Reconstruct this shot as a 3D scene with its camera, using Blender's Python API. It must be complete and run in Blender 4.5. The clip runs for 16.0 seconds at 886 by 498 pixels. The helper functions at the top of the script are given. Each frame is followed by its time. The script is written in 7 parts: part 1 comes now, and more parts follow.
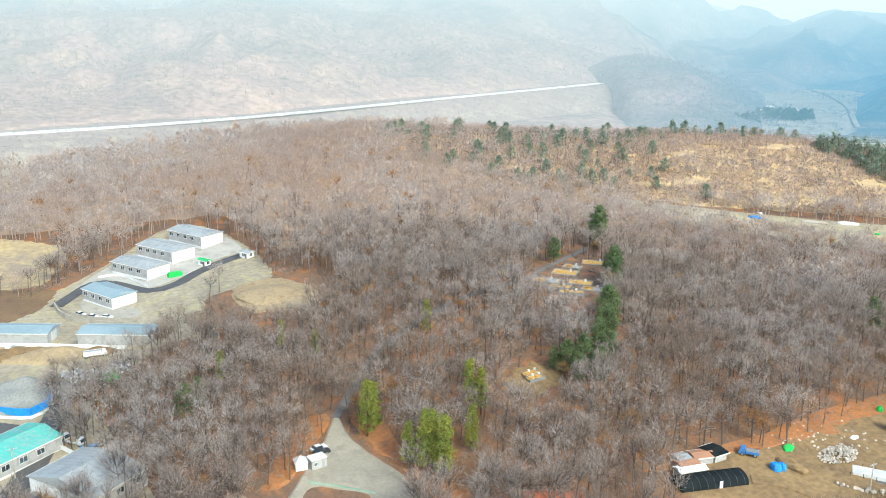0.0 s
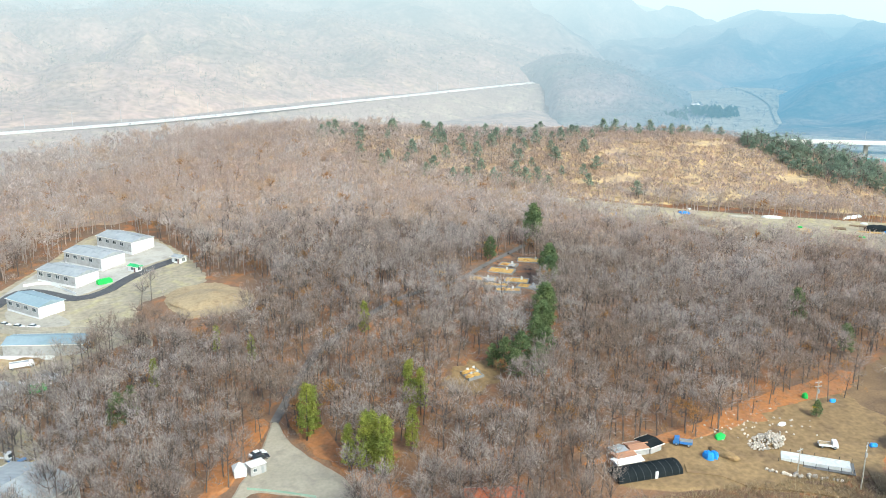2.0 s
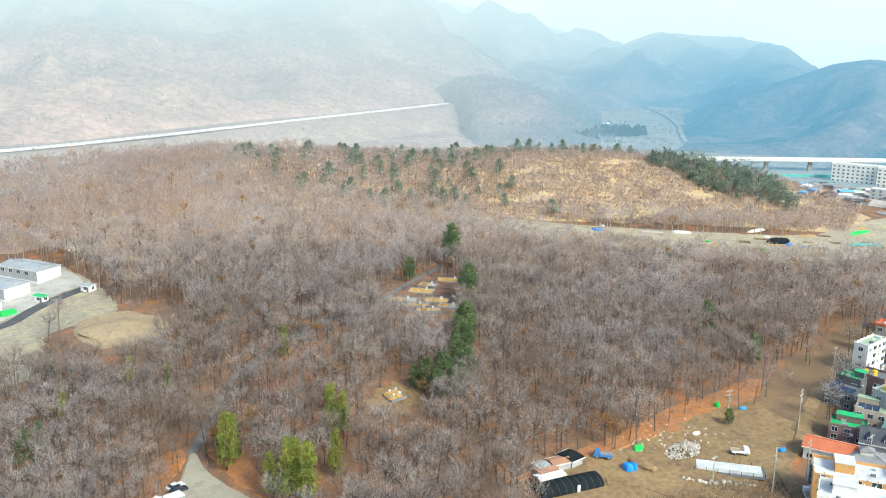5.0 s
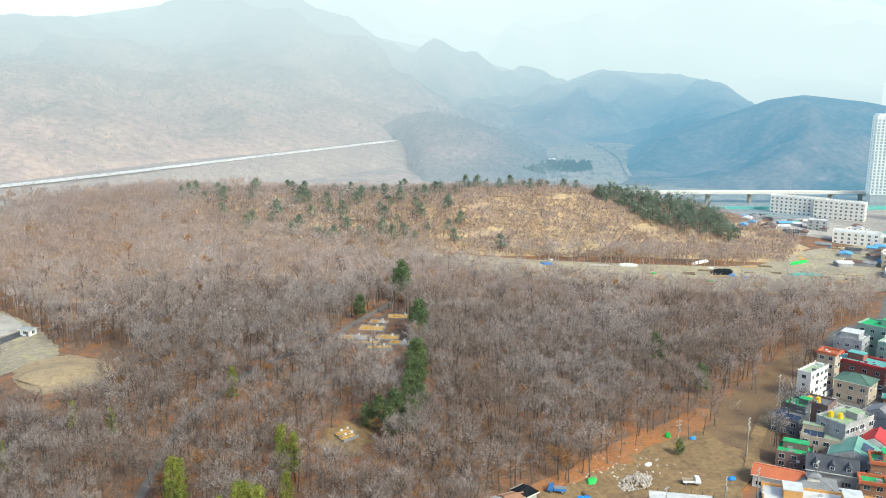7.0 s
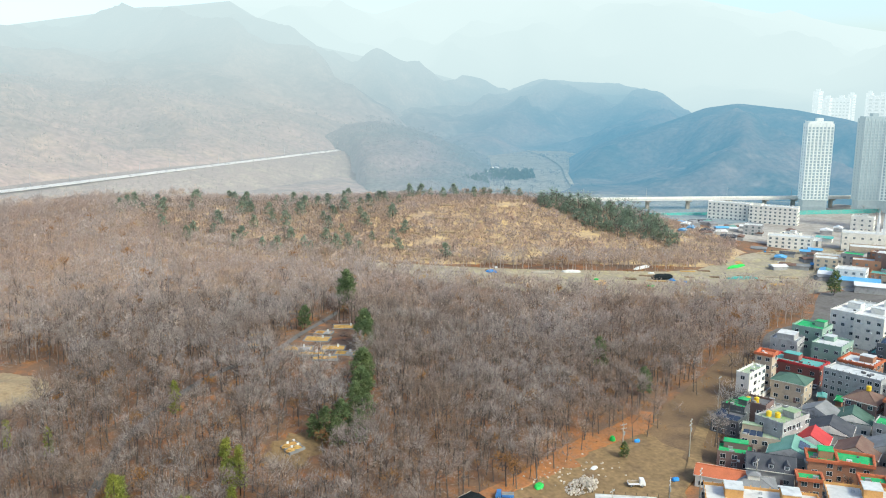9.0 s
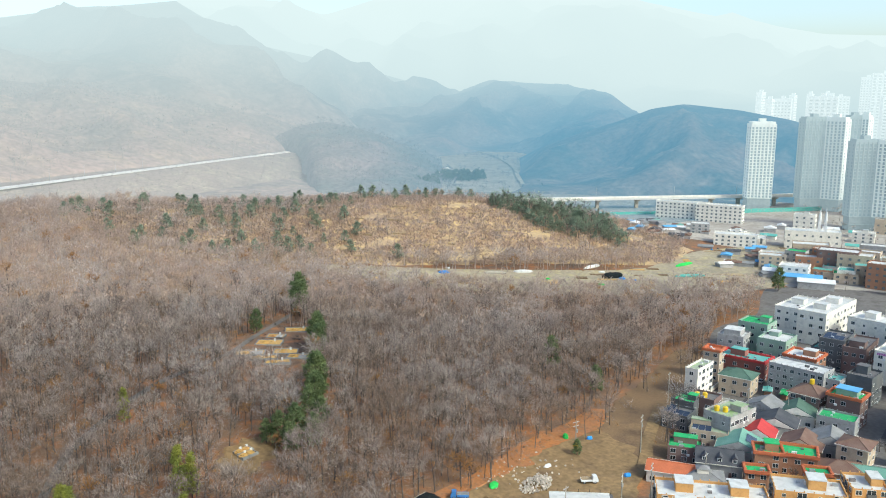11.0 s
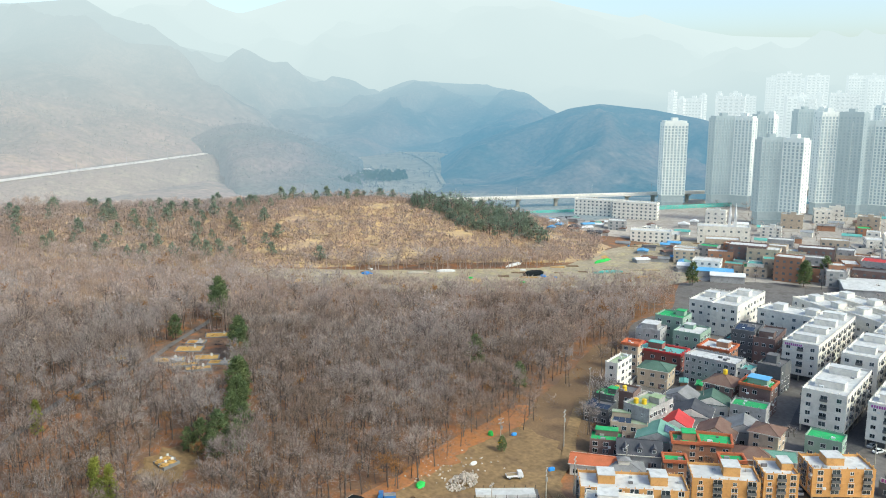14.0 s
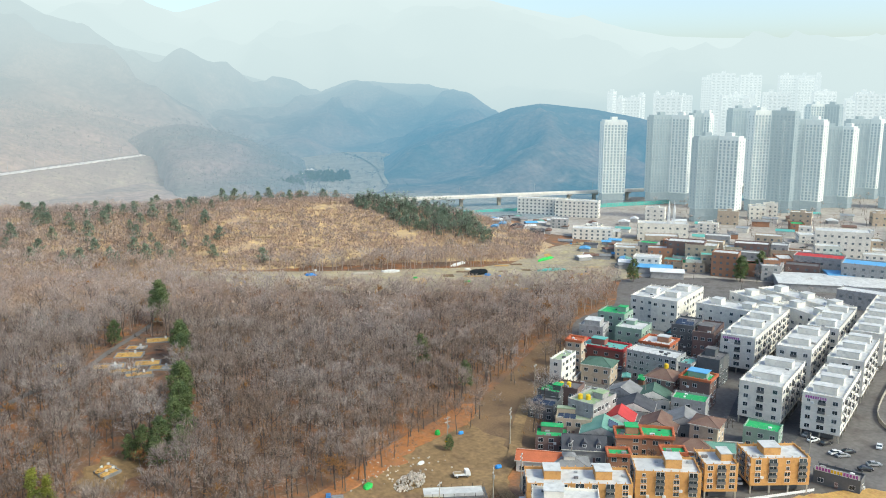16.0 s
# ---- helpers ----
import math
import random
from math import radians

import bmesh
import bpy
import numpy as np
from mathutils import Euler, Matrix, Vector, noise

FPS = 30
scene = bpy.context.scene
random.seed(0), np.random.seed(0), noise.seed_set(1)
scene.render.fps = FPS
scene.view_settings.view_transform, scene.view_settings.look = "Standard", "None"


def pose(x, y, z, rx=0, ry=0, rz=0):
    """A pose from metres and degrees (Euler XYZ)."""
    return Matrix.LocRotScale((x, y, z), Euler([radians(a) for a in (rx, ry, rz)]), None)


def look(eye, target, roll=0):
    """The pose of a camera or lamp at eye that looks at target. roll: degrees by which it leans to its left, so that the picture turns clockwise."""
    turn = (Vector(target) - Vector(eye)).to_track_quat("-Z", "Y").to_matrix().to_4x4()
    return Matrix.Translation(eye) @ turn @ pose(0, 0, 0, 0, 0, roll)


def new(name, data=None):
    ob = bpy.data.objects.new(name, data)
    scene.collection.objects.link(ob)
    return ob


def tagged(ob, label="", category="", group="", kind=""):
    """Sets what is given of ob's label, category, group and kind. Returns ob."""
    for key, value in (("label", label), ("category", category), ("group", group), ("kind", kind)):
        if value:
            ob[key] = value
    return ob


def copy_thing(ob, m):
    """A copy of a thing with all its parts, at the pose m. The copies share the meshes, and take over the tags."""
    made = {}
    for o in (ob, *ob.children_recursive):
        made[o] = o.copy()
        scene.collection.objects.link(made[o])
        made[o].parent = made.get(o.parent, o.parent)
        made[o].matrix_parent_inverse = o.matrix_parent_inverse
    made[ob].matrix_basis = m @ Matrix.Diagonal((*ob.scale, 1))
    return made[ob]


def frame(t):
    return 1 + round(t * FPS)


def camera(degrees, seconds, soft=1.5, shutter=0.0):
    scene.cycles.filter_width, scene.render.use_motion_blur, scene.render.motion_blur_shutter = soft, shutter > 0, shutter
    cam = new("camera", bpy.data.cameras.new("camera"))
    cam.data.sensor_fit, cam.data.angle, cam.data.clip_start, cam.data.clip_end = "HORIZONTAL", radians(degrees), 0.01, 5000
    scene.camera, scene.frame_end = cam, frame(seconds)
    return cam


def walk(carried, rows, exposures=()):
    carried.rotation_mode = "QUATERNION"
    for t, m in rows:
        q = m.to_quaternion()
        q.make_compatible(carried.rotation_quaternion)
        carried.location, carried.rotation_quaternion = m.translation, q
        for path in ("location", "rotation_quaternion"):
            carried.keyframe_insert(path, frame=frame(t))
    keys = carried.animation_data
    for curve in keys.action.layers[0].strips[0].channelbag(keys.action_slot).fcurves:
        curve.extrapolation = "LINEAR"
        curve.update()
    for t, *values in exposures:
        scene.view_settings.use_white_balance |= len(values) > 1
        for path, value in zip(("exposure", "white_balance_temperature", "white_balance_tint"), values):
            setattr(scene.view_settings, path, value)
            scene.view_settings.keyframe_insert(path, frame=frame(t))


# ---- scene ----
cam = camera(54.7, 16.0, soft=1.0)
PATH = [
    (0, (-7.144, 0.969, 113.278), (-6.833, 2.875, 112.759), 0.6),
    (0.5, (-7.057, 0.914, 113.311), (-6.711, 2.815, 112.792), 0.6),
    (1, (-7.091, 0.87, 113.343), (-6.707, 2.764, 112.825), 0.6),
    (1.5, (-7.097, 0.72, 113.4), (-6.678, 2.606, 112.883), 0.6),
    (2, (-7.197, 0.646, 113.492), (-6.741, 2.524, 112.974), 0.6),
    (2.5, (-7.366, 0.564, 113.582), (-6.875, 2.433, 113.066), 0.5),
    (3, (-7.303, 0.475, 113.668), (-6.78, 2.335, 113.152), 0.5),
    (3.5, (-7.381, 0.406, 113.707), (-6.827, 2.257, 113.191), 0.5),
    (4, (-7.497, 0.357, 113.764), (-6.913, 2.199, 113.248), 0.5),
    (4.5, (-7.509, 0.328, 113.824), (-6.896, 2.163, 113.314), 0.5),
    (4.7, (-7.495, 0.344, 113.835), (-6.871, 2.179, 113.341), 0.6),
    (6.8, (-7.732, 0.25, 114.008), (-6.987, 2.062, 113.608), 0.5),
    (7, (-7.735, 0.206, 114.011), (-6.979, 2.016, 113.624), 0.5),
    (7.5, (-7.758, 0.004, 113.987), (-6.972, 1.806, 113.62), 0.5),
    (8, (-7.86, -0.007, 113.977), (-7.044, 1.782, 113.611), 0.5),
    (8.5, (-7.892, -0.048, 113.924), (-7.046, 1.727, 113.558), 0.4),
    (9, (-7.888, -0.102, 113.924), (-7.013, 1.659, 113.559), 0.4),
    (9.5, (-7.886, -0.166, 113.968), (-6.981, 1.58, 113.603), 0.4),
    (10, (-7.953, -0.243, 114.01), (-7.019, 1.488, 113.646), 0.4),
    (12.5, (-8.15, -0.542, 114.145), (-7.122, 1.136, 113.783), 0.3),
    (13, (-8.204, -0.621, 114.183), (-7.146, 1.038, 113.821), 0.3),
    (13.5, (-8.303, -0.763, 114.321), (-7.208, 0.871, 113.96), 0.3),
    (14, (-8.374, -0.811, 114.381), (-7.248, 0.802, 114.02), 0.3),
    (14.5, (-8.392, -0.817, 114.424), (-7.237, 0.775, 114.062), 0.3),
    (15, (-8.457, -0.821, 114.492), (-7.275, 0.751, 114.13), 0.3),
    (15.5, (-8.543, -0.928, 114.555), (-7.334, 0.624, 114.194), 0.2),
    (16, (-8.591, -1.042, 114.573), (-7.361, 0.493, 114.212), 0.2),
]
walk(cam, [(t, look(eye, target, roll)) for t, eye, target, roll in PATH],
     exposures=[(0.0, 1.54, 6120, 0), (4.5, 1.51, 6120, 0), (7.0, 1.29, 6300, 2), (10.0, 1.17, 6350, 2), (16.0, 1.07, 6420, 3)])

# ---- world, sun ----
SUN_AZ, SUN_EL = 158.0, 40.0
world = bpy.data.worlds.new("world")
scene.world = world
world.use_nodes = True
wn, wl = world.node_tree.nodes, world.node_tree.links
sky = wn.new("ShaderNodeTexSky")
sky.sky_type = "NISHITA"
sky.sun_disc = False
sky.sun_elevation, sky.sun_rotation = radians(SUN_EL), radians(SUN_AZ)
sky.air_density, sky.dust_density, sky.ozone_density = 0.85, 2.4, 0.55
wn["Background"].inputs["Strength"].default_value = 0.125
wl.new(sky.outputs[0], wn["Background"].inputs["Color"])
sun = new("sun", bpy.data.lights.new("sun", "SUN"))
sun.data.energy, sun.data.angle, sun.data.color = 1.22, radians(10), (0.92, 0.94, 0.81)
sd = Vector((math.sin(radians(SUN_AZ)) * math.cos(radians(SUN_EL)), math.cos(radians(SUN_AZ)) * math.cos(radians(SUN_EL)), math.sin(radians(SUN_EL))))
sun.matrix_world = look(sd * 300, (0, 0, 0))


# ---- materials ----
def mat(name, c1, c2, scale=0.3, rough=0.85, fine=4.0, metal=0.0, bump=0.0, place=True, island=0.0, piece=0.0, stain=None, spec=0.3, grain=0.25):
    """Two-scale noise between two colours; place: noise in world metres; island / piece: brightness spread by island / object."""
    m = bpy.data.materials.new(name)
    m.use_nodes = True
    n, l = m.node_tree.nodes, m.node_tree.links
    b = n["Principled BSDF"]
    if place:
        co = n.new("ShaderNodeNewGeometry").outputs["Position"]
    else:
        co = n.new("ShaderNodeTexCoord").outputs["Object"]

    def nz(s, detail, lo, hi):
        t = n.new("ShaderNodeTexNoise")
        t.inputs["Scale"].default_value, t.inputs["Detail"].default_value = s, detail
        l.new(co, t.inputs["Vector"])
        r = n.new("ShaderNodeMapRange")
        r.inputs["From Min"].default_value, r.inputs["From Max"].default_value = lo, hi
        l.new(t.outputs["Fac"], r.inputs["Value"])
        return r.outputs["Result"]

    def mix(kind, fac, a, bb):
        x = n.new("ShaderNodeMix")
        x.data_type, x.blend_type = "RGBA", kind
        for i, v in ((0, fac), (6, a), (7, bb)):
            if isinstance(v, (int, float)):
                x.inputs[i].default_value = v
            elif isinstance(v, tuple):
                x.inputs[i].default_value = (*v, 1)
            else:
                l.new(v, x.inputs[i])
        return x.outputs[2]

    col = mix("MIX", nz(scale, 4.0, 0.35, 0.65), c1, c2)
    if stain:
        col = mix("MIX", nz(scale * 3.3, 5.0, 0.5, 0.72), col, stain)
    f = nz(fine, 3.0, 0.2, 0.8)
    g = n.new("ShaderNodeMapRange")
    g.inputs["To Min"].default_value, g.inputs["To Max"].default_value = 1 - grain, 1 + grain
    l.new(f, g.inputs["Value"])
    out = g.outputs["Result"]
    for amount, source in ((island, "Random Per Island"), (piece, "Random")):
        if amount:
            node = n.new("ShaderNodeNewGeometry" if source != "Random" else "ShaderNodeObjectInfo")
            r = n.new("ShaderNodeMapRange")
            r.inputs["To Min"].default_value, r.inputs["To Max"].default_value = 1 - amount, 1 + amount
            l.new(node.outputs[source], r.inputs["Value"])
            q = n.new("ShaderNodeMath")
            q.operation = "MULTIPLY"
            l.new(out, q.inputs[0]), l.new(r.outputs["Result"], q.inputs[1])
            out = q.outputs[0]
    sc = n.new("ShaderNodeVectorMath")
    sc.operation = "SCALE"
    l.new(col, sc.inputs[0]), l.new(out, sc.inputs["Scale"])
    l.new(sc.outputs[0], b.inputs["Base Color"])
    b.inputs["Roughness"].default_value, b.inputs["Metallic"].default_value = rough, metal
    b.inputs["Specular IOR Level"].default_value = spec
    if bump:
        bp = n.new("ShaderNodeBump")
        bp.inputs["Strength"].default_value, bp.inputs["Distance"].default_value = 0.6, bump
        l.new(f, bp.inputs["Height"]), l.new(bp.outputs[0], b.inputs["Normal"])
    return m


def hazed(m, thin=1.0, glow=None):
    """Air before distant land, painted into the material as emission: its glow grows with the distance, whiter towards
    the west and bluer over the valley.
    """
    n, l = m.node_tree.nodes, m.node_tree.links

    def calc(op, a, b=None):
        q = n.new("ShaderNodeMath")
        q.operation = op
        for i, v in ((0, a), (1, b)):
            if v is not None:
                if isinstance(v, (int, float)):
                    q.inputs[i].default_value = v
                else:
                    l.new(v, q.inputs[i])
        return q.outputs[0]

    def blend(fac, a, b):
        q = n.new("ShaderNodeMix")
        q.data_type = "RGBA"
        l.new(fac, q.inputs["Factor"])
        for i, v in ((6, a), (7, b)):
            if isinstance(v, tuple):
                q.inputs[i].default_value = (*v, 1)
            else:
                l.new(v, q.inputs[i])
        return q.outputs[2]

    def span(v, a, b):
        r = n.new("ShaderNodeMapRange")
        r.interpolation_type = "SMOOTHSTEP"
        r.inputs["From Min"].default_value, r.inputs["From Max"].default_value = a, b
        l.new(v, r.inputs["Value"])
        return r.outputs["Result"]

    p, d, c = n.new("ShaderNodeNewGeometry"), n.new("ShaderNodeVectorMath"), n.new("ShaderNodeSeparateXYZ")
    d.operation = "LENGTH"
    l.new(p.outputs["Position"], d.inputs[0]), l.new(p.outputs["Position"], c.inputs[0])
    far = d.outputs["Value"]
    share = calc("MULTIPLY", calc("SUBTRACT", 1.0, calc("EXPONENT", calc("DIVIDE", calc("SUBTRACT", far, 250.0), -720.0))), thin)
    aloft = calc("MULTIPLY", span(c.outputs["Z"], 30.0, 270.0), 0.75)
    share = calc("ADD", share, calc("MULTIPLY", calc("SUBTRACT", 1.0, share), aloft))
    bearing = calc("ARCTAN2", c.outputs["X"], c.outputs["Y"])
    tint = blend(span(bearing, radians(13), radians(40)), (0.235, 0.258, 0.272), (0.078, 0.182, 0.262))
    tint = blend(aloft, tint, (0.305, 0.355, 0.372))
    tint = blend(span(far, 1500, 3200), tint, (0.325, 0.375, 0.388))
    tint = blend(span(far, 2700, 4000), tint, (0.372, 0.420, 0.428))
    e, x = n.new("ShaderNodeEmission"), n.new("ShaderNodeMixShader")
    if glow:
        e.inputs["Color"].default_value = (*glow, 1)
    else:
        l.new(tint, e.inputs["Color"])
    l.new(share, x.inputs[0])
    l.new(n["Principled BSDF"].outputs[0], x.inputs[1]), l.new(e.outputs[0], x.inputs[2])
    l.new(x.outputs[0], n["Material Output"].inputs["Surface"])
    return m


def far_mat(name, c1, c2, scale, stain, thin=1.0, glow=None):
    """Distant wooded slopes, fields and blocks with haze painted in as emission."""
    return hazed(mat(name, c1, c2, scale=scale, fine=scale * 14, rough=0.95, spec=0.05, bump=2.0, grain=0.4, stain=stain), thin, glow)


def leafy(name, c1, c2, scale, fine=0.3, island=0.3, stain=None):
    """Thin growth that lets some of the light through."""
    m = mat(name, c1, c2, scale, fine=fine, island=island, stain=stain, spec=0.1)
    n, l = m.node_tree.nodes, m.node_tree.links
    t, x = n.new("ShaderNodeBsdfTranslucent"), n.new("ShaderNodeMixShader")
    l.new(n["Principled BSDF"].inputs["Base Color"].links[0].from_socket, t.inputs["Color"])
    x.inputs[0].default_value = 0.45
    l.new(n["Principled BSDF"].outputs[0], x.inputs[1]), l.new(t.outputs[0], x.inputs[2])
    l.new(x.outputs[0], n["Material Output"].inputs["Surface"])
    return m


LITTER = mat("leaf_litter", (0.225, 0.122, 0.066), (0.155, 0.102, 0.07), 0.05, fine=1.2, bump=0.1, stain=(0.35, 0.145, 0.055))
RUST = mat("rust_leaves", (0.37, 0.15, 0.05), (0.30, 0.14, 0.065), 0.12, fine=1.0, bump=0.1, stain=(0.25, 0.14, 0.075))
LAWN = mat("yellow_turf", (0.56, 0.35, 0.11), (0.46, 0.29, 0.10), 0.15, fine=1.2, bump=0.06, stain=(0.40, 0.20, 0.08))
EARTH = mat("bare_earth", (0.275, 0.18, 0.085), (0.215, 0.14, 0.068), 0.06, fine=0.7, bump=0.1, stain=(0.17, 0.11, 0.06), grain=0.35)
PLOUGH = mat("ploughed_soil", (0.215, 0.135, 0.07), (0.165, 0.105, 0.058), 0.05, fine=1.5, bump=0.1, stain=(0.14, 0.09, 0.055))
STRAW = mat("dry_grass", (0.46, 0.345, 0.175), (0.30, 0.235, 0.17), 0.06, fine=0.5, bump=0.12, stain=(0.48, 0.36, 0.19))
SANDY = mat("pale_sand", (0.37, 0.275, 0.16), (0.31, 0.23, 0.135), 0.08, fine=1.0, bump=0.05, stain=(0.27, 0.19, 0.11))
REED = leafy("dry_reed", (0.42, 0.33, 0.20), (0.33, 0.25, 0.16), 0.2, fine=0.6, island=0.4)
PALE_ROAD = mat("pale_road", (0.60, 0.58, 0.54), (0.54, 0.52, 0.49), 0.03, fine=0.4, grain=0.06)
ASPHALT = mat("asphalt", (0.075, 0.075, 0.08), (0.11, 0.105, 0.10), 0.08, fine=1.4, stain=(0.06, 0.06, 0.062))
CONCRETE = mat("concrete", (0.42, 0.38, 0.31), (0.34, 0.31, 0.26), 0.10, fine=1.1, stain=(0.28, 0.25, 0.21), grain=0.12)
BARK = mat("bark", (0.088, 0.072, 0.064), (0.125, 0.10, 0.086), 0.5, fine=6, island=0.2)
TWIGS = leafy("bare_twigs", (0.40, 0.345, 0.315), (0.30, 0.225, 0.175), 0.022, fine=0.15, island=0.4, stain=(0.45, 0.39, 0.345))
PINE = leafy("pine_needles", (0.15, 0.205, 0.10), (0.19, 0.235, 0.10), 0.08, fine=0.5, island=0.55)
# Pine green shifted pale and bluish in base colour, in place of haze.
HILL_PINE = leafy("haze_blue_needles", (0.23, 0.30, 0.23), (0.28, 0.32, 0.23), 0.08, fine=0.5, island=0.35)
LIME = leafy("fresh_needles", (0.33, 0.34, 0.075), (0.23, 0.27, 0.07), 0.2, fine=0.6, island=0.5)
SHRUB = leafy("shrub_twigs", (0.48, 0.37, 0.32), (0.50, 0.36, 0.26), 0.03, fine=0.3, island=0.2, stain=(0.40, 0.345, 0.315))
FIELD_PALE = mat("winter_fields", (0.42, 0.38, 0.33), (0.34, 0.305, 0.265), 0.02, fine=0.3, stain=(0.29, 0.255, 0.22))
# Grass and soil tones with a veil of haze emission mixed over them.
BANK = hazed(mat("grassy_bank_in_haze", (0.36, 0.28, 0.235), (0.29, 0.23, 0.20), 0.02, fine=0.4, bump=0.1, stain=(0.42, 0.35, 0.26)), 0.8)
PAVING = mat("worn_paving", (0.135, 0.125, 0.115), (0.18, 0.165, 0.15), 0.04, fine=0.6, stain=(0.11, 0.095, 0.085))
WHITE_WALL = mat("off_white_render", (0.79, 0.75, 0.67), (0.71, 0.67, 0.59), 0.15, fine=1.2, stain=(0.60, 0.57, 0.51), grain=0.08)
GREY_ROOF = mat("pale_roof_coat", (0.62, 0.62, 0.60), (0.52, 0.52, 0.505), 0.15, fine=0.8, stain=(0.43, 0.43, 0.42), grain=0.1)
OCHRE = mat("ochre_brick", (0.60, 0.33, 0.12), (0.54, 0.29, 0.10), 0.2, fine=2.0, stain=(0.44, 0.22, 0.08), grain=0.07)
GREEN_ROOF = mat("green_roof_paint", (0.03, 0.42, 0.13), (0.04, 0.32, 0.12), 0.2, fine=1.0, stain=(0.10, 0.40, 0.16), grain=0.07)
STEEL_ROOF = mat("grey_sheet_roof", (0.29, 0.305, 0.31), (0.34, 0.355, 0.36), 0.1, fine=0.8, rough=0.7, stain=(0.23, 0.245, 0.26), grain=0.08)
BLUE_ROOF = mat("blue_grey_sheet_roof", (0.21, 0.28, 0.31), (0.26, 0.33, 0.36), 0.1, fine=0.8, rough=0.7, grain=0.08)
WHITE_PAINT = mat("white_paint", (0.72, 0.72, 0.71), (0.62, 0.62, 0.61), 0.2, fine=1.5, grain=0.09)
GLASS = mat("window_glass", (0.03, 0.04, 0.045), (0.06, 0.08, 0.09), 0.4, fine=2, rough=0.12, spec=0.6, piece=0.5)
BEIGE = mat("beige_render", (0.52, 0.42, 0.31), (0.46, 0.37, 0.28), 0.2, fine=1.5, grain=0.08, stain=(0.40, 0.33, 0.25))
GREY_WALL = mat("grey_render", (0.40, 0.39, 0.38), (0.33, 0.33, 0.32), 0.2, fine=1.5, grain=0.08, stain=(0.27, 0.26, 0.25))
DARK_WALL = mat("dark_cladding", (0.11, 0.12, 0.125), (0.15, 0.15, 0.15), 0.2, fine=1.5, grain=0.1)
BROWN_WALL = mat("maroon_brick", (0.17, 0.11, 0.10), (0.22, 0.15, 0.13), 0.2, fine=3.0, grain=0.12)
BRICK = mat("terracotta_brick", (0.38, 0.20, 0.12), (0.32, 0.17, 0.11), 0.2, fine=3.0, grain=0.12)
RED_BRICK = mat("red_brick", (0.30, 0.12, 0.10), (0.24, 0.10, 0.085), 0.2, fine=3.0, grain=0.12)
GREEN_WALL = mat("green_render", (0.25, 0.36, 0.28), (0.31, 0.41, 0.33), 0.2, fine=1.5, grain=0.08)
TERRACOTTA = mat("terracotta_tiles", (0.52, 0.15, 0.07), (0.44, 0.13, 0.06), 0.3, fine=2.5, grain=0.12)
RED_PAINT = mat("red_roof_paint", (0.52, 0.06, 0.06), (0.44, 0.05, 0.05), 0.3, fine=2, grain=0.08)
TEAL_ROOF = mat("teal_roof_paint", (0.10, 0.42, 0.36), (0.14, 0.36, 0.33), 0.2, fine=1.5, grain=0.1, stain=(0.25, 0.36, 0.33))
TEAL_TILE = mat("teal_tiles", (0.14, 0.30, 0.24), (0.18, 0.34, 0.28), 0.3, fine=2.5, grain=0.12)
GREEN_TILE = mat("dark_green_tiles", (0.07, 0.13, 0.10), (0.10, 0.17, 0.13), 0.3, fine=2.5, grain=0.12)
LIME_ROOF = mat("yellow_green_roof_paint", (0.24, 0.36, 0.16), (0.34, 0.40, 0.28), 0.2, fine=1.5, grain=0.1, stain=(0.40, 0.42, 0.34))
BROWN_TILE = mat("brown_tiles", (0.16, 0.09, 0.07), (0.20, 0.13, 0.10), 0.3, fine=2.5, grain=0.12)
GREY_TILE = mat("grey_tiles", (0.20, 0.20, 0.20), (0.26, 0.26, 0.26), 0.3, fine=2.5, grain=0.12)
DARK_TILE = mat("slate_tiles", (0.06, 0.065, 0.075), (0.09, 0.09, 0.10), 0.3, fine=2.5, grain=0.12)
DARK_ROOF = mat("dark_roof_felt", (0.12, 0.12, 0.12), (0.17, 0.16, 0.16), 0.2, fine=1.2, grain=0.12)
BLUE_SHEET = mat("blue_sheet_roof", (0.10, 0.34, 0.62), (0.14, 0.40, 0.66), 0.2, fine=1, grain=0.08, rough=0.5)
SOLAR = mat("solar_cells", (0.03, 0.045, 0.08), (0.04, 0.055, 0.09), 0.5, fine=2, rough=0.2, spec=0.6, grain=0.1)
YELLOW = mat("yellow_plastic", (0.75, 0.50, 0.03), (0.68, 0.44, 0.03), 0.5, fine=2, rough=0.45, grain=0.06)
MAGENTA = mat("magenta_print", (0.42, 0.12, 0.36), (0.36, 0.10, 0.32), 0.5, fine=2, grain=0.06)
RUBBER = mat("tyre_rubber", (0.02, 0.02, 0.02), (0.03, 0.03, 0.03), 0.5, fine=2, grain=0.1)
BLACK_SHEET = mat("black_shade_cloth", (0.012, 0.016, 0.018), (0.02, 0.024, 0.026), 0.3, fine=1.5, rough=0.95, grain=0.15, spec=0.05)
BLUE_TARP = mat("blue_tarpaulin", (0.03, 0.22, 0.62), (0.04, 0.28, 0.68), 0.6, fine=2, rough=0.45, grain=0.1)
GREEN_NET = mat("green_netting", (0.05, 0.55, 0.10), (0.04, 0.42, 0.08), 0.6, fine=2, grain=0.15)
STONE = mat("quarry_stone", (0.42, 0.37, 0.31), (0.32, 0.28, 0.235), 0.5, fine=2, piece=0.3, island=0.25)
GRAVEL = mat("grey_gravel", (0.27, 0.27, 0.25), (0.20, 0.20, 0.19), 0.1, fine=1.5, bump=0.1)
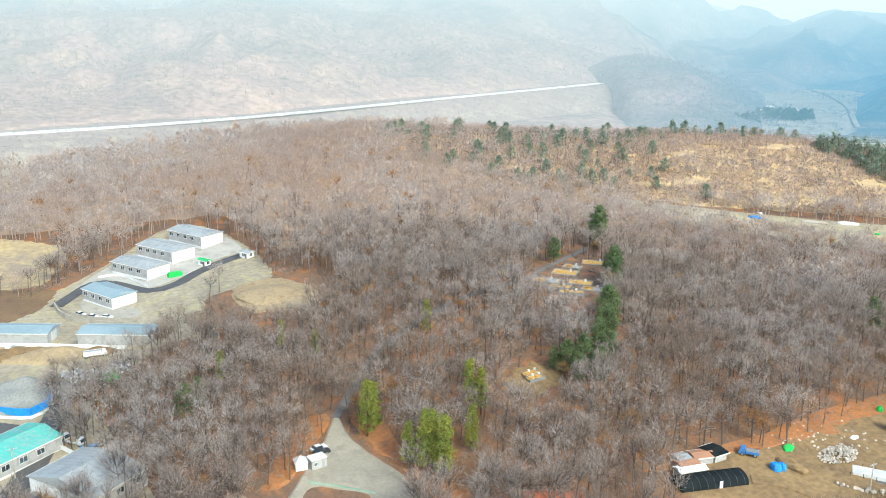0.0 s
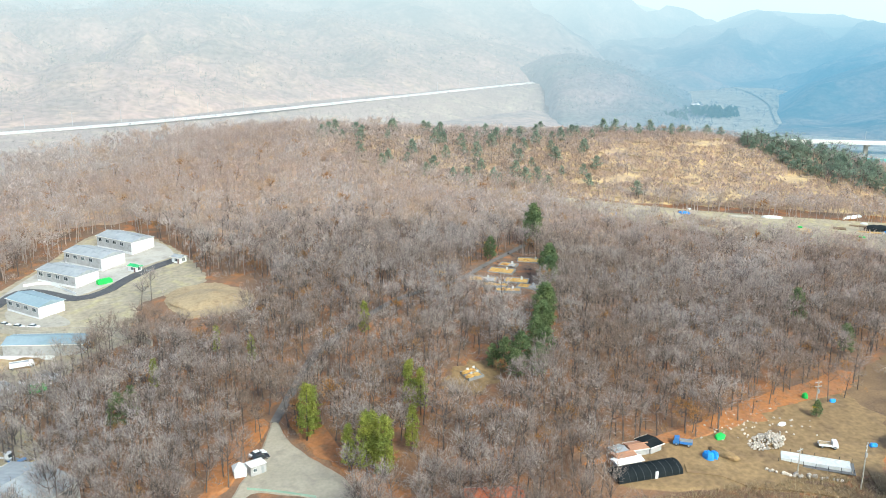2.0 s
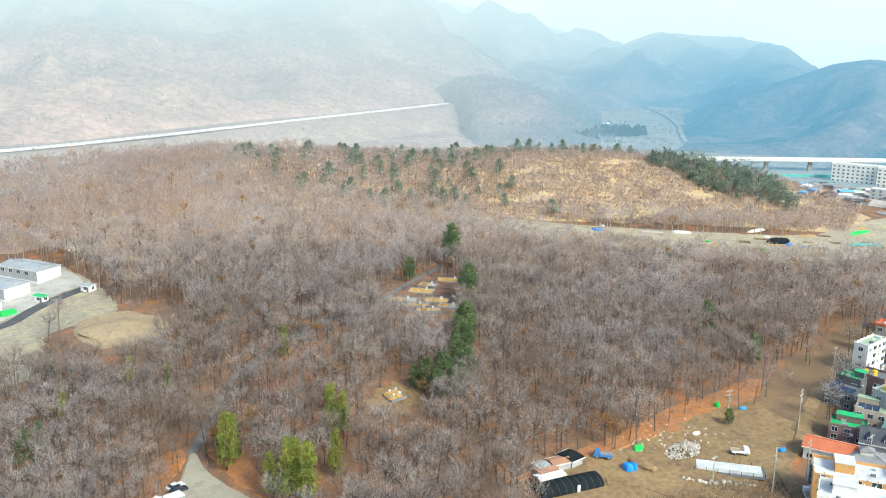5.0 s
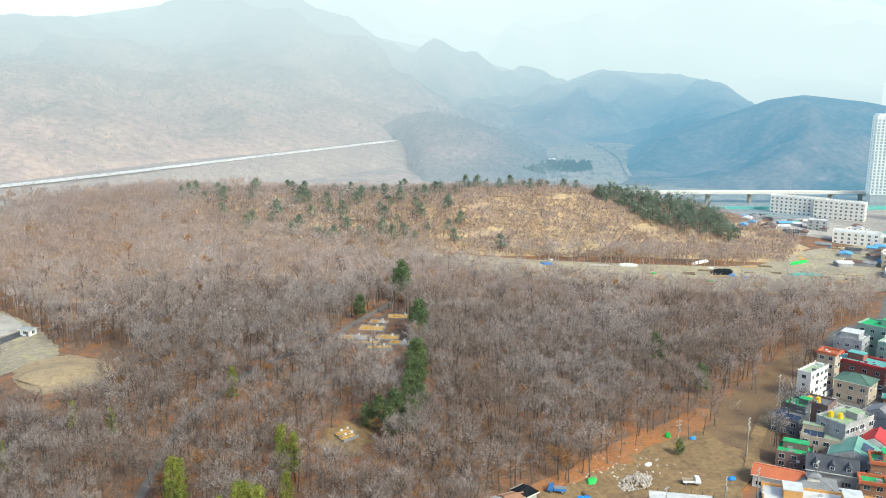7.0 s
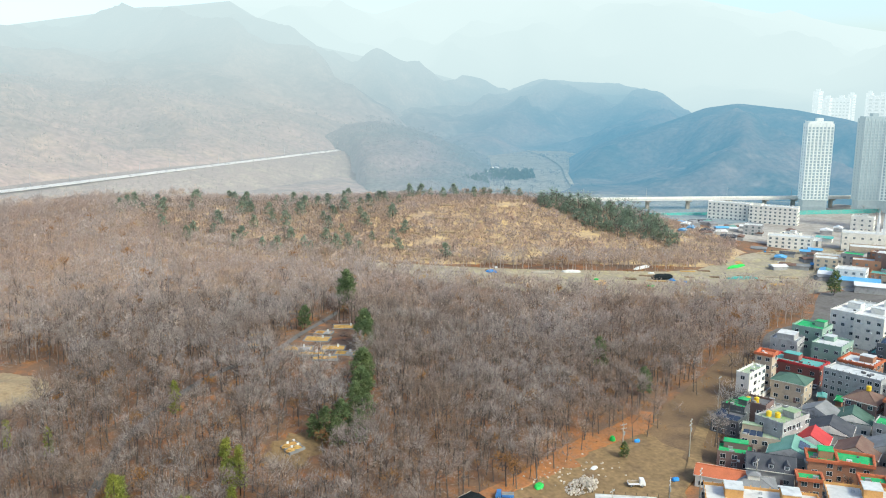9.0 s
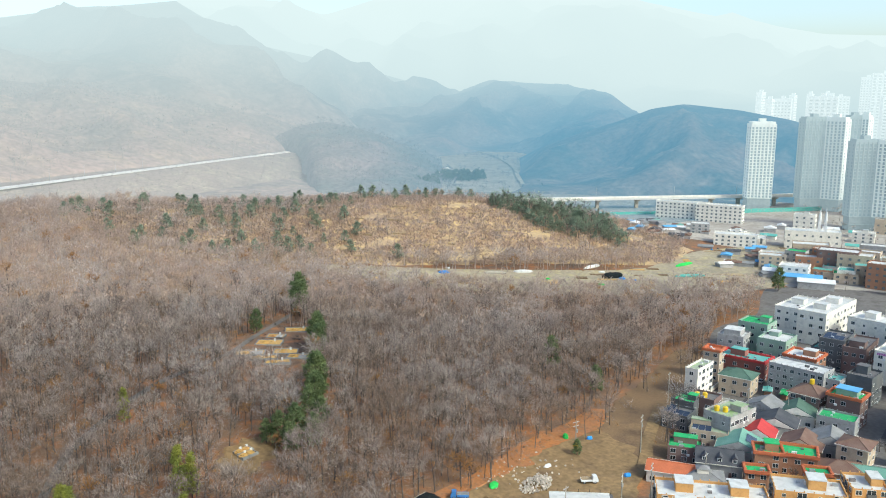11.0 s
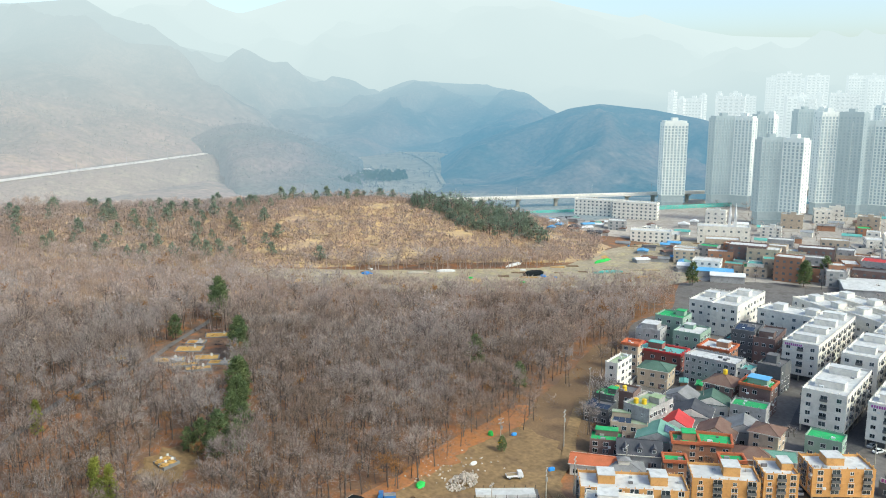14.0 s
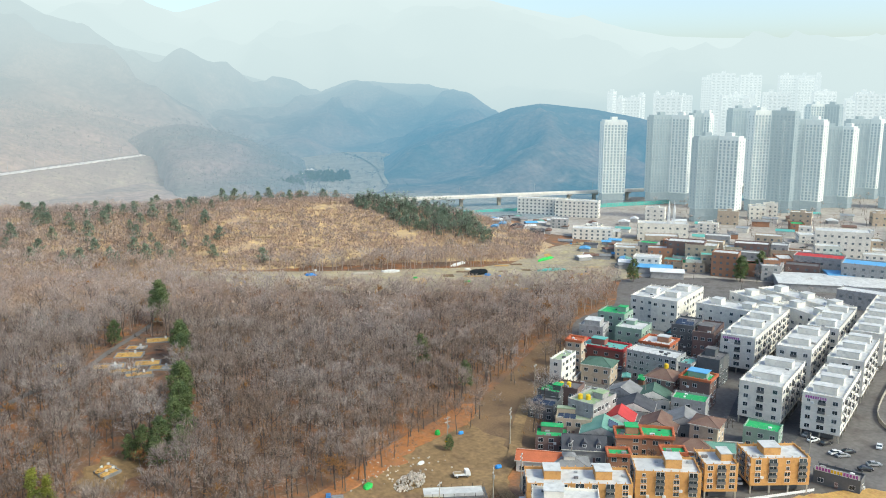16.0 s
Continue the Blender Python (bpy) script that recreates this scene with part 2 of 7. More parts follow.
CAR_WHITE = mat("white_car_paint", (0.80, 0.80, 0.80), (0.76, 0.76, 0.76), 0.5, rough=0.25, grain=0.03, spec=0.5)
CAR_DARK = mat("black_car_paint", (0.03, 0.03, 0.035), (0.045, 0.045, 0.05), 0.5, rough=0.25, grain=0.05, spec=0.5)
CAR_GREY = mat("silver_car_paint", (0.34, 0.35, 0.36), (0.30, 0.31, 0.32), 0.5, rough=0.3, grain=0.03, spec=0.5)
CAR_BLUE = mat("blue_truck_paint", (0.04, 0.16, 0.42), (0.05, 0.19, 0.46), 0.5, rough=0.35, grain=0.05, spec=0.5)
PLOTS = mat("allotment_soil", (0.36, 0.305, 0.215), (0.29, 0.245, 0.175), 0.05, fine=0.5, bump=0.1, stain=(0.40, 0.34, 0.19), grain=0.3)
LOT = mat("worn_lot", (0.36, 0.315, 0.245), (0.30, 0.265, 0.205), 0.08, fine=1.1, stain=(0.25, 0.22, 0.18), grain=0.14)
WORN_SLAB = mat("worn_slab", (0.44, 0.41, 0.36), (0.37, 0.345, 0.305), 0.06, fine=0.7, stain=(0.31, 0.285, 0.25), grain=0.1)
# Paler than LITTER, cutting contrast with the far twigs as haze would.
PALE_LITTER = mat("haze_pale_litter", (0.38, 0.27, 0.205), (0.31, 0.235, 0.19), 0.03, fine=0.6, bump=0.1, stain=(0.46, 0.29, 0.16))
HILL_GRASS = mat("dry_hill_grass", (0.46, 0.335, 0.19), (0.37, 0.265, 0.18), 0.05, fine=0.4, bump=0.3, stain=(0.62, 0.45, 0.21))
# TWIGS bleached in base colour, standing in for haze over distant trees.
TWIGS_FAR = leafy("haze_pale_twigs", (0.50, 0.435, 0.395), (0.45, 0.355, 0.305), 0.02, fine=0.12, island=0.14, stain=(0.49, 0.345, 0.23))
OAK_LEAF = leafy("dead_oak_leaves", (0.42, 0.22, 0.08), (0.36, 0.20, 0.09), 0.1, fine=0.3, island=0.35)
# Far slopes and woods: own colour, with haze emission mixed in by distance.
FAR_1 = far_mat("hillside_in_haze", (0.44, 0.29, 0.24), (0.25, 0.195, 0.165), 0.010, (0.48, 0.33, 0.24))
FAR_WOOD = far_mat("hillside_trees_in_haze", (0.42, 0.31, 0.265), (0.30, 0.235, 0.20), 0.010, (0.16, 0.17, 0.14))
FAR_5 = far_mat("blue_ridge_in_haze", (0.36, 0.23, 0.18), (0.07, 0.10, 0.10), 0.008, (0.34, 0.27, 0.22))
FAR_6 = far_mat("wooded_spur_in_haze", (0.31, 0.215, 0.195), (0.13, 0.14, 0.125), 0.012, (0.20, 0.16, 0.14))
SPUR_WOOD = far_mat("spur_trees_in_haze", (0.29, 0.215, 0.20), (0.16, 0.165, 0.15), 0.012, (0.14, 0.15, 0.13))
# Valley fields, road and pines are veiled by the same haze emission.
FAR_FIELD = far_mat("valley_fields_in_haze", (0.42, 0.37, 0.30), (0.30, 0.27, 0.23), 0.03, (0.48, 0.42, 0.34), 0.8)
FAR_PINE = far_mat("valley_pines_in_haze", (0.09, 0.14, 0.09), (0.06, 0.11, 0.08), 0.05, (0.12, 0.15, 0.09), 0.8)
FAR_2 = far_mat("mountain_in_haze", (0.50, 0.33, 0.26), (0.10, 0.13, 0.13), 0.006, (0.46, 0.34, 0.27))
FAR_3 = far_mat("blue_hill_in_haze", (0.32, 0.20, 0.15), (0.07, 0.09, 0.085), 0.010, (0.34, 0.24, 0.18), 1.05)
# City walls and panes give off a pale glow that imitates haze.
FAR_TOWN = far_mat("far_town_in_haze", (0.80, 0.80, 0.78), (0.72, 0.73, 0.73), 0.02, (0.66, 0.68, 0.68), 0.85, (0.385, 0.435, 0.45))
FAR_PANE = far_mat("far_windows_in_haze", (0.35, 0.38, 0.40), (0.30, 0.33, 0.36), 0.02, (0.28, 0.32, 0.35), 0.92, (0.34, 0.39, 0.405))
# Lighter copy of GLASS, so far windows fade as through haze.
TOWN_GLASS = mat("haze_pale_town_glass", (0.12, 0.14, 0.15), (0.20, 0.22, 0.23), 0.2, fine=1, rough=0.2, spec=0.6)
# Tower paint and glass with bluish haze emission painted over their own colours.
TOWER_GLASS = hazed(mat("tower_glass_in_haze", (0.16, 0.20, 0.22), (0.22, 0.27, 0.29), 0.05, fine=0.3, rough=0.15, spec=0.7, grain=0.25), 0.6, (0.27, 0.35, 0.38))
TOWER_WHITE = hazed(mat("tower_white_in_haze", (0.82, 0.80, 0.74), (0.77, 0.75, 0.70), 0.02, fine=0.2, grain=0.07), 0.6, (0.29, 0.365, 0.39))
TOWER_GREY = hazed(mat("tower_grey_in_haze", (0.25, 0.29, 0.31), (0.29, 0.33, 0.35), 0.02, fine=0.2, grain=0.07), 0.6, (0.29, 0.365, 0.39))
TOWER_BASE = hazed(mat("tower_base_in_haze", (0.16, 0.18, 0.19), (0.24, 0.26, 0.26), 0.06, fine=0.4, grain=0.2), 0.6, (0.29, 0.365, 0.39))
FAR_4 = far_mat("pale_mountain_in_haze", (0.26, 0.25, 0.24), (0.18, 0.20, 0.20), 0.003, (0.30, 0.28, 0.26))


# ---- building blocks of the code ----
class Geo:
    """Collects boxes, prisms and slivers into one mesh."""

    def __init__(self):
        self.v, self.f, self.k = [], [], []

    def add(self, verts, faces, k=0):
        o = len(self.v)
        self.v += [tuple(p) for p in verts]
        self.f += [tuple(i + o for i in q) for q in faces]
        self.k += [k] * len(faces)
        return self

    def box(self, x0, x1, y0, y1, z0, z1, k=0):
        v = [(x, y, z) for z in (z0, z1) for x, y in ((x0, y0), (x1, y0), (x1, y1), (x0, y1))]
        return self.add(v, [(3, 2, 1, 0), (4, 5, 6, 7), (0, 1, 5, 4), (1, 2, 6, 5), (2, 3, 7, 6), (3, 0, 4, 7)], k)

    def prism(self, pts, z0, z1, k=0):
        n = len(pts)
        v = [(x, y, z0) for x, y in pts] + [(x, y, z1) for x, y in pts]
        return self.add(v, [tuple(range(n))[::-1], tuple(range(n, 2 * n))] + [(i, (i + 1) % n, n + (i + 1) % n, n + i) for i in range(n)], k)

    def tube(self, a, b, r0, r1, sides=6, k=0):
        a, b = Vector(a), Vector(b)
        q = (b - a).to_track_quat("Z", "Y").to_matrix()
        v = []
        for c, r in ((a, r0), (b, r1)):
            v += [c + q @ Vector((r * math.cos(6.2832 * i / sides), r * math.sin(6.2832 * i / sides), 0)) for i in range(sides)]
        return self.add(v, [(i, (i + 1) % sides, sides + (i + 1) % sides, sides + i) for i in range(sides)] + [tuple(range(sides))[::-1], tuple(range(sides, 2 * sides))], k)

    def mesh(self, name, *mats):
        me = bpy.data.meshes.new(name)
        me.from_pydata(self.v, [], self.f)
        for m in mats:
            me.materials.append(m)
        if len(mats) > 1:
            me.polygons.foreach_set("material_index", self.k)
        return me


def thing(name, m, label, category, group="", kind=""):
    ob = new(name)
    ob.empty_display_size = 0.5
    ob.matrix_world = m
    return tagged(ob, label, category, group, kind)


def part(name, geo, parent, *mats, at=None, label=""):
    ob = new(name, geo.mesh(name, *mats) if isinstance(geo, Geo) else geo)
    ob.parent = parent
    if at is not None:
        ob.matrix_basis = at
    return tagged(ob, label)


def big_mesh(name, v, t, k, *mats):
    """A large triangle mesh straight from arrays."""
    me = bpy.data.meshes.new(name)
    me.vertices.add(len(v)), me.loops.add(t.size), me.polygons.add(len(t))
    me.vertices.foreach_set("co", v.astype(np.float32).ravel())
    me.loops.foreach_set("vertex_index", t.astype(np.int32).ravel())
    me.polygons.foreach_set("loop_start", np.arange(0, t.size, 3, dtype=np.int32))
    for m in mats:
        me.materials.append(m)
    me.polygons.foreach_set("material_index", k.astype(np.int32))
    me.update(calc_edges=True)
    return me


# ---- ground ----
def step(a, b, x):
    t = np.clip((x - a) / (b - a), 0, 1)
    return t * t * (3 - 2 * t)


def swell(x, y, cx, cy, sa, sb, rot, amp):
    c, s = math.cos(radians(rot)), math.sin(radians(rot))
    u, v = ((x - cx) * c + (y - cy) * s) / sa, (-(x - cx) * s + (y - cy) * c) / sb
    return amp * np.exp(-(u * u + v * v) / 2)


def ground_z(x, y):
    """Height of the land: the wooded knoll, the terraced hill and the rise towards the highway."""
    h = swell(x, y, 70, 290, 75, 70, -20, 13)
    h = h + swell(x, y, 330, 572, 100, 62, -28, 28)
    h = h + swell(x, y, 80, 622, 120, 75, -5, 26)
    h = h + swell(x, y, -10, 520, 130, 90, 0, 14)
    across = 0.785 * (y - 653) - 0.62 * (x + 221)
    return h * (1 - step(-95, -14, across)) + 30 * step(-130, -12, across) * (1 - step(440, 530, x))


def gz(x, y):
    return float(ground_z(np.float64(x), np.float64(y)))


def sheet(name, az, dist, height, material, label="", kind="structure"):
    """A land surface over a fan of bearings (degrees from +y) and distances; height(x, y, bearing, distance)."""
    a, d = np.meshgrid(np.array(az, float), np.array(dist, float), indexing="ij")
    x, y = d * np.sin(np.radians(a)), d * np.cos(np.radians(a))
    z = height(x, y, a, d)
    v = np.stack([x, y, z], -1).reshape(-1, 3)
    i = np.arange(v.shape[0]).reshape(a.shape)
    q = np.stack([i[:-1, :-1], i[:-1, 1:], i[1:, 1:], i[1:, :-1]], -1).reshape(-1, 4)
    t = np.concatenate([q[:, [0, 2, 1]], q[:, [0, 3, 2]]])
    ob = new(name, big_mesh(name, v, t, np.zeros(len(t)), material))
    ob.data.shade_smooth()
    return tagged(ob, label, name, kind=kind)


bearings = list(np.arange(-30, 80, 0.5)) + list(np.arange(80, 331, 5))
sheet("ground", bearings, [1] + list(30 * 1.03 ** np.arange(0, 172)), lambda x, y, a, d: ground_z(x, y), LITTER,
      "rust-brown leaf litter and bare winter soil under woods")


def resample(pts, gap, closed=False):
    p = [Vector(q) for q in pts]
    n, out = len(p), []
    for i in range(n if closed else n - 1):
        g = lambda j: p[j % n] if closed else p[max(0, min(n - 1, j))]
        a, b, c, d = g(i - 1), g(i), g(i + 1), g(i + 2)
        steps = max(1, int((c - b).length / gap))
        for s in range(steps):
            t = s / steps
            out.append(0.5 * (2 * b + (c - a) * t + (2 * a - 5 * b + 4 * c - d) * t * t + (3 * b - a - 3 * c + d) * t ** 3))
    if not closed:
        out.append(p[-1])
    return out


def patch(name, pts, material, label, lift=0.2, gap=2.0, wobble=0.9, category=""):
    """A field or yard: rings from its middle to a slightly ragged edge, laid on the land with a skirt."""
    rng = random.Random(len(name) * 7 + int(pts[0][0]))
    edge = resample(pts, gap, True)
    c = sum(edge, Vector((0, 0))) / len(edge)
    far = max((e - c).length for e in edge)
    rings = max(6, int(far / (gap * 1.2)))
    edge = [e + (e - c).normalized() * rng.uniform(-wobble, wobble) for e in edge]
    g, n = Geo(), len(edge)
    v = [(c.x, c.y, gz(*c) + lift)]
    for r in range(1, rings + 1):
        for e in edge:
            p = c + (e - c) * r / rings
            v.append((p.x, p.y, gz(*p) + (lift if r < rings else -0.12)))
    f = [(0, 1 + i, 1 + (i + 1) % n) for i in range(n)]
    for r in range(rings - 1):
        o = 1 + r * n
        f += [(o + i, o + n + i, o + n + (i + 1) % n, o + (i + 1) % n) for i in range(n)]
    g.add(v, f)
    return tagged(new(name, g.mesh(name, material)), label, category or name, kind="structure")


def strip(name, pts, width, material, label, lift=0.25, height=None, thick=0.5, category=""):
    """A path, road or wall along a line of points."""
    line = resample(pts, 4.0)
    g, v = Geo(), []
    for i, p in enumerate(line):
        d = (line[min(i + 1, len(line) - 1)] - line[max(i - 1, 0)]).normalized()
        s = Vector((-d.y, d.x)) * width / 2
        for q in (p + s, p - s):
            z = (gz(*q) if height is None else height(q.x, q.y)) + lift
            v += [(q.x, q.y, z), (q.x, q.y, z - thick)]
    f = [(0, 1, 3, 2), (-4 + len(v), -2 + len(v), -1 + len(v), -3 + len(v))]
    for i in range(len(line) - 1):
        a, b = 4 * i, 4 * i + 4
        f += [(a, a + 2, b + 2, b), (a + 1, b + 1, b + 3, a + 3), (a, b, b + 1, a + 1), (a + 2, a + 3, b + 3, b + 2)]
    return tagged(new(name, g.add(v, f).mesh(name, material)), label, category or name, kind="structure")


# ---- distance ----
def range_sheet(name, crest, d0, d1, foot, material, label, rough, az0=-45, az1=90):
    """A mountain range: crest is a list of (bearing, elevation angle) of its skyline at the distance d1."""
    ca, ce = zip(*crest)
    seed = Vector((len(name) * 3.1, 7.7, 0))

    def height(x, y, a, d):
        start = d0(a) if callable(d0) else d0
        u = np.clip((d - start) / (d1 - start), 0, 1.3)
        top = 114 + d1 * np.tan(np.radians(np.interp(a, ca, ce)))
        base = foot(a) if callable(foot) else foot
        z = base + (top - base) * np.where(u < 1, u ** 0.9, 2 - u)
        out = np.empty(z.shape)
        for i in np.ndindex(z.shape):
            p = Vector((x[i], y[i], 0)) * (2.2 / rough) + seed
            out[i] = noise.ridged_multi_fractal(p * 0.5, 1.0, 2.0, 4, 1.0, 2.0) - 1.0 + 0.5 * noise.fractal(p, 1.0, 2.0, 3)
        return np.where(u <= 0, base - 20, z + out * np.clip((top - base) / 120, 0.05, 1) * rough * 0.19 * np.sin(np.clip(u, 0, 1) * 3.1416))

    sheet(name, np.arange(az0, az1, 0.4), np.linspace((float(min(d0(np.arange(az0, az1, 0.4)))) if callable(d0) else d0) * 0.97, d1 * 1.12, 80), height, material, label)
    return height


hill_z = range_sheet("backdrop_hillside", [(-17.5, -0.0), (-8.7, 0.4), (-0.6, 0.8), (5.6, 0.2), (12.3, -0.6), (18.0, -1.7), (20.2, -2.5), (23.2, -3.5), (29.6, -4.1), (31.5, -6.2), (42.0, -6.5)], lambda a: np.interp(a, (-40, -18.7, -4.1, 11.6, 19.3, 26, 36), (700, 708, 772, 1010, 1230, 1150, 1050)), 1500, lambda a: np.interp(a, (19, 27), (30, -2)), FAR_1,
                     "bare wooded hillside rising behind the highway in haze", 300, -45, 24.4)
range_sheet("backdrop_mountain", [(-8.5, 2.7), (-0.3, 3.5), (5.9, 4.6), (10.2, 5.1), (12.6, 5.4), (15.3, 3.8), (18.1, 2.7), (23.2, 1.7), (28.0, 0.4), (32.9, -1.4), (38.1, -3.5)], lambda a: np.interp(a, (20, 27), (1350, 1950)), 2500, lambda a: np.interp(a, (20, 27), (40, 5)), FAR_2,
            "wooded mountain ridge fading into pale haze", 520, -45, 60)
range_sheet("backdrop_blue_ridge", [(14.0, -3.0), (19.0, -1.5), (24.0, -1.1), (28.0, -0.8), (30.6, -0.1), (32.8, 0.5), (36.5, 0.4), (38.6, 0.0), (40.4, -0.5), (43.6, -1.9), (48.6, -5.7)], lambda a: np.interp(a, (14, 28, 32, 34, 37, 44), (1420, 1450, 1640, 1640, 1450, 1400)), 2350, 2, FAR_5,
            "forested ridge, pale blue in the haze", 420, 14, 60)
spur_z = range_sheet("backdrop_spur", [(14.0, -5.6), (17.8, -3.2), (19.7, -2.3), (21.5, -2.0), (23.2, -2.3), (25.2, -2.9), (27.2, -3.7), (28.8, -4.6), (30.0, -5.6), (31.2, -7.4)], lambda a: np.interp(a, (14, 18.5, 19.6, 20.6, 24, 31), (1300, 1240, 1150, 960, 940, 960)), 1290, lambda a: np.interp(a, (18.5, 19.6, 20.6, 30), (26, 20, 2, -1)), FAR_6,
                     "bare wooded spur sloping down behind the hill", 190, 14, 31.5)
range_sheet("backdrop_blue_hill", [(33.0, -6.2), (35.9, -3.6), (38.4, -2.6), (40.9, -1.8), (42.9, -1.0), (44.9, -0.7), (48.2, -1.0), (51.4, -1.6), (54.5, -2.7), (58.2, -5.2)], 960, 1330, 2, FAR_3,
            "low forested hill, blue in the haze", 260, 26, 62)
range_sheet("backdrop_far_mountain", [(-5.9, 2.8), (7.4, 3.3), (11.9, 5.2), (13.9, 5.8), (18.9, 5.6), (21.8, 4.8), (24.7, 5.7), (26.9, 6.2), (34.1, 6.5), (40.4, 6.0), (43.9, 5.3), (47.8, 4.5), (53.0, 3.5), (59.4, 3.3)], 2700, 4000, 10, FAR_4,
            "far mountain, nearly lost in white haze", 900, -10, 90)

# ---- open ground, paths ----
YARD = [(92, 168), (80, 176), (84, 186), (104, 190), (120, 193), (138, 203), (156, 208), (172, 212), (176, 196), (165, 180), (150, 168), (128, 164)]
FIELD = [(160, 168), (168, 184), (172, 212), (196, 228), (224, 244), (268, 270), (270, 258), (236, 226), (206, 206), (186, 192), (172, 176)]
PARKING = [(-1, 224), (-6, 207), (-12, 192), (-14, 178), (14, 176), (16, 188), (7, 203), (2, 213)]
GRAVES = [(78, 322), (92, 345), (112, 368), (124, 356), (116, 330), (102, 298), (88, 300)]
CLEARING = [(48, 230), (58, 241), (66, 240), (69, 231), (56, 222)]
KNOLL = [(-38, 346), (-20, 354), (-3, 327), (-12, 311), (-30, 314)]
WORKS = [(-50, 186), (-60, 207), (-76, 224), (-82, 240), (-85, 258), (-66, 272), (-57, 289), (-44, 296), (-40, 302), (-47, 330), (-40, 352), (-22, 358), (-34, 402),
         (-58, 440), (-80, 438), (-98, 390), (-118, 352), (-150, 360), (-180, 280), (-150, 180)]
DRYGRASS = [(-190, 450), (-125, 424), (-116, 384), (-128, 364), (-190, 370)]
HILL = [(62, 540), (40, 640), (110, 690), (330, 690), (470, 570), (452, 450), (400, 408), (340, 432), (240, 468), (170, 488), (110, 500)]
STRIP = [(176, 486), (222, 468), (282, 436), (345, 412), (400, 408), (450, 430), (560, 420), (520, 350), (430, 338), (380, 338), (326, 356), (274, 386), (226, 420), (200, 448), (178, 474)]
TOWN = [(120, 60), (150, 166), (172, 174), (206, 205), (238, 225), (272, 258), (308, 288), (345, 296), (400, 335), (440, 345), (900, 700), (1300, 500), (1000, 0), (300, -60)]
RUST_SLOPE = [(19.5, 257.4), (27.9, 273.0), (40.1, 281.8), (50.3, 272.2), (45.9, 255.1), (34.6, 248.2), (23.7, 247.0)]
MEADOW = [(180, 690), (230, 780), (330, 900), (370, 985), (480, 925), (450, 800), (430, 700), (300, 690)]
PATH_LINE = [(-1, 222), (5, 238), (13, 258), (21, 269), (31, 281), (48, 298), (66, 310), (80, 322), (96, 345), (110, 364), (128, 388)]

patch("bare_yard", YARD, EARTH, "tan trampled earth yard beside the woods", 0.3, gap=3.0, wobble=2.6)
patch("ploughed_field", FIELD, PLOUGH, "brown ploughed field along the woods", 0.25)
patch("parking_lot", PARKING, LOT, "tan-grey gravelled parking lot in the woods", 0.3, wobble=0.2)
patch("grave_clearing", GRAVES, LITTER, "clearing of brown leaf litter among the trees", 0.2)
patch("small_clearing", CLEARING, EARTH, "dry grassy clearing among the trees", 0.2, wobble=1.8)
patch("knoll", KNOLL, SANDY, "bare tan mound of earth", 0.4)
patch("works_yard", WORKS, PLOTS, "earth yard of the warehouses", 0.15)
patch("dry_meadow", DRYGRASS, STRAW, "dry tan meadow above the warehouses", 0.15)
patch("terraced_hillside", HILL, HILL_GRASS, "dry brown terraced hillside", 0.5, gap=8, wobble=3)
patch("allotment_strip", STRIP, PLOTS, "grey-tan allotment land below the hill", 0.35, gap=6, wobble=2)
patch("town_ground", TOWN, PAVING, "worn grey paving of the town", 0.1, gap=8)
patch("town_lots", [(422, 345), (446, 300), (500, 232), (640, 150), (1200, 300), (1250, 520), (900, 690), (640, 560), (560, 430)], FIELD_PALE, "pale dusty lots and lanes of the far town", 0.32, gap=12)
patch("slope_litter", [(-200, 462), (-100, 452), (-50, 452), (-10, 420), (60, 425), (150, 410), (196, 446), (176, 486), (110, 505), (66, 545), (44, 640), (-20, 740), (-120, 690), (-300, 590)], PALE_LITTER, "brown leaf litter under the upper woods, paled as by haze", 0.13, gap=8, wobble=4)
patch("rust_slope", RUST_SLOPE, RUST, "open slope of rust-orange leaves among trees", 0.3)
strip("forest_path", PATH_LINE, 2.6, PAVING, "narrow concrete lane through the woods", 0.3)
bank_line = lambda x, y: 0.785 * (y - 653) - 0.62 * (x + 221)
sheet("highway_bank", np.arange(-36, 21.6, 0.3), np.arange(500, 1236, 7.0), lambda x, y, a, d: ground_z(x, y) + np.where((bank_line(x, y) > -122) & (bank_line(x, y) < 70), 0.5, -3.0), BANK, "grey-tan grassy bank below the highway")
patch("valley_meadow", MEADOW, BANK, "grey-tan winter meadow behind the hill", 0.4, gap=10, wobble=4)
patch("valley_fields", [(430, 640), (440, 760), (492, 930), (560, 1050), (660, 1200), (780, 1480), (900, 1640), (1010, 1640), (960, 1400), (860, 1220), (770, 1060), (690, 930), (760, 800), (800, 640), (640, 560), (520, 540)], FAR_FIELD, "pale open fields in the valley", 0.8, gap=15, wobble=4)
patch("town_edge_fields", [(470, 470), (560, 425), (720, 510), (660, 570), (520, 540)], FIELD_PALE, "pale winter fields between hill and town", 0.5, gap=10, wobble=3)
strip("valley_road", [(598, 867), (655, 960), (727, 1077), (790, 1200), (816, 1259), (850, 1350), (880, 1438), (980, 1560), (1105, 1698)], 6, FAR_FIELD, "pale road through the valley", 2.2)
strip("meadow_track", [(227, 880), (257, 836), (277, 800), (300, 775), (340, 760), (420, 740)], 4.5, PALE_ROAD, "pale track across the meadow", 1.2)
strip("highway", [(-420, 560), (-221, 653), (-54, 752), (199, 970), (402, 1145), (440, 1176)], 15, PALE_ROAD, "raised pale highway across the slope", 0.8, lambda x, y: 30.0, 0.35)
